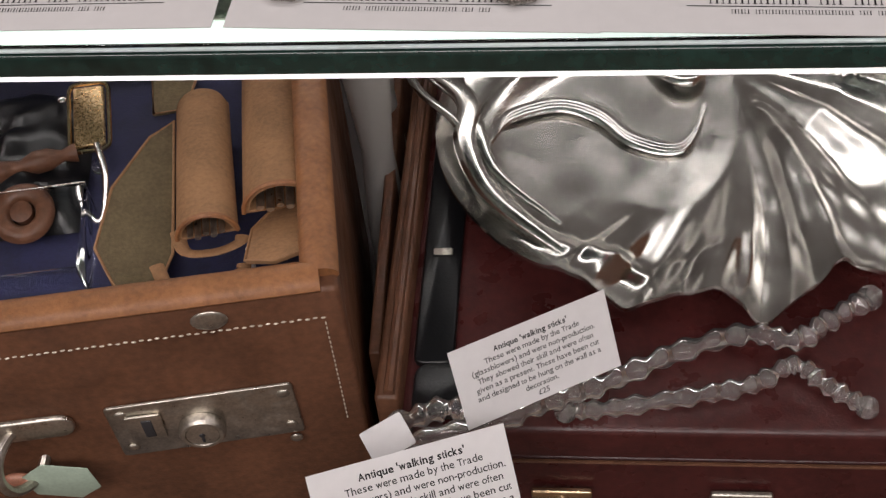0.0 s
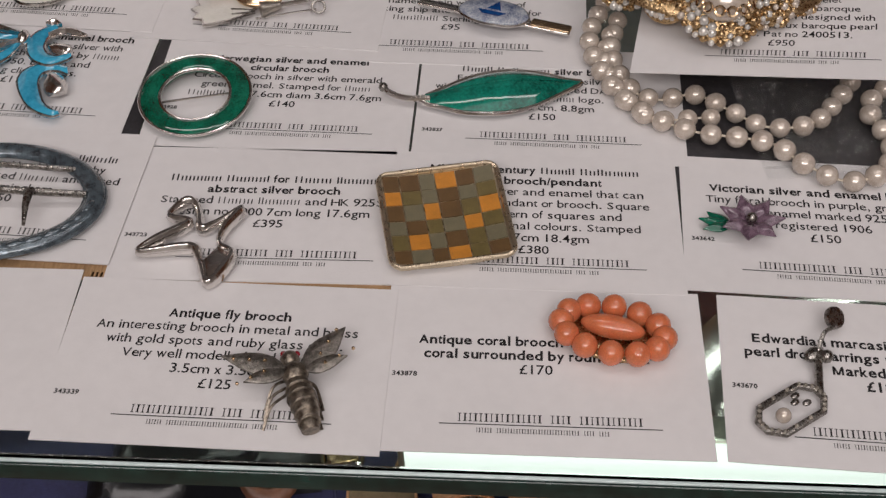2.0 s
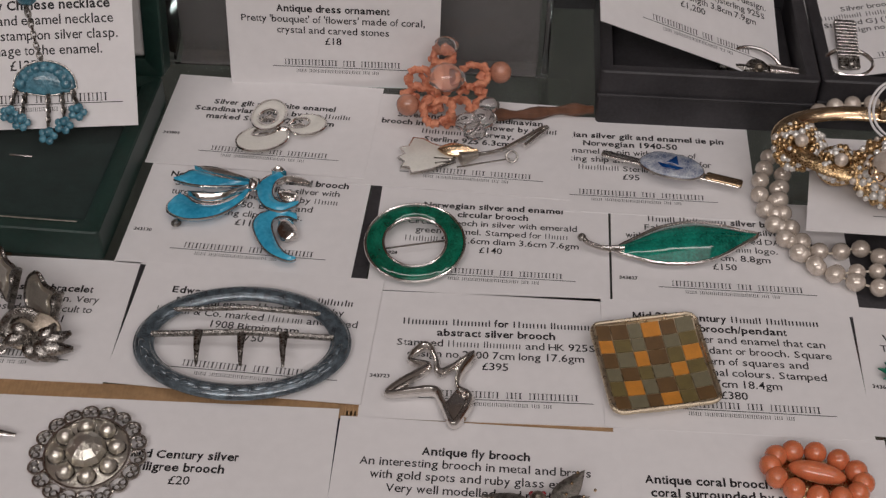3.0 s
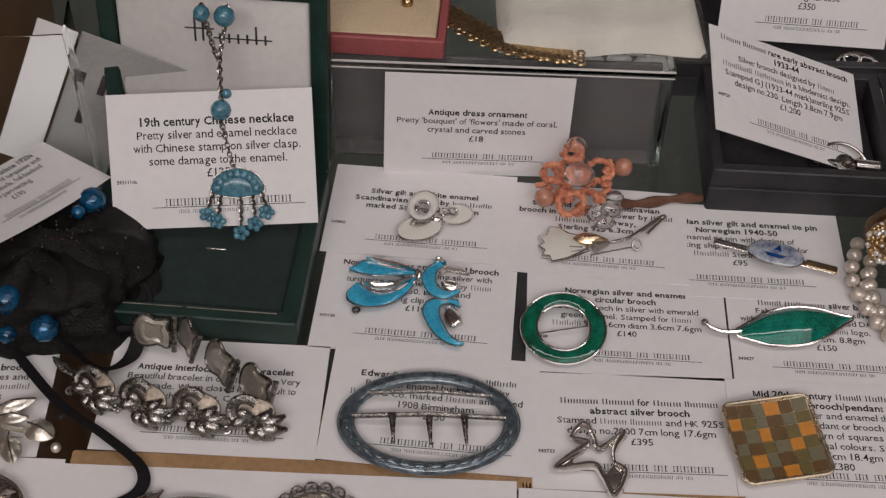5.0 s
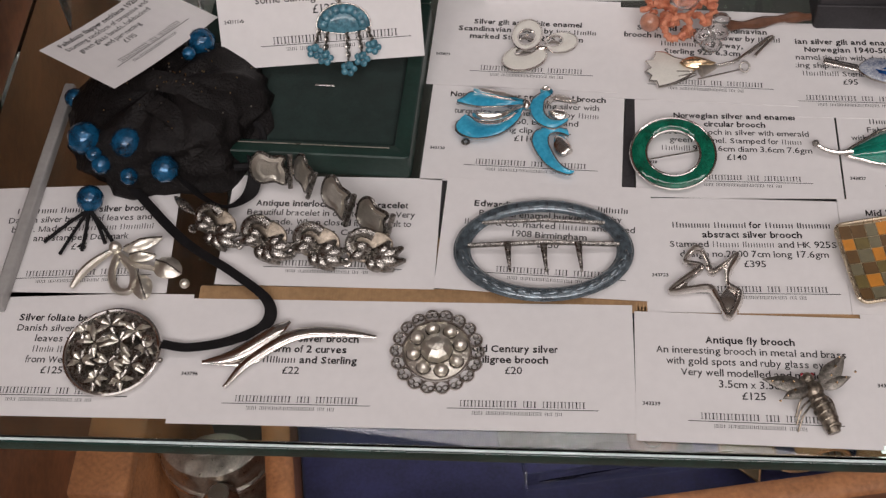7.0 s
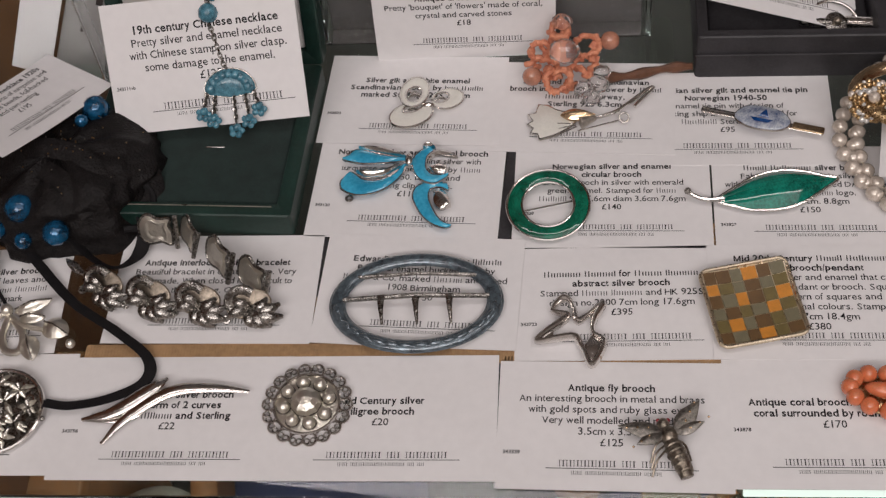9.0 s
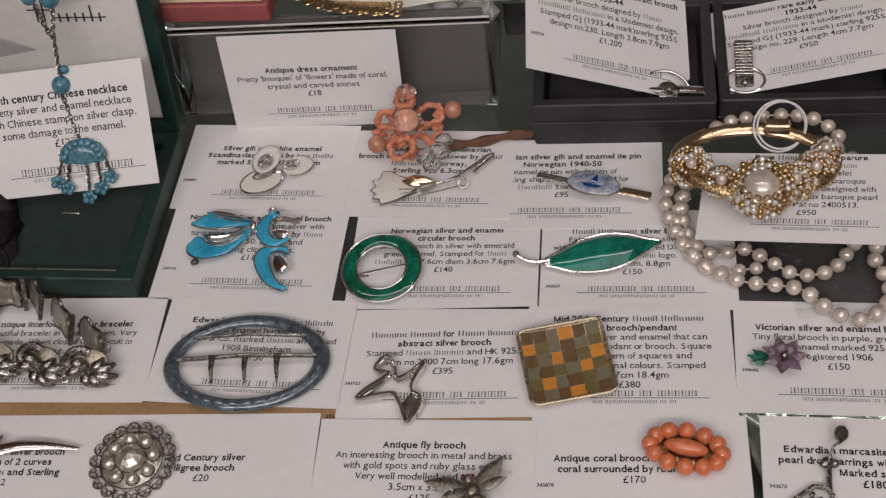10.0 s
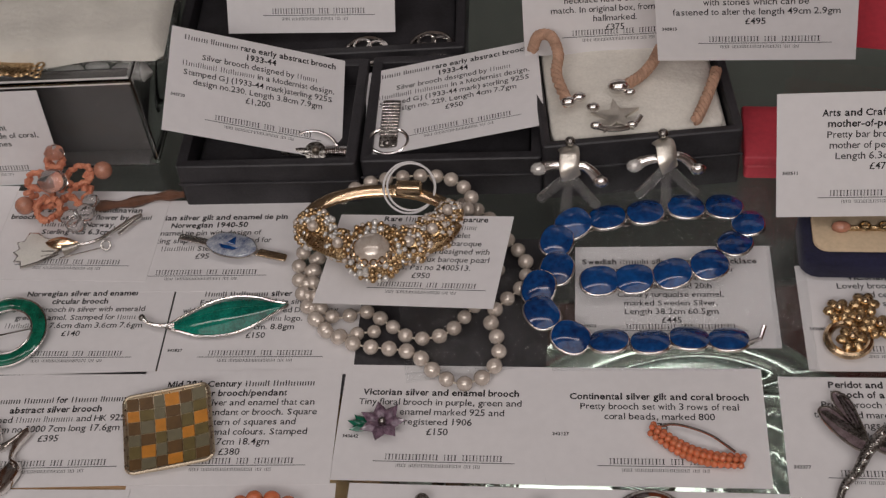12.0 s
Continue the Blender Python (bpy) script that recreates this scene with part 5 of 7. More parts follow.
for i in range(5):
    part("band", Geo().join(hoop(0.0034 - 0.0003 * abs(i - 1), 0.0006, 16, 6), mm(1.3 + i * 0.85, -1 - i * 2.6, 4.4, 82, 0, 18)), FLY_METAL, ob)
part("thorax", ball(0.0036, (0, 0.004, 0.0046), (1, 1.1, 0.9)), FLY_METAL, ob)
part("head", ball(0.0026, (-0.0018, 0.0090, 0.0045)), FLY_METAL, ob)
for sx in (-1, 1):
    part("eye", ball(0.0009, (sx * 0.0018 - 0.0018, 0.0104, 0.0052), seg=8, rings=6), mat("ruby_glass", (0.25, 0.01, 0.02), 0.1, coat=1.0) if sx < 0 else bpy.data.materials["ruby_glass"], ob, "ruby glass eye")
for sx, rz, l, w in ((-1, 171, 17.5, 7), (1, 50, 16.5, 7.5), (-1, 207, 12, 5.5), (1, 16, 12, 5.5)):
    wing = part("wing", Geo().join(slab(petal(l / 1000, w / 1000, 0.75), 0.0009, 0.0003, 0, 0.0006), mm(sx * 2.2, 4.5, 5.5, 0, -8, rz)), FLY_WING, ob, "engraved spotted wing")
    for k in range(3):
        p = mm(sx * 2.2, 4.5, 5.5, 0, -8, rz) @ Vector(((6 + 4 * k) / 1000, 0.0008 * (k - 1), 0.0016))
        part("spot", ball(0.00055, p, seg=6, rings=4), GOLD, wing)
for sx in (-1, 1):
    for k in range(3):
        part("leg", tube(spline(S([(sx * 2, 3 - k * 2.4, 3.6), (sx * 5.5, 0 - k * 3.2, 4.4), (sx * 7.5, -5 - k * 3, 0.8)]), 4), 0.00042, False, 5), FLY_METAL, ob)


# drop earrings
def drop_earring(x, y, rz, mirror):
    ob = jewel("drop_earring", x, y, 0, "marcasite drop earring with pearl and screw fitting", "earring", rz, group="pair of marcasite earrings")
    g = rect(0.0195, 0.0098, 0.0032, n=1)
    fr = part("frame", tube([(a, b, 0.002) for a, b in g], 0.00105, True, 8, 0.9), SILVER_OLD, ob, "pointed marcasite frame")
    for i in range(22):
        a, b = g[(i * len(g)) // 22], g[((i * len(g)) // 22 + 1) % len(g)]
        t = (i * len(g) / 22) % 1
        part("marcasite", ball(0.00062, (a[0] + (b[0] - a[0]) * t, a[1] + (b[1] - a[1]) * t, 0.003), seg=6, rings=4), STEEL, fr)
    part("pearl", ball(0.0021, (-0.0035, -0.0006, 0.0028)), PEARL, ob)
    for a, b in ((0.002, 0.001), (0.0045, -0.0008), (0.0035, 0.0025)):
        part("leaf", ball(0.0014, (a, b, 0.0026), (1, 0.7, 0.5), 8, 6), SILVER_OLD, ob)
    s = -1 if mirror else 1
    m = Matrix.Rotation(radians(-rz), 4, "Z")
    part("link", tube([m @ Vector(p) for p in S([(8 * s, 5.5, 2), (8.4 * s, 10, 2.4), (9 * s, 16, 3)])], 0.0011, False, 8), SILVER_OLD, ob)
    part("stone_spray", Geo().join(ball(0.0024, m @ Vector((0.0082 * s, 0.018, 0.003)), (1.4, 0.9, 0.7), 8, 6)).join(ball(0.0019, m @ Vector((0.0112 * s, 0.017, 0.0034)), seg=8, rings=6)), SILVER_OLD, ob)
    part("wire", tube([m @ q for q in spline(S([(9 * s, 18, 4), (11 * s, 23, 6), (14 * s, 25, 6), (15 * s, 27, 4)]), 5)], 0.0006, False, 6), SILVER_OLD, ob)
    part("screw", Geo().join(spin([(0.003, -0.0006), (0.0032, 0.0), (0.003, 0.0008)], 18), Matrix.Translation(m @ Vector((0.0150 * s, 0.030, 0.0042))) @ pose(0, 0, 0, 40, 10)), SILVER_OLD, ob, "round screw disc")


drop_earring(168, -134, 36, False)
drop_earring(213.5, -137, -30, False)

# square brooch
ob = jewel("square_brooch", 76.5, -68.6, 0.6, "square enamel brooch in brown, olive and orange", rz=11.5, rx=6, ry=-1)
n, side = 12, 0.0362


def saucer(u, w):
    return 0.0016 + 0.0026 * ((u * 2) ** 2 * 0.55 + (w * 2) ** 2 * 0.55)


v, f = [], []
for lay in (0, 1):
    for j in range(n + 1):
        for i in range(n + 1):
            u, w = i / n - 0.5, j / n - 0.5
            q = side * (1.0 - 0.05 * (abs(2 * u) * abs(2 * w)) ** 4)
            v.append((u * q, w * q, saucer(u, w) + (0.0009 if lay else 0)))
t0 = (n + 1) ** 2
for j in range(n):
    for i in range(n):
        a = j * (n + 1) + i
        f += [(t0 + a, t0 + a + 1, t0 + a + n + 2, t0 + a + n + 1), (a, a + n + 1, a + n + 2, a + 1)]
for i in range(n):
    for a, b in ((i, i + 1), (n * (n + 1) + i + 1, n * (n + 1) + i), ((i + 1) * (n + 1), i * (n + 1)), (i * (n + 1) + n, (i + 1) * (n + 1) + n)):
        f.append((a, b, t0 + b, t0 + a))
body = part("plate", Geo().add(v, f), PALE_GILT, ob, "silver gilt backing plate")
ROWS = ("BBGOBG", "ObGBGb", "BGOBbO", "GBbGOb", "bOGBbG", "BGBObB")
KIND = {"B": TILE_B, "b": TILE_OL, "G": TILE_G, "O": TILE_O}
cuts_x = (0, 0.15, 0.33, 0.47, 0.66, 0.82, 1.0)
cuts_y = (0, 0.17, 0.32, 0.50, 0.66, 0.84, 1.0)
for r in range(6):
    for c in range(6):
        x0, x1, y1, y0 = cuts_x[c], cuts_x[c + 1], 1 - cuts_y[r], 1 - cuts_y[r + 1]
        g = Geo()
        vv = []
        for dz in (0.0003, 0.0012):
            for a, b in ((x0, y0), (x1, y0), (x1, y1), (x0, y1)):
                u, w = (a - 0.5) * 0.92, (b - 0.5) * 0.92
                vv.append((u * side + (0.00016 if a == x0 else -0.00016), w * side + (0.00016 if b == y0 else -0.00016), saucer(u, w) + dz))
        g.add(vv, [(3, 2, 1, 0), (4, 5, 6, 7), (0, 1, 5, 4), (1, 2, 6, 5), (2, 3, 7, 6), (3, 0, 4, 7)])
        part("enamel_tile", g, KIND[ROWS[r][c]], body, smooth=False)
rim = [(x, y, saucer(x / side, y / side) + 0.0007) for x, y in rect(side * 0.985, side * 0.985, 0.0035, n=6)]
part("rim", tube(rim, 0.0008, True, 8), PALE_GILT, ob, "rounded pale gilt rim")
pin(ob, (-12, 0), (12, 2))

# abstract star brooch
ob = jewel("abstract_star_brooch", 2, -80, 0, "polished silver open abstract star brooch")
star = spline(S([(-6.1, 8.6, 3), (-2.6, 14, 3.4), (0.6, 13.6, 3.4), (2.6, 9.4, 3), (4.2, 3.8, 2.8), (7.8, 6, 3), (14.8, 11.6, 3.6), (11, 4.6, 3), (10.4, -2, 2.8), (14.6, -6.8, 2.8), (9.6, -17.6, 3), (5.6, -8.6, 3), (2.0, -4, 3), (-12, -6, 2.6), (-9, -2, 3), (0.2, 5.8, 3)]), 7, True)
part("outline", tube(star, lambda t: 0.0011 + 0.0005 * math.sin(6 * math.pi * t) ** 2, True, 10, 1.5, (0, 0, 1)), SILVER, ob)
part("tail", slab([(0.0100, -0.0025), (0.0140, -0.0070), (0.0097, -0.0165), (0.0062, -0.0090)], 0.0014, 0.0005, 0.0018), SILVER, ob, "flat polished silver point")
part("limb", slab([(0.0080, 0.0056), (0.0142, 0.0110), (0.0108, 0.0046)], 0.0012, 0.0004, 0.0022), SILVER, ob, "flat polished silver point")
part("limb", slab([(-0.0116, -0.0056), (-0.0088, -0.0022), (-0.0050, 0.0010), (-0.0060, -0.0050)], 0.0010, 0.0003, 0.0022), SILVER, ob, "flat polished silver point")

# green ring brooch
ob = jewel("circular_brooch", -6.2, -16.4, 2.2, "emerald green enamel ring brooch with silver rims", rx=7)
v, f = [], []
n = 72
for i in range(n):
    a = 2 * math.pi * i / n
    w = 0.00006 * math.sin(24 * a)
    for r, z in ((0.0113, 0.001), (0.0118, 0.0029 + w), (0.0134, 0.0036 + w), (0.0156, 0.0036 + w), (0.0173, 0.0028 + w), (0.0176, 0.001)):
        v.append((r * math.cos(a), r * math.sin(a), z))
for i in range(n):
    q = (i + 1) % n
    f += [(i * 6 + j, i * 6 + j + 1, q * 6 + j + 1, q * 6 + j) for j in range(5)] + [(i * 6 + 5, i * 6, q * 6, q * 6 + 5)]
part("enamel_band", Geo().add(v, f), GREEN, ob, "ribbed emerald enamel band")
part("rim", hoop(0.0178, 0.0006, 64, 8, c=(0, 0, 0.0022)), SILVER, ob)
part("rim", hoop(0.0113, 0.0006, 56, 8, c=(0, 0, 0.0024)), SILVER, ob)
pin(ob, (-11, -2.5), (11, 2.5), 0.0008)

# green leaf brooch
ob = jewel("leaf_brooch", 66, -14.2, 1.0, "emerald enamel leaf brooch with silver stem", rz=11)
top = [(0, 0), (9, 5.2), (19, 9.4), (30, 10.6), (40, 8), (48, 3.6), (53, 1)]
bot = [(46, -3.2), (36, -8.2), (26, -10.2), (14, -8.4), (6, -4.4)]
edge = [Vector((a / 1000, b / 1000)) for a, b in top + bot]
edge = [Vector((p.x, p.y)) for p in spline([(e.x, e.y, 0) for e in edge], 5, True)]
n = len(edge)
v, f = [], []
for k in range(7):
    s = 1 - k / 6
    for e in edge:
        mid = Vector((e.x, 0.0006))
        q = mid + (e - mid) * s
        vein = 0.00010 * math.sin((e.x + abs(e.y) * 0.9 * s) * 1500)
        v.append((q.x, q.y, 0.0014 + 0.0046 * (1 - s * s) * math.sin(math.pi * min(1, max(0.04, e.x / 0.053))) - (0.0003 if k == 6 else 0) + vein * s * (1 - s) * 4))
for k in range(6):
    f += [(k * n + i, k * n + (i + 1) % n, (k + 1) * n + (i + 1) % n, (k + 1) * n + i) for i in range(n)]
part("enamel", Geo().add(v, f), LEAFGREEN, ob, "veined emerald enamel leaf")
part("rim", tube([(e.x, e.y, 0.0013) for e in edge], 0.00085, True, 8), SILVER, ob)
part("vein", tube(spline(S([(0, 0.3, 2.6), (14, 0.6, 5.0), (30, 0.7, 5.8), (46, 0.6, 3.6), (53, 1, 1.6)]), 5), 0.0003, False, 6), LEAFGREEN, ob)
part("stem", tube(spline(S([(3, 0, 2), (-4, 0.6, 2.2), (-9, 3.6, 2.4), (-11, 6.2, 3)]), 5), lambda t: 0.0012 - 0.0003 * t, False, 8), SILVER, ob)
part("stem_tip", ball(0.0016, (-0.0112, 0.0064, 0.0031), seg=10, rings=6), SILVER_OLD, ob)

# white leaf flower brooch
ob = jewel("flower_brooch", 10, 31, 1.0, "white enamel fan flower brooch on silver stem", rz=12)
fan = [(-4, 2), (-8, -2.6), (-13, -6), (-17, -7.6), (-20.5, -8.6), (-21.4, -5.4), (-24.5, -5), (-23.4, -2), (-26, 0.4), (-23.6, 2.4), (-25.6, 6.4), (-22.4, 7.2), (-21, 12.4), (-17, 12), (-13, 9), (-3, 5.6)]
fan = [(0.978 * a + 0.208 * b, 0.978 * b - 0.208 * a) for a, b in fan]
part("petal", slab([(a / 1000, b / 1000) for a, b in fan], 0.0014, 0.0004, 0.001), WHITE_EN, ob, "scalloped white enamel petal")
part("petal_rim", tube([(a / 1000, b / 1000, 0.0018) for a, b in fan], 0.00065, True, 6), SILVER, ob)
for i in range(3):
    part("rib", tube(S([(-4, -1.0 + i, 2.6), (-12, -3.5 + 3.2 * i, 2.7)]), 0.0003, False, 5), SILVER_OLD, ob)
part("bud", Geo().join(slab(petal(0.016, 0.0065, 0.8), 0.0016, 0.0005, 0, 0.0016), mm(-10, 6.5, 3.0, 10, 0, -12)), GOLD, ob, "gilt curled bud")
part("collar", tube(S([(-2, 0.5, 3), (5, 2, 3)]), lambda t: 0.0028 - 0.0014 * t, False, 10), STEEL, ob)
part("stem", tube(spline(S([(4, 1.6, 3), (14, 3, 3), (22, 7, 3.2), (32, 13, 3.4), (35, 13.5, 3.2), (30, 9.5, 3), (24, 4.5, 2.8)]), 6), 0.0009, False, 8), SILVER, ob)
part("hook", Geo().join(hoop(0.0022, 0.0005, 14, 6), mm(18, -0.5, 2.4, 40)), SILVER_OLD, ob)
pin(ob, (-4, -3), (17, -1), 0.0018)

# white three loop flower brooch
ob = jewel("looped_flower_brooch", -62, 42, 0.8, "white enamel three petal brooch with silver loops")
for x, y, a, b, rz, hx, hy, ha, hb, z in ((-7, 9.5, 6.6, 9.4, -8, -7.2, 8.0, 3.9, 5.0, 3.6), (-8, -3.6, 10.2, 7.4, 22, -7.6, 0.6, 5.0, 2.5, 2.2), (8.6, 6.6, 7.4, 6.0, 24, 5.2, 7.4, 4.2, 3.2, 1.6)):
    ring_out, ring_in = oval(a, b, 33, x, y, rz), oval(ha, hb, 33, hx, hy, rz)
    petal_ob = part("petal", crescent(ring_out + ring_out[:1], ring_in + ring_in[:1], 0.0010, z / 1000, 0.0007, 2), WHITE_EN, ob, "dished white enamel petal")
    for e in (ring_out, ring_in):
        part("rim", tube([(p / 1000, q / 1000, z / 1000 + 0.0009) for p, q in e], 0.00055, True, 6), SILVER, petal_ob)
    part("loop", crescent([(hx - ha * 0.9, hy), (hx, hy + hb * 0.8), (hx + ha * 0.9, hy)], [(hx - ha * 0.9, hy - 0.6), (hx, hy + hb * 0.2), (hx + ha * 0.9, hy - 0.8)], 0.0008, z / 1000 - 0.0016, 0.0003), SILVER, petal_ob, "folded silver tongue")
part("knot", ball(0.0026, (-0.0005, 0.0025, 0.0030), (1.2, 0.8, 0.7)), SILVER, ob)

# tie pin
ob = jewel("tie_pin", 88.5, 30, 2.5, "silver gilt tie pin with blue enamel ship panel", "tie pin", rz=-17)
part("bar", block(0.0545, 0.0036, 0.0013, 0.0004, 0, 0, 0.0006), SILVER, ob)
part("end_cap", block(0.014, 0.0040, 0.0010, 0.0003, 0.0205, 0, 0.0019), GOLD, ob, "gilt bar end")
loz = [(-12, -1), (-8, 5.2), (0, 6.6), (8, 5.4), (12.5, 0), (8, -5.4), (-2, -6.6), (-9, -4.6)]
part("panel", slab([(p.x, p.y) for p in spline(S([(a, b, 0) for a, b in loz]), 4, True)], 0.0018, 0.0006, 0.0024, 0.001), mat("pale_blue_enamel", (0.16, 0.22, 0.42), 0.1, var=0.5, scale=220, second=(0.55, 0.58, 0.62), coat=1.0), ob, "pale blue enamel panel")
part("panel_rim", tube([(p.x, p.y, 0.003) for p in spline(S([(a, b, 0) for a, b in loz]), 4, True)], 0.0006, True, 6), SILVER, ob)
part("ship", slab([(-0.005, -0.002), (0.005, -0.002), (0.003, -0.004), (-0.003, -0.004)], 0.0003, 0.0001, 0.0050), COBALT, ob)
part("sail", slab([(-0.002, -0.001), (0.003, -0.001), (0.001, 0.004)], 0.0003, 0.0001, 0.0050), COBALT, ob)

# turquoise bow brooch
ob = jewel("bow_brooch", -68, 8, 0.8, "turquoise enamel ribbon bow brooch in silver")


def bow_ribbon(outer, inner, z, label):
    """An enamelled ribbon with thin silver rims along both edges."""
    band = part("ribbon_loop", crescent(outer, inner, 0.0012, z, 0.0012), TURQ, ob, label)
    for e in (outer, inner):
        part("rim", tube(spline([(x / 1000, y / 1000, z + 0.0009) for x, y in e], 7), 0.0005, False, 6), SILVER, band)


bow_ribbon([(-31, 3), (-28, 6), (-24, 8.5), (-13, 5), (-2, 2.5)], [(-31, 3), (-26, 1), (-20, 0), (-11, 0.4), (-2, 1.5)], 0.0032, "upper turquoise ribbon")
bow_ribbon([(-2, 0), (-4.5, -7), (-12, -14.5), (-22, -17), (-29.5, -14), (-31, -9), (-27, -4)], [(-2, 1), (-9, -6.5), (-15, -8.8), (-21, -8), (-24, -5.5), (-26, -4), (-27, -4)], 0.0018, "lower turquoise ribbon loop")
bow_ribbon([(7, 9.5), (2.2, 5), (1, -2), (4.5, -9), (11, -12), (16, -9), (17.5, -7)], [(10, 7), (7.4, 4), (7, -2), (9, -6), (12, -7.2), (15, -7.2), (17.5, -7)], 0.0030, "turquoise centre ribbon")
bow_ribbon([(17, -11), (10, -10), (4, -12), (2, -18), (5, -26), (10, -32.5), (17, -36), (20, -35)], [(18, -15), (14, -13), (10, -14), (9, -18), (10.4, -23), (13.5, -29.5), (17, -33), (20, -35)], 0.0016, "hanging turquoise ribbon tail")
for o, q, z in (([(-24, 8.8), (-17, 9.6), (-11, 7.8), (-2, 3)], [(-24, 8.4), (-17, 6.6), (-11, 5), (-2, 2.5)], 0.0040), ([(-24, -5), (-21, -3.2), (-12, -3.6), (-2, 0.6)], [(-24, -5.2), (-19, -7.6), (-11, -6.6), (-2, 0)], 0.0032),
                ([(8, 2), (12, 5.4), (17, 5), (21.5, 1)], [(8.4, 0.6), (12, 3), (16, 2.4), (21.5, 1)], 0.0046), ([(9, -3), (12, -0.6), (16, -1.4), (17.4, -5)], [(9, -4), (11, -6), (15, -7), (17.4, -5)], 0.0030),
                ([(11.4, -16), (15, -14.4), (18.6, -19), (19.4, -24)], [(11.4, -17), (11.4, -22), (14.6, -26), (19.4, -24)], 0.0018), ([(5, 9), (7, 12), (9, 11.4), (11, 8)], [(5.4, 8), (7, 8.8), (9, 8.6), (11, 7.6)], 0.0036)):
    part("silver_fold", crescent(o, q, 0.0012, z, 0.0016), SILVER, ob, "polished silver ribbon back")
part("knot", ball(0.0030, (-0.0005, 0.0010, 0.0050), (0.7, 1.2, 0.8)), SILVER, ob)
part("catch", hoop(0.0014, 0.0006, 12, 6, c=(-0.0265, -0.0175, 0.0012)), SILVER_OLD, ob)

# enamelled buckle
ob = jewel("oval_buckle", -60.5, -67, 0.6, "mottled blue grey enamel oval buckle with three prongs", "buckle", rz=1)
part("frame", hoop(0.0330, 0.0030, 64, 12, 0.6, c=(0, 0, 0.0032), sy=0.665), BUCKLE_EN, ob, "hammered blue enamel frame")
part("outer_rim", hoop(0.0357, 0.0009, 64, 8, c=(0, 0, 0.0026), sy=0.675), BUCKLE_EN, ob)
part("inner_rim", hoop(0.0302, 0.0008, 64, 8, c=(0, 0, 0.0030), sy=0.65), BUCKLE_EN, ob)
for i in range(16):
    a = math.pi * (1.06 + 0.88 * i / 15)
    part("leaf_chasing", ball(0.0021, (0.0332 * math.cos(a), 0.0222 * math.sin(a), 0.0046), (1.5, 0.6, 0.5), 10, 6, math.degrees(math.atan2(0.67 * math.cos(a), -math.sin(a)))), BUCKLE_EN, ob)
part("bar", tube(S([(-30.5, 1.0, 4), (0, 1.4, 6), (30.5, 1.8, 4)]), 0.0011, False, 8), SILVER_OLD, ob)
part("bar", tube(S([(-25, 12.5, 4), (0, 12.6, 6), (25, 12.5, 4)]), 0.0009, False, 8), SILVER_OLD, ob)
for x in (-14.5, 0, 14):
    part("prong", tube(S([(x, 1.4, 6), (x + 0.4, -5, 6), (x + 1.2, -12, 4.5)]), lambda t: 0.0016 - 0.0011 * t, False, 8, 0.6), SILVER_OLD, ob)

# filigree brooch
ob = jewel("filigree_brooch", -101, -115, 0.6, "round silver filigree brooch with domed beads", rx=3)
part("disc", spin([(0.0125, 0.0), (0.0132, 0.0012), (0.0120, 0.0020), (0.002, 0.0022)], 40), SATIN_SILVER, ob)
for i in range(18):
    a = 2 * math.pi * i / 18
    m = pose(0.0155 * math.cos(a), 0.0155 * math.sin(a), 0.0012, 0, 0, math.degrees(a))
    part("wire_loop", Geo().join(hoop(0.0027, 0.0005, 14, 6), m), SILVER, ob)
    for q in (-1, 1):
        part("wire_curl", Geo().join(hoop(0.0011, 0.00035, 10, 5, c=(0.0006, q * 0.0012, 0.0002)), m), SILVER_OLD, ob)
part("wire_ring", hoop(0.0131, 0.0006, 48, 6, c=(0, 0, 0.0022)), SILVER, ob)
for i in range(8):
    a = 2 * math.pi * (i + 0.3) / 8
    part("bead", ball(0.0026, (0.0092 * math.cos(a), 0.0092 * math.sin(a), 0.0034), seg=14, rings=8), SATIN_SILVER, ob)
    part("cup", hoop(0.0027, 0.00035, 14, 5, c=(0.0092 * math.cos(a), 0.0092 * math.sin(a), 0.0026)), SILVER_OLD, ob)
part("boss", ball(0.0064, (0, 0, 0.0038), (1, 1, 0.75), 9, 6), SATIN_SILVER, ob, "faceted central boss", False)
part("boss_ring", hoop(0.0059, 0.0005, 28, 6, c=(0, 0, 0.0030)), SILVER_OLD, ob)

# twin curve brooch
ob = jewel("curved_bar_brooch", -165, -118, 0.8, "silver brooch of two crossing curved blades")
for pts, w in (([(-27, -4.5, 1.5), (-14, -1.5, 3), (0, 8.5, 4), (5.5, 14, 3)], 0.0026), ([(-17, -15, 1), (-8, -4, 3), (8, 7, 4), (24, 9.5, 3), (40, 8.5, 2)], 0.0022)):
    part("blade", tube(spline(S(pts), 9), lambda t, w=w: 0.0005 + w * math.sin(math.pi * min(0.98, max(0.04, t))) ** 0.8, False, 12, 0.4, (0, 0, 1)), SILVER, ob)
part("blade", tube(spline(S([(-27, -4.6, 1.2), (-8, -3.2, 1.6), (3, 6, 2)]), 8), lambda t: 0.0004 + 0.0016 * math.sin(math.pi * t), False, 10, 0.4, (0, 0, 1)), SILVER, ob)

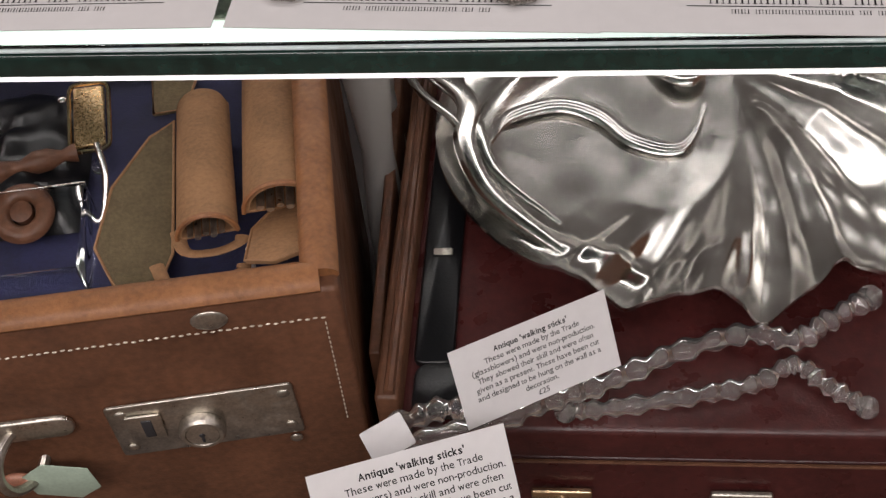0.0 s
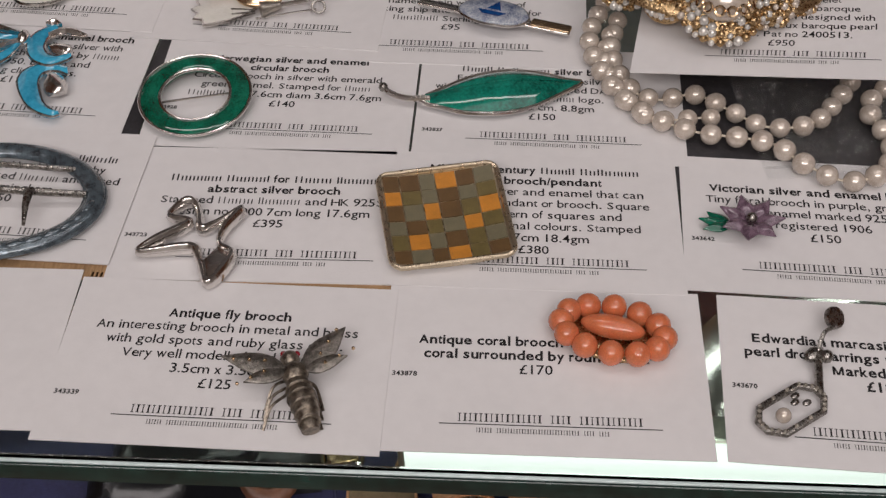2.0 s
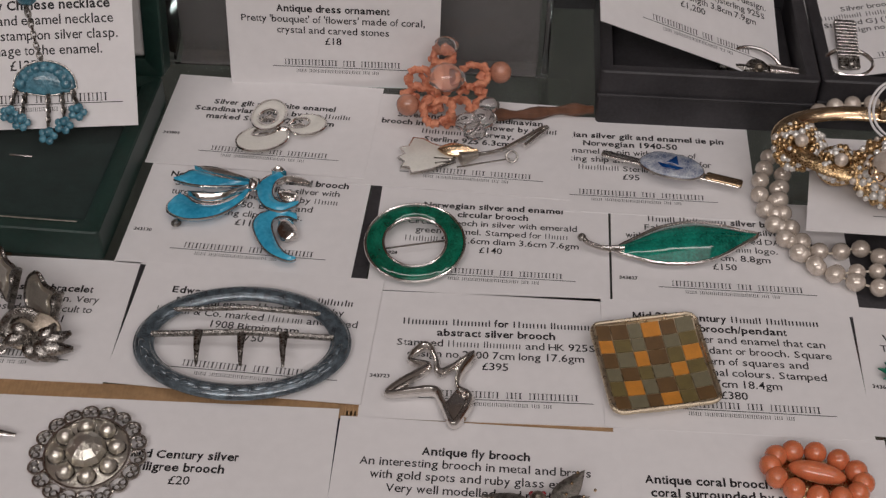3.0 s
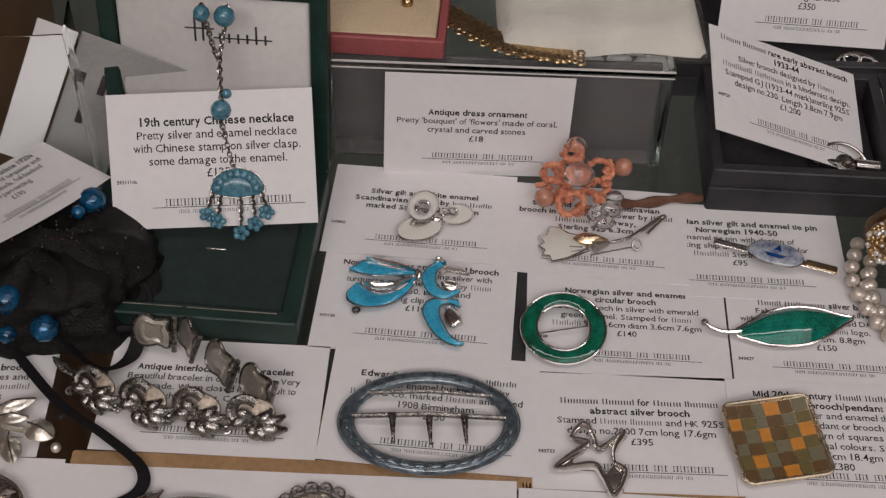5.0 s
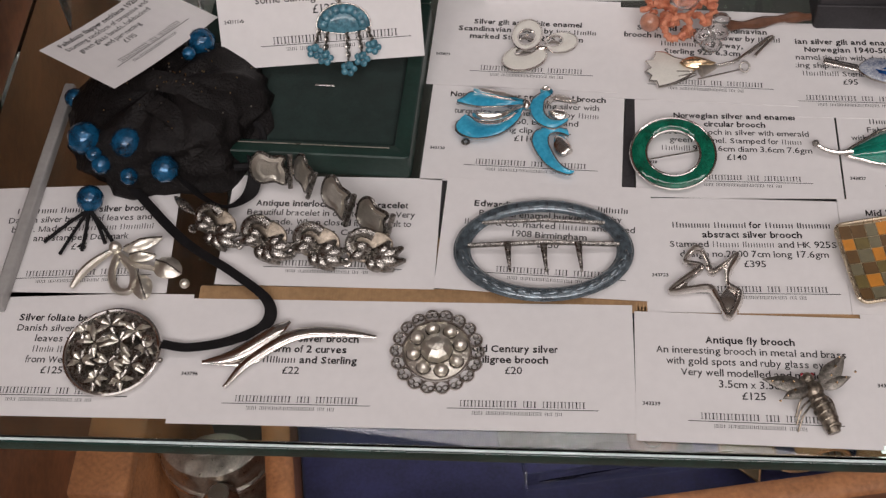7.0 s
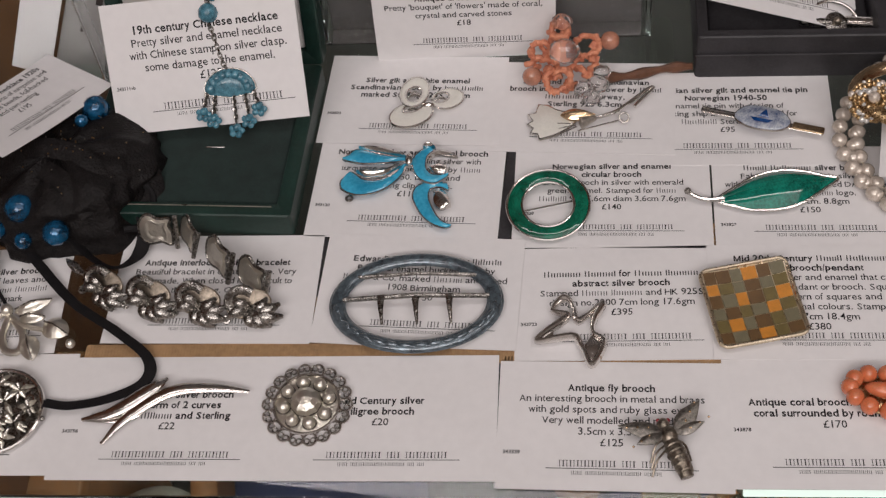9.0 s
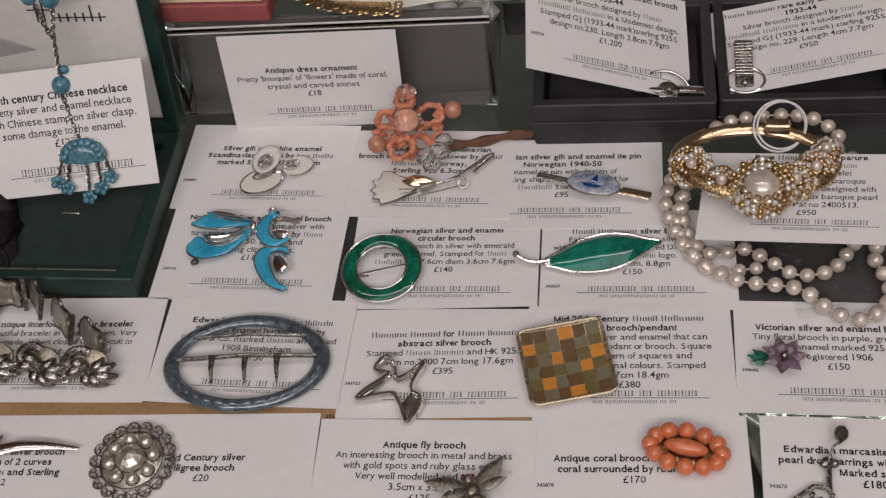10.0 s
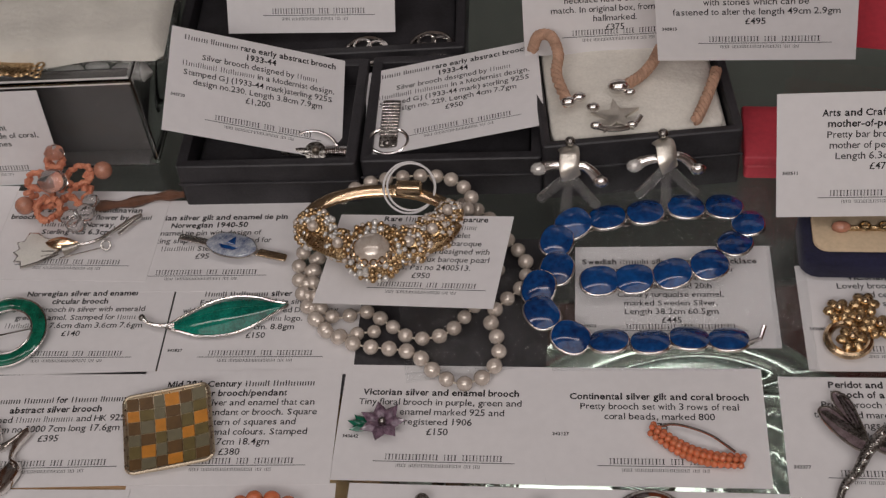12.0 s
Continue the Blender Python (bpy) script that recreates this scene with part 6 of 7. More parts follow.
# round openwork brooch
ob = jewel("openwork_brooch", -228, -119, 0.8, "round oxidised silver brooch of pierced leaves", rx=3)
part("rim", hoop(0.0186, 0.0010, 56, 8, c=(0, 0, 0.0022)), SILVER, ob)
part("wall", spin([(0.0180, 0.0), (0.0186, 0.0008), (0.0182, 0.0014), (0.004, 0.0009)], 48), SILVER_OLD, ob, "dark pierced ground")
rnd = random.Random(8)
for x, y, turn, size in ((-7, 3, 0, 6.8), (3, 3.5, 25, 7.2), (-2, 11, 50, 5.6), (0, -6, 10, 6.4), (-11, -5, 40, 5.4), (9, -6, 5, 6.6), (8, 9, 30, 5.0), (-4, -12.5, 20, 4.6), (-12, 8, 15, 4.4), (13.5, 1, 35, 4.0), (6, -13, 0, 4.2)):
    r = math.hypot(x, y) / 1000
    for k in range(6):
        l = size * rnd.uniform(0.85, 1.3)
        rz = turn + k * 60 + rnd.uniform(-24, 24)
        part("leaf", Geo().join(tube(S([(0.6, 0, 0.4), (l * 0.5, 0, 1.1), (l, 0, 0)]), lambda t: 0.0003 + 0.0010 * math.sin(math.pi * t), False, 8, 0.7), mm(x, y, 4.4 - 5000 * r * r + rnd.uniform(-0.5, 0.5), 0, 0, rz)), SILVER_OLD if k % 3 == 1 else SATIN_SILVER, ob)
for x, y in ((10, 10), (13, 5), (-12, 8), (4, -13)):
    part("berry", hoop(0.0017, 0.0006, 12, 6, c=(x / 1000, y / 1000, 0.0034)), SILVER, ob)
part("catch", ball(0.0012, (0.0195, -0.003, 0.002), seg=8, rings=6), SILVER_OLD, ob)

# leaf and berry brooch
ob = jewel("leaf_berry_brooch", -229, -79, 0.8, "pale silver brooch of leaves and berry on stem")
part("stem", tube(spline(S([(-22, -10, 1.5), (-19, -4, 2.6), (-14, 2, 3.4), (-7, 8, 3.6)]), 6), lambda t: 0.0010 + 0.0009 * math.sin(math.pi * t), False, 8), SATIN_SILVER, ob)
part("node", ball(0.0027, (-0.007, 0.0085, 0.0042)), SATIN_SILVER, ob)
for x, y, rz, l, w in ((-4, 8, 20, 17, 6.6), (-1, 4.6, 2, 12, 5.5), (10.5, 2.5, -28, 14, 10.5), (4.8, -4, -66, 14, 8.5)):
    lf = part("leaf", Geo().join(slab(leaf_shape(l / 1000, w / 1000), 0.0010, 0.0004, 0, 0.0030, 5), mm(x, y, 2.2, 0, -4, rz)), SATIN_SILVER, ob, "domed veined silver leaf")
    part("midrib", Geo().join(tube(S([(1, 0, 2.6), (l * 0.5, 0, 4.3), (l, 0, 1.4)]), 0.0004, False, 6), mm(x, y, 2.2, 0, -4, rz)), SILVER_OLD, lf)
part("twig", tube(spline(S([(-6, 7, 3), (2, 1, 3), (11, -1, 3)]), 5), 0.0011, False, 8), SATIN_SILVER, ob)
part("loop", tube(spline(S([(-6, 6, 2.6), (-6.5, -4, 2.2), (-3, -11, 2), (2.5, -11, 2), (2.4, -3, 2.2), (-3, 4, 2.6)]), 6), 0.0017, False, 8, 0.7), SATIN_SILVER, ob)
part("berry", ball(0.0021, (0.0245, -0.0080, 0.0030)), SATIN_SILVER, ob)

# interlocking bracelet
ob = jewel("link_bracelet", -160, -50, 0, "oxidised silver scroll link bracelet, curled open", "bracelet")
FRONT = [(-36, -8, -18, 1.4), (-15, -14, -10, 1.5), (7, -17, -6, 1.5), (29, -19, 8, 1.5)]
BACK = [(-16, 18, 10, -8, 1.05), (-1, 16, 10, -58, 0.95), (14, 4, 9.5, -48, 1.1), (30, -6, 8.5, -42, 1.1)]
rnd = random.Random(5)


def scroll_link(x, y, rz, size):
    m = mm(x, y, 6.0, 40, 0, rz) @ Matrix.Scale(size, 4)
    spiral = [((4.6 - 0.42 * i) * math.cos(0.62 * i + 0.6) - 2.2, (4.2 - 0.38 * i) * math.sin(0.62 * i + 0.6) + 0.6, 0.8 + 0.16 * i) for i in range(9)]
    lk = part("link", Geo().join(tube(spline(S(spiral), 5), lambda t: 0.0015 - 0.0006 * t, False, 8, 1.1), m), SILVER_OLD, ob, "cast scroll link")
    for a, l, w in ((-78, 6.5, 2.1), (-50, 8.5, 2.4), (-22, 9.6, 2.6), (6, 8.6, 2.2), (34, 6.2, 1.8), (150, 6.4, 1.7), (200, 7.0, 1.9)):
        c, q = math.cos(radians(a)), math.sin(radians(a))
        pts = [(0.6 + c * l * t + 0.9 * q * math.sin(3.1 * t), -1.6 + q * l * t * 0.8 - 0.9 * c * math.sin(3.1 * t), 0.6 + 2.2 * math.sin(2.8 * t)) for t in (0, 0.33, 0.66, 1.0)]
        part("leaf", Geo().join(tube(spline(S(pts), 5), lambda t, w=w: 0.0004 + 0.00062 * w * math.sin(math.pi * min(0.96, 0.12 + t * 0.86)), False, 8, 0.6), m), SILVER_OLD, lk)
    part("curl", Geo().join(hoop(0.0009, 0.0005, 12, 6, c=(-0.0064, -0.0036, 0.0004)), m), SILVER_OLD, lk)
    part("back", Geo().join(slab(oval(0.0066, 0.0044), 0.001, 0.0003, -0.0012), m), BRASS_DARK, lk)


for q in FRONT:
    scroll_link(*q)
part("clasp_tongue", Geo().join(slab(petal(0.014, 0.004, 0.8), 0.0012, 0.0004), mm(-56, 6, 5, 0, 10, -38)), SILVER_OLD, ob)
for x, y, z, rz, size in BACK:
    m = mm(x, y, z, 66, 0, rz) @ Matrix.Scale(size, 4)
    o = [(-7, -4), (-3, -6.4), (2, -5), (6.6, -5.8), (7, 0), (5.6, 3), (6.6, 6.4), (1, 5.6), (-3.6, 7.2), (-7.4, 3)]
    e = outline(o, 3)
    pl = part("link", Geo().join(slab(e, 0.0012, 0.0004), m), SATIN_SILVER, ob, "pale hollow back of a link")
    part("hollow", Geo().join(slab([(a * 0.72, b * 0.72) for a, b in e], 0.0004, 0.0002, 0.0013, -0.0007), m), SATIN_SILVER, pl)
    part("hinge", Geo().join(tube(S([(8.6, -7.4, 0.5), (8.6, 7.4, 0.5)]), 0.0011, False, 8), m), SILVER_OLD, pl)
    part("edge", Geo().join(tube([(a, b, 0.0008) for a, b in e], 0.0007, True, 6), m), SILVER_OLD, pl)

# black ribbon
ob = thing("black_ribbon", mm(0, 0, 0), "curling narrow black ribbon lying over the cards", "ribbon")


def ribbon(name, pts, w, lean=(0, 0, 1)):
    part(name, tube(spline(S(pts), 9), w, False, 8, 0.10, lean), BLACK_CLOTH, ob)


ribbon("ribbon_tail", [(-262, -8, 16), (-247, -26, 9), (-228, -46, 5), (-208, -66, 4.4), (-186, -81, 4.6), (-170, -94, 4.4), (-169, -105, 4), (-182, -113, 4), (-198, -116.5, 4), (-209, -115.5, 4.6)], 0.0025, (0.25, 0.25, 0.9))
ribbon("ribbon_loop", [(-225, -20, 12), (-211, -38, 7), (-196, -48, 5), (-186, -44, 5), (-183, -34, 6), (-186, -18, 12)], 0.0030, (0.3, 0.6, 0.7))

# net bag with blue beads
ob = thing("net_bead_bag", mm(-222, 0, 0.6), "black net bag necklace with blue foil glass beads", "bead necklace")
n, k = 72, 34
v, f = [], []
for j in range(k + 1):
    t = j / k
    for i in range(n):
        a = 2 * math.pi * i / n
        rr = math.cos(math.pi / 2 * t) ** 0.55
        wob = 1 + 0.16 * noise.noise((math.cos(a) * 1.6, math.sin(a) * 1.6, t * 2.0)) + 0.10 * noise.noise((math.cos(a) * 5, math.sin(a) * 5, t * 6.0))
        v.append((0.046 * rr * wob * math.cos(a) * 1.0, 0.040 * rr * wob * math.sin(a), 0.031 * math.sin(math.pi / 2 * t) * (0.9 + 0.25 * noise.noise((math.cos(a) * 2, math.sin(a) * 2, 4.0)))))
for j in range(k):
    f += [(j * n + i, j * n + (i + 1) % n, (j + 1) * n + (i + 1) % n, (j + 1) * n + i) for i in range(n)]
part("net", Geo().add(v, f), BLACK_NET, ob, "crumpled black net")
for x, y, z, r in ((-33, -24, 19, 7.4), (-14, -27, 20, 6.8), (-25, -34, 14, 4.4), (3, -37, 15, 6.0), (-13, -38, 11, 4.0), (-29, -47, 7, 6.0), (-45, 4, 13, 4.6), (11, 25, 27, 6.4), (-28, -31, 17, 3.6), (8, 14, 31, 3.2)):
    part("bead", ball(r / 1000, (x / 1000, y / 1000, z / 1000), (1, 1, 0.95), 9, 7, 20 * x), BLUE_BEAD, ob, "blue foil glass bead")
rnd = random.Random(2)
for i in range(60):
    a, r = rnd.uniform(0, 6.28), rnd.uniform(0.0, 0.036)
    part("seed_bead", ball(0.00042, (r * math.cos(a) + 0.004, r * math.sin(a) * 0.85, 0.0335 * math.sqrt(max(0.05, 1 - (r / 0.045) ** 2)) + 0.0003), seg=6, rings=4), GOLD_OLD if i % 3 else STEEL, ob)
for x1, y1 in ((-46, -66), (-38, -72), (-29, -70), (-20, -66), (-13, -71)):
    part("tassel", tube(spline(S([(-29, -51, 5), ((x1 - 29) / 2, (y1 - 51) / 2 + 1, 3), (x1, y1, 1.6)]), 5), 0.0008, False, 6), BLACK_CLOTH, ob)
for pts in ([(30, 6, 15), (38, -2, 14), (41, -12, 10), (36, -24, 7)], [(-26, 0, 24), (-8, -2, 32), (14, -8, 30), (27, -22, 17)], [(-4, -12, 29), (8, -20, 27), (18, -30, 18)]):
    part("net_fold", tube(spline(S(pts), 7), 0.0044, False, 8, 0.16, (0.4, -0.5, 0.7)), BLACK_NET, ob, "sheer black net fold")
part("cord", tube(spline(S([(28, -4, 18), (40, -12, 11), (40, -26, 7), (30, -30, 8)]), 6), 0.0016, False, 6), BLACK_CLOTH, ob)

# chinese necklace
ob = thing("chinese_necklace", mm(0, 0, 0), "silver chain necklace with blue chinese enamel pendant", "necklace")
part("chain", chain(S([(-163, 72, 98), (-160, 68, 84), (-158, 66, 76)]), 0.0024, 0.00045), SILVER_OLD, ob)
part("chain", chain(S([(-152, 72, 98), (-155, 68, 84), (-157, 66, 76), (-156.5, 56, 60), (-156, 50, 53), (-154, 46, 47), (-152, 41, 41), (-150, 38, 38)]), 0.0024, 0.00045), SILVER_OLD, ob)
for x, y, z, r in ((-156.5, 54, 57, 4.6), (-154, 58, 63, 2.2), (-163, 70, 96, 3.6), (-153.5, 70, 95, 4.6)):
    part("bead", ball(r / 1000, (x / 1000, y / 1000, z / 1000), seg=12, rings=8), CHINA_BLUE, ob)
m = mm(-148.5, 32, 30.5, 46, 0, 3)
fan = [(11.5 * math.cos(math.pi * i / 14), 9.5 * math.sin(math.pi * i / 14)) for i in range(15)] + [(-9, -2), (0, -3.2), (9, -2)]
pend = part("pendant", Geo().join(slab([(a / 1000, b / 1000) for a, b in fan], 0.002, 0.0006, 0, 0.0016), m), CHINA_BLUE, ob, "fan shaped blue enamel pendant")
for i in range(9):
    a = math.pi * (i + 0.5) / 9
    part("petal", Geo().join(ball(0.0022, (0.0085 * math.cos(a), 0.0072 * math.sin(a) , 0.003), (1, 1, 0.6), 8, 6), m), CHINA_BLUE, pend)
part("wire", Geo().join(tube([(a / 1000 * 1.04, b / 1000 * 1.04, 0.0012) for a, b in fan], 0.00032, True, 6), m), SILVER_OLD, pend)
for i, (x, l) in enumerate(((-13, 9), (-8.5, 12), (1.5, 17), (7.5, 13), (12.5, 8))):
    part("drop_chain", Geo().join(chain(S([(x * 0.85, -2, 1.5), (x, -2 - l * 0.75, 1.5)]), 0.0020, 0.0004), m), SILVER_OLD, pend)
    g = ball(0.0019, (x / 1000, -l / 1000, 0.002), seg=8, rings=6)
    for q in range(5):
        g.join(ball(0.0016, ((x + 2.3 * math.cos(q * 1.26)) / 1000, (-l - 1.4 + 2.0 * math.sin(q * 1.26)) / 1000, 0.0022), (1, 1, 0.6), 7, 5))
    part("drop", Geo().join(g, m), CHINA_BLUE, pend, "blue enamel flower drop")

# coral dress ornament
ob = jewel("coral_dress_ornament", 2, 62, 0, "bouquet ornament of orange coral and crystal flowers", "dress ornament")
rnd = random.Random(4)
for cx, cy, z, R in ((-3, 12, 20, 4), (-12, 5, 14, 5), (9, 6, 16, 6.2), (-4, -10, 10, 6.0)):
    for i in range(11):
        a = 2 * math.pi * i / 11
        part("coral_twig", Geo().join(tube(S([(-1.6, 0, 0), (0, 0.5, 0.6), (1.8, 0, 0)]), 0.0013 + 0.0004 * rnd.random(), False, 7), mm(cx + R * math.cos(a), cy + R * 0.8 * math.sin(a), z + 2 * math.sin(a) + rnd.uniform(-1, 1), rnd.uniform(-40, 40), rnd.uniform(-30, 30), math.degrees(a) + 90)), CORAL_ROUGH, ob)
for i in range(46):
    a, r = rnd.uniform(0, 6.28), rnd.uniform(3, 17)
    part("coral_twig", Geo().join(tube(S([(-2.2, 0, 0), (0, 0.7, 0.8), (2.2, -0.3, 0)]), 0.0011 + 0.0006 * rnd.random(), False, 7), mm(-2 + r * math.cos(a), 2 + 0.75 * r * math.sin(a), 9 + 0.45 * (2 + 0.75 * r * math.sin(a)) + rnd.uniform(-2, 3), rnd.uniform(-60, 60), rnd.uniform(-40, 40), rnd.uniform(0, 360))), CORAL_ROUGH, ob)
for x, y, z, r in ((-16, -8, 11, 4.6), (20, 9, 16, 4.6)):
    part("stone_bead", ball(r / 1000, (x / 1000, y / 1000, z / 1000), (1, 0.95, 1), 12, 8), PINK_STONE, ob, "carved tan stone bead")
for x, y, z, r in ((-1, -1, 20, 7.0), (-2, 13, 25, 4.8), (8, -15, 9, 5.0), (14, -12, 9, 5.2), (11, -19, 8, 4.6), (16, -6, 11, 4.0)):
    part("crystal", ball(r / 1000, (x / 1000, y / 1000, z / 1000), (1.1, 0.9, 0.8), 7, 5), STICK, ob, "faceted clear crystal")
part("stem", tube(spline(S([(16, -4, 5), (30, -1, 3), (46, 3, 3), (58, 4, 3)]), 5), lambda t: 0.0022 + 0.0006 * math.sin(18 * t), False, 8), BROWN, ob, "twisted brown wrapped stem")

# violet flower brooch
ob = jewel("violet_brooch", 163.5, -67.5, 0.5, "tiny purple enamel flower brooch with green leaf")
for i in range(7):
    a = 2 * math.pi * i / 7
    part("petal", Geo().join(slab(petal(0.0088, 0.0062, 0.55), 0.0009, 0.0003, 0, 0.0012), mm(1.5 + 1.2 * math.cos(a), 1.2 * math.sin(a), 3, 0, -12, math.degrees(a))), PURPLE, ob)
part("centre", ball(0.0017, (0.0015, 0, 0.0050)), SILVER_OLD, ob)
for rz, l in ((165, 9), (140, 8), (195, 8)):
    part("leaf", Geo().join(slab(petal(l / 1000, 0.0044, 0.7), 0.0008, 0.0003, 0, 0.0008), mm(-4.5, 0, 1.6, 0, 0, rz)), GREEN, ob, "small green enamel leaf")


# pearls
def pearls(pts, r, closed, label, z=4.2, rows=1):
    ob = thing("pearl_necklace", mm(0, 0, 0), label, "pearl necklace", "strands of faux pearls")
    c = [Vector(q) / 1000 for q in spline([(a, b, z) for a, b in pts], 20, closed)]
    part("string", tube(c, 0.0004, closed, 5), THREAD, ob)
    last, rnd = None, random.Random(len(pts))
    for p in c:
        if last is None or (p - last).length >= 2.02 * r:
            rr = r * rnd.uniform(0.93, 1.0)
            part("pearl", ball(rr, p, (1, 0.97, 0.96), 14, 10), PEARL, ob)
            last = p


pearls([(127, 40), (121, 20), (125, 0), (135, -17), (151, -27), (168, -30), (177, -33), (184, -41), (196, -48.5), (208, -43), (212, -30), (208, -14), (214, -5), (222, 4), (223, 18), (214, 32), (203, 48), (188, 56)], 0.00365, False, "long strand of cream faux baroque pearls")
pearls([(131, 30), (128, 12), (133, -6), (142, -12), (154, -9), (165, -17), (175, -24), (189, -22), (199, -10), (206, 2), (212, 16)], 0.00355, False, "inner strand of cream faux baroque pearls", 4.0)
pearls([(128, 22), (126, 4), (138, -20), (158, -20)], 0.0033, False, "short strand of cream faux baroque pearls", 3.8)
pearls([(140, 48), (150, 56), (168, 60), (188, 58), (199, 46), (196, 34)], 0.0036, False, "raised strand of cream faux baroque pearls", 17)

# gilt clamper bracelet
ob = thing("gilt_bangle", mm(160, 24.5, 24, -4, 0, -4), "gilt hinged bangle set with pearls and crystals", "bracelet")
band = [(0.0345 * math.cos(a), 0.0215 * math.sin(a), 0.0) for a in (radians(5 + i * 7.5) for i in range(25))]
part("band", tube(band, 0.0029, False, 10, 0.3, (0.0, -0.55, 0.85)), GOLD, ob, "plain gilt back band")
part("hinge", block(0.012, 0.006, 0.006, 0.0012, 0.010, 0.0212, -0.001), GOLD, ob)
rnd = random.Random(6)
for cx, cy, z, R, rows in ((1.5, -26, 9, 12.5, 4), (-28, -9, 5, 8.5, 4), (16, -19, 7, 8.0, 4), (25, -10, 6, 8.0, 4), (30, 3, 5, 6.0, 3), (-15, -19, 5, 7.5, 3)):
    for q in range(rows):
        cnt = int(12 + q * 6)
        for i in range(cnt):
            a = 2 * math.pi * (i + 0.5 * q) / cnt
            rr = R * (0.52 + 0.18 * q)
            c = ((cx + rr * math.cos(a)) / 1000, (cy + 0.8 * q + rr * 0.68 * math.sin(a)) / 1000, (z - 1.0 * q + rr * 0.62 * math.sin(a) + rnd.uniform(-0.6, 0.6)) / 1000)
            pick = rnd.random()
            part("seed" if pick < 0.5 else "gilt_ball", ball(0.0009 + 0.0008 * rnd.random(), c, seg=8, rings=6), PEARL if pick < (0.34 if cx > 14 else 0.08) else CRYSTAL_STONE if pick < 0.45 else GOLD_OLD, ob)
    part("setting", Geo().join(slab(oval(R * 0.00105, R * 0.00100, 22), 0.0016, 0.0005, -0.0040, 0.0030), mm(cx, cy + 1.5, z - 1.5, 42)), GOLD_OLD, ob, "pierced gilt setting")
    if R > 9:
        part("big_pearl", ball(0.0080, (cx / 1000, cy / 1000, (z + 0.5) / 1000), (1, 1, 0.85), 22, 14), PEARL, ob, "large baroque faux pearl")
        for i in range(14):
            a = 2 * math.pi * i / 14
            part("claw", Geo().join(hoop(0.0014, 0.0005, 10, 5), mm(cx + 8.6 * math.cos(a), cy + 8.6 * math.sin(a), z + 1.2, 60, 0, math.degrees(a) + 90)), GOLD, ob)
    else:
        part("flower_pearl", ball(0.0026, (cx / 1000, cy / 1000, (z + 1.4) / 1000), seg=12, rings=8), PEARL, ob)
part("front_band", tube([(0.034 * math.cos(a), 0.024 * math.sin(a), 0.003) for a in (radians(185 + i * 10) for i in range(18))], 0.0030, False, 8, 0.4, (0, -0.5, 0.8)), GOLD_OLD, ob)
tag = thing("tag_thread", mm(172, 43, 21), "looped white cotton tag thread on the bangle", "thread")
part("loop", Geo().join(hoop(0.0115, 0.0005, 36, 6), pose(0, 0, 0.006, 50, 8, 0)), PAPER, tag)
part("loop", Geo().join(hoop(0.0108, 0.0005, 36, 6), pose(0.001, 0, 0.0065, 56, 3, 0)), PAPER, tag)

# blue enamel necklace
ob = thing("blue_enamel_necklace", mm(0, 0, 2.6), "cobalt blue enamel oval link necklace in silver", "necklace")
CH = [(320, -30), (307, -30.5), (291, -29.5), (275, -31), (258, -30), (242, -27), (230, -16), (229, -2), (237, 8.5), (237, 24.5), (244.5, 35), (260, 37.5), (277, 40), (295, 42.5), (312, 42), (321.5, 31.5), (314.5, 20), (302.5, 8.5), (286.5, 4), (270, 1.5), (255, 1)]
for i, (x, y) in enumerate(CH[1:]):
    nx, ny = CH[min(i + 2, len(CH) - 1)]
    ax, ay = CH[i]
    rz = math.degrees(math.atan2(ny - ay, nx - ax))
    tilt = -14 if i < 4 else 12 + 6 * math.sin(i * 2.3) if i < 10 else -4 if i < 14 else -10 if i < 16 else 8
    m = mm(x, y, 2.6 if i < 5 else 5.4, tilt, 5 * math.sin(i * 1.7), 0) @ pose(0, 0, 0, 0, 0, rz + 7 * math.sin(i * 3.1))
    lk = part("link", Geo().join(slab(soft_oval(0.0088, 0.0077, 26, 0.86), 0.0018, 0.0006), m), SILVER, ob, "oval silver link")
    part("enamel", Geo().join(slab(soft_oval(0.0082, 0.0071, 26, 0.86), 0.0006, 0.0002, 0.0018, 0.0018), m), COBALT, lk, "domed cobalt enamel")
    mx, my = (x + ax) / 2, (y + ay) / 2
    part("joint", hoop(0.0016, 0.0004, 10, 5, c=(mx / 1000, my / 1000, 0.0012)), SILVER, ob)
part("clasp", tube(S([(315, -31, 2), (320, -30, 4), (322, -25, 6)]), 0.0011, False, 8), SILVER, ob)

# coral bar brooch
ob = jewel("coral_bar_brooch", 289, -79, 0.5, "curved gilt bar brooch with rows of coral beads", rz=-20)
for r in range(3):
    for i in range(16):
        t = i / 15
        part("bead", ball(0.00135 + 0.0003 * math.sin(math.pi * t), (-0.0175 + 0.037 * t, -0.0035 + 0.0022 * r - 0.0045 * math.sin(math.pi * t) + 0.003 * (1 - t), 0.0022 + (0.0012 if r == 1 else 0)), seg=8, rings=6), CORAL, ob)
part("mount", tube(spline(S([(-18, 1, 1), (0, -4, 1), (20, -2, 1)]), 6), 0.0016, False, 8, 0.6), GOLD, ob)
part("pin", tube(spline(S([(-18, 1, 2), (-10, 6, 3), (4, 6, 3), (16, 2, 2)]), 6), 0.0006, False, 6), SILVER, ob)

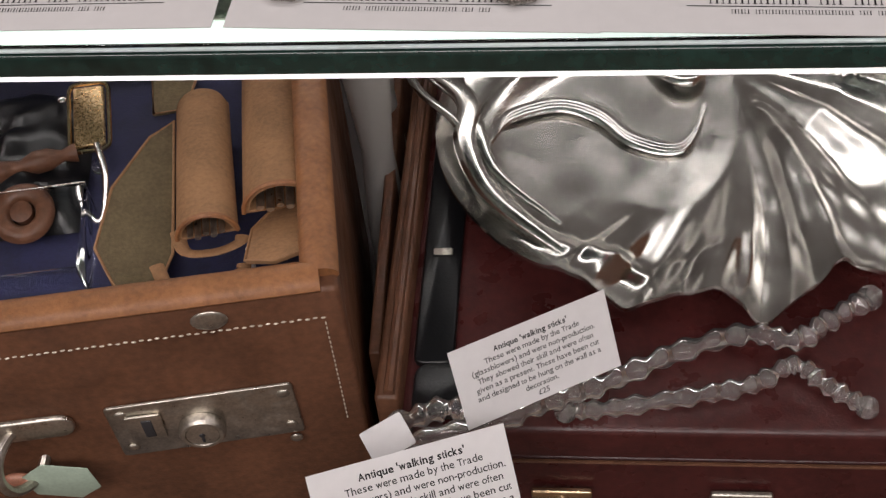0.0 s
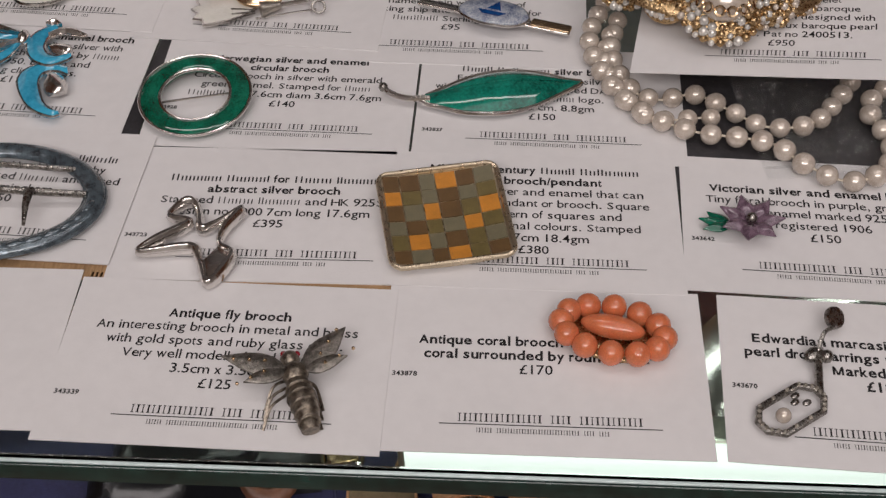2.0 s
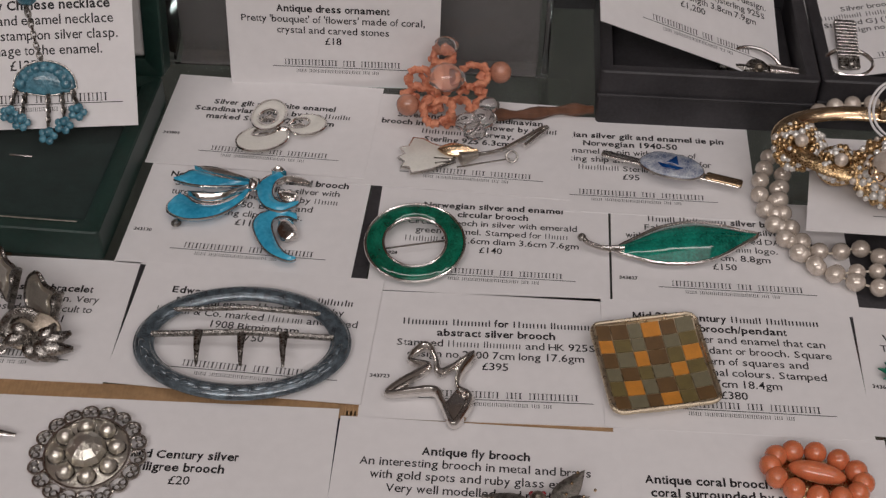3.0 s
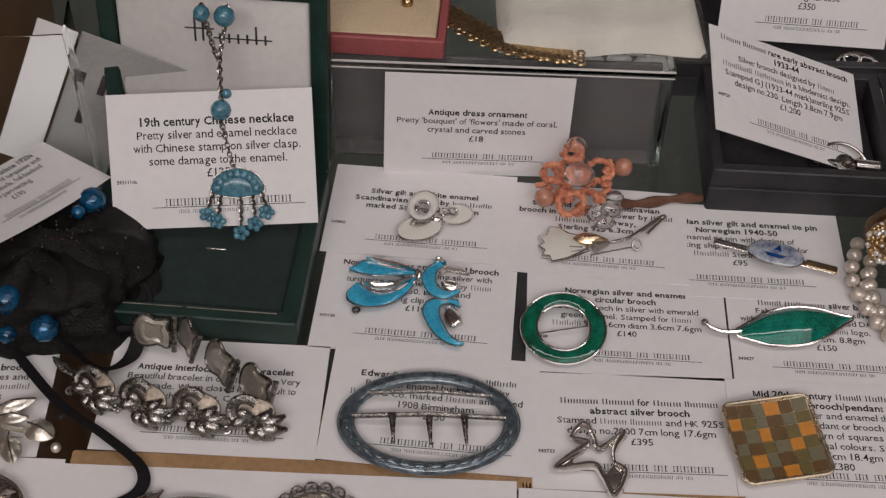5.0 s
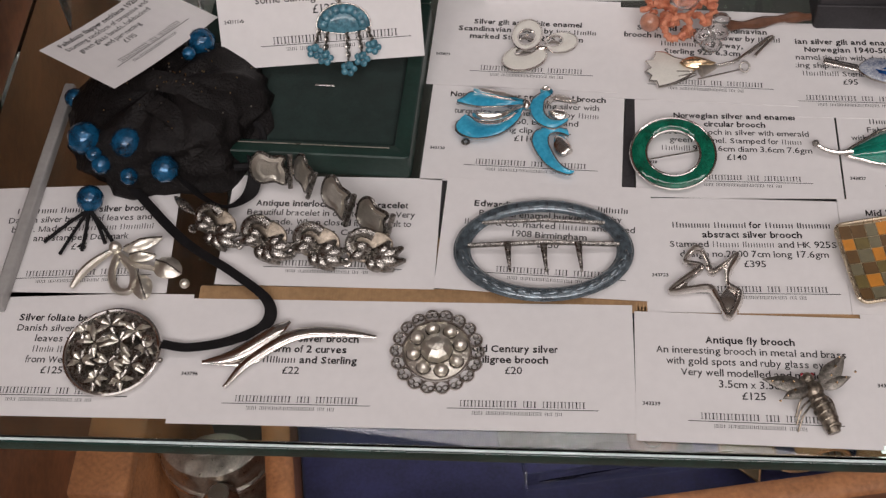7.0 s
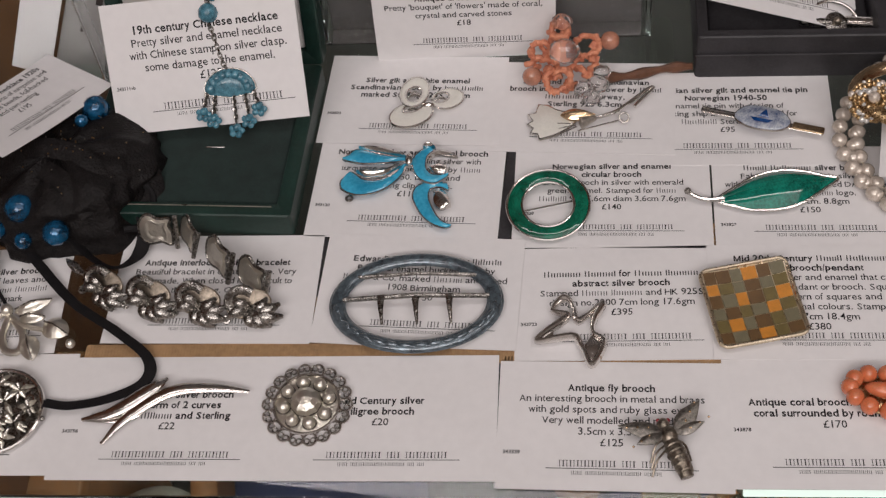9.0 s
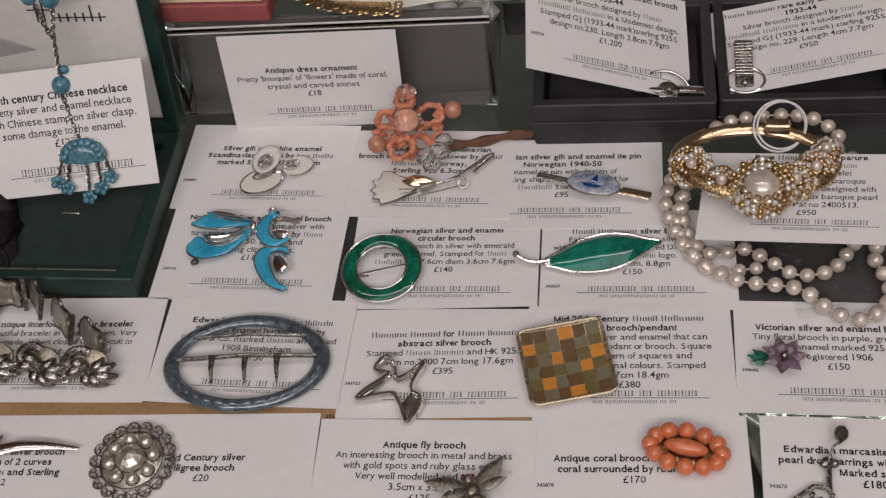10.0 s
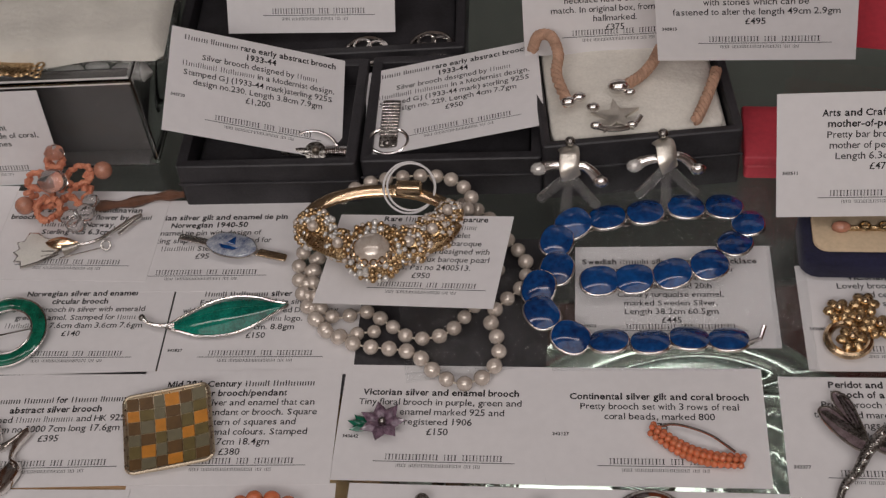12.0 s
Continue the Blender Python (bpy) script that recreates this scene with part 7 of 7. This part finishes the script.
# dragonfly brooch
ob = jewel("dragonfly_brooch", 352, -80, 0.6, "silver dragonfly brooch with pale plique wings")
DRAGON_WING = mat("smoky_plique_enamel", (0.17, 0.125, 0.13), 0.12, 0.3, var=0.3, scale=250, second=(0.34, 0.26, 0.28), coat=1.0)
for o in ([(3, 0), (1, 12), (-1, 19), (-5, 23), (-7.4, 22), (-7, 17), (-3, 9)], [(3, -2), (-3, 9), (-7, 14), (-10, 16), (-13.4, 15), (-13, 11), (-8, 3), (-1, -4)], [(5, 1), (12, 8), (20, 10), (21, 7), (12, 2)], [(5, -2), (13, -2), (20, -5), (18, -8), (9, -6)]):
    e = outline(o, 4)
    wg = part("wing", slab(e, 0.0008, 0.0003, 0.0040), DRAGON_WING, ob, "smoky translucent enamel wing")
    part("wing_rim", tube([(a, b, 0.0046) for a, b in e], 0.0006, True, 6), SILVER, wg)
    tip = max(o, key=lambda q: math.hypot(q[0] - 3, q[1]))
    for q in (-1.4, 0, 1.4):
        part("wing_vein", tube(S([(3, -1, 5.0), ((3 + tip[0]) / 2 + q, (tip[1] - 1) / 2 + q * 0.5, 5.2), (tip[0] * 0.9 + q * 0.7, tip[1] * 0.92, 5.0)]), 0.0004, False, 6), SILVER_OLD, wg)
part("body", tube(spline(S([(11, 3, 5), (6, -1, 5), (2, -5, 4.4), (-3, -13, 3.4), (-8, -18, 3), (-11, -24, 2)]), 7), lambda t: 0.0030 - 0.0016 * t, False, 10), SILVER_OLD, ob)
for i in range(7):
    part("marcasite", ball(0.0011, (0.008 - 0.0027 * i, 0.001 - 0.0036 * i, 0.0078 - 0.0005 * i), seg=7, rings=5), SILVER, ob)
part("head", ball(0.0034, (0.012, 0.004, 0.005)), SILVER_OLD, ob)

# gilt flower brooch
ob = jewel("gilt_flower_brooch", 361, -21, 0.6, "ornate gilt flower cluster brooch")
for cx, cy in ((-7, 6), (4, 9), (8, -3), (-4, -9), (0, 0)):
    for i in range(6):
        a = 2 * math.pi * i / 6
        part("petal", ball(0.0030, ((cx + 3.6 * math.cos(a)) / 1000, (cy + 3.6 * math.sin(a)) / 1000, 0.0036), (1, 0.8, 0.6), 8, 6, math.degrees(a)), GOLD_OLD, ob)
    part("centre", ball(0.0018, (cx / 1000, cy / 1000, 0.0058), seg=8, rings=6), GOLD, ob)
part("scroll", hoop(0.0085, 0.0018, 24, 8, c=(-0.005, -0.008, 0.0024)), GOLD, ob)

# agate brooch
ob = jewel("agate_brooch", 270, -117, 0.5, "domed dark banded agate brooch in silver", rz=0)
part("stone", slab(oval(0.0150, 0.0165, 32), 0.003, 0.001, 0.0012, 0.006, 7), AGATE, ob, "polished banded agate dome")
part("band", Geo().join(hoop(0.0075, 0.0003, 32, 6), mm(1, 3, 8.6, 6)), WHITE_EN, ob, "pale agate band")
part("mount", hoop(0.0158, 0.0010, 36, 8, c=(0, 0, 0.0016), sy=1.09), SILVER_OLD, ob)


# silver flower earrings on the black box
def flower_earring(x, y, rz):
    ob = jewel("ribbon_flower_earring", x, y, 23, "silver ribbon flower earring with clear stone petals", "earring", rz, 48, group="pair of silver flower earrings")
    part("knot", tube(spline(S([(-1, 8, 3), (0, 6, 7), (0, 0, 8.5), (1, -4, 6)]), 6), 0.0040, False, 10, 0.2, (0.1, 0.3, 1)), SATIN_SILVER, ob, "folded silver ribbon")
    for sx in (-1, 1):
        part("ribbon", tube(spline(S([(0, 0, 6), (sx * 5, 1, 5.4), (sx * 9, -0.5 - sx, 4.4), (sx * 11.5, -2.5 - 2 * sx, 3.4)]), 6), lambda t: 0.0014 + 0.0012 * t, False, 10, 0.45), SILVER, ob)
        part("knob", ball(0.0032, (sx * 0.0125, -0.003 - 0.0022 * sx, 0.0036), (1.1, 0.9, 0.9), 9, 6), SILVER if sx > 0 else CRYSTAL_STONE, ob)
    for rzz, l in ((-96, 20), (-140, 17), (-48, 18)):
        part("petal", Geo().join(slab([(a + l / 2000, b) for a, b in rect(l / 1000, 0.0042, 0.0019)], 0.0014, 0.0004, 0, 0.0010), mm(0, -3, 4, 0, 14, rzz)), STICK, ob, "frosted clear stone petal")
    part("top", ball(0.0022, (0.0, 0.0105, 0.005)), SILVER_OLD, ob)
    ob.scale = (1.12, 1.12, 1.12)


flower_earring(244, 56, -4)
flower_earring(286, 59, 8)

# star necklace
ob = thing("star_pendant_necklace", mm(268, 108, 36.5), "pink twisted cord necklace with silver star pendant", "necklace")
for pts in ([(-40, 5, 8), (-37, 8, 14), (-31, 6, 15), (-28, -1, 10), (-29, -10, 5), (-24, -28, 3.4)], [(19, 2, 9), (15, -5, 6), (9, -11, 3.4), (0, -18, 3.4)], [(44, -8, 3), (42, -15, 3), (37, -29, 3), (32, -41, 2.6)]):
    c = spline(S(pts), 24)
    for ph in (0, 1, 2):
        strand = []
        for i, q in enumerate(c):
            d = (c[min(i + 1, len(c) - 1)] - c[max(i - 1, 0)]).normalized()
            s1 = d.cross(Vector((0, 0, 1))).normalized()
            a = i * 0.42 + ph * 2.094
            strand.append(q + s1 * 0.0013 * math.cos(a) + s1.cross(d) * 0.0013 * math.sin(a))
        part("cord_strand", tube(strand, 0.0015, False, 7), CORD, ob)
star = [((11.5 if i % 2 == 0 else 4.2) / 1000 * math.cos(math.pi * i / 5 + 0.4), (11.5 if i % 2 == 0 else 4.8) / 1000 * math.sin(math.pi * i / 5 + 0.4)) for i in range(10)]
part("star", Geo().join(slab(star, 0.002, 0.0005), mm(-3, -37, 2.4)), SATIN_SILVER, ob, "pale silver star")
for x, y, r in ((-24, -27, 3.0), (-19, -24, 2.6), (-13, -31, 2.6), (-1, -18, 4.2), (4, -22, 2.2), (-12, -43, 2.4), (4, -43, 2.2)):
    part("fitting", ball(r / 1000, (x / 1000, y / 1000, 0.004), (1.2, 0.9, 0.8), 10, 7), SILVER, ob)
part("wire", tube(spline(S([(-12, -43, 3), (-4, -46, 4), (4, -43, 3), (8, -38, 4)]), 6), 0.0012, False, 8), SILVER, ob)

# spring brooches in the black boxes
ob = jewel("coil_brooch", 124, 78, 15, "modernist silver brooch with coiled spring bar", rx=20, ry=12)
part("bar", tube(S([(-16, -1, 1.5), (19, 2, 1.5)]), 0.0021, False, 10), SILVER_OLD, ob)
g = Geo()
for i in range(16):
    g.join(hoop(0.0029, 0.0005, 12, 5), mm(5 + i * 0.9, 0.9 + i * 0.08, 1.8, 0, 90, 5))
part("coil", g, SILVER, ob, "tight silver coil")
part("arch", tube([(0.012 * math.cos(a) - 0.001, 0.011 * math.sin(a), 0.002) for a in (math.pi * i / 16 for i in range(17))], 0.0008, False, 8), SILVER, ob)
part("disc", spin([(0.0050, 0.0018), (0.0052, 0.0030), (0.003, 0.0034)], 24), SILVER_OLD, ob)
part("bead", ball(0.0020, (0, 0, 0.0045)), BRASS_DARK, ob)
ob = jewel("ribbed_clip_brooch", 160, 84, 21, "modernist silver brooch with ribbed rectangular bar", rz=-2, rx=10)
bar_ob = part("bar", block(0.0085, 0.027, 0.0022, 0.0005, 0, 0.004, 0.0012), SILVER_OLD, ob, "ribbed dark silver bar")
for i in range(11):
    part("rib", block(0.0086, 0.0007, 0.0006, 0.0002, 0, -0.003 + i * 0.0018, 0.0036), SILVER, bar_ob)
part("ring", hoop(0.0092, 0.0009, 32, 8, c=(0, -0.006, 0.0024), sy=0.8), SILVER, ob)
part("bead", ball(0.0022, (0, -0.0088, 0.0044)), SILVER_OLD, ob)
for x, y in ((143, 150), (176, 152)):
    ob = jewel("round_openwork_earring", x, y, 14.4, "round openwork silver earring on black pad", "earring", group="pair of round silver earrings")
    part("ring", hoop(0.0105, 0.0011, 30, 8, c=(0, 0, 0.002)), SILVER, ob)
    for i in range(4):
        part("curl", hoop(0.0042, 0.0008, 16, 6, c=(0.005 * math.cos(i * 1.57 + 0.5), 0.005 * math.sin(i * 1.57 + 0.5), 0.0024)), SILVER, ob)
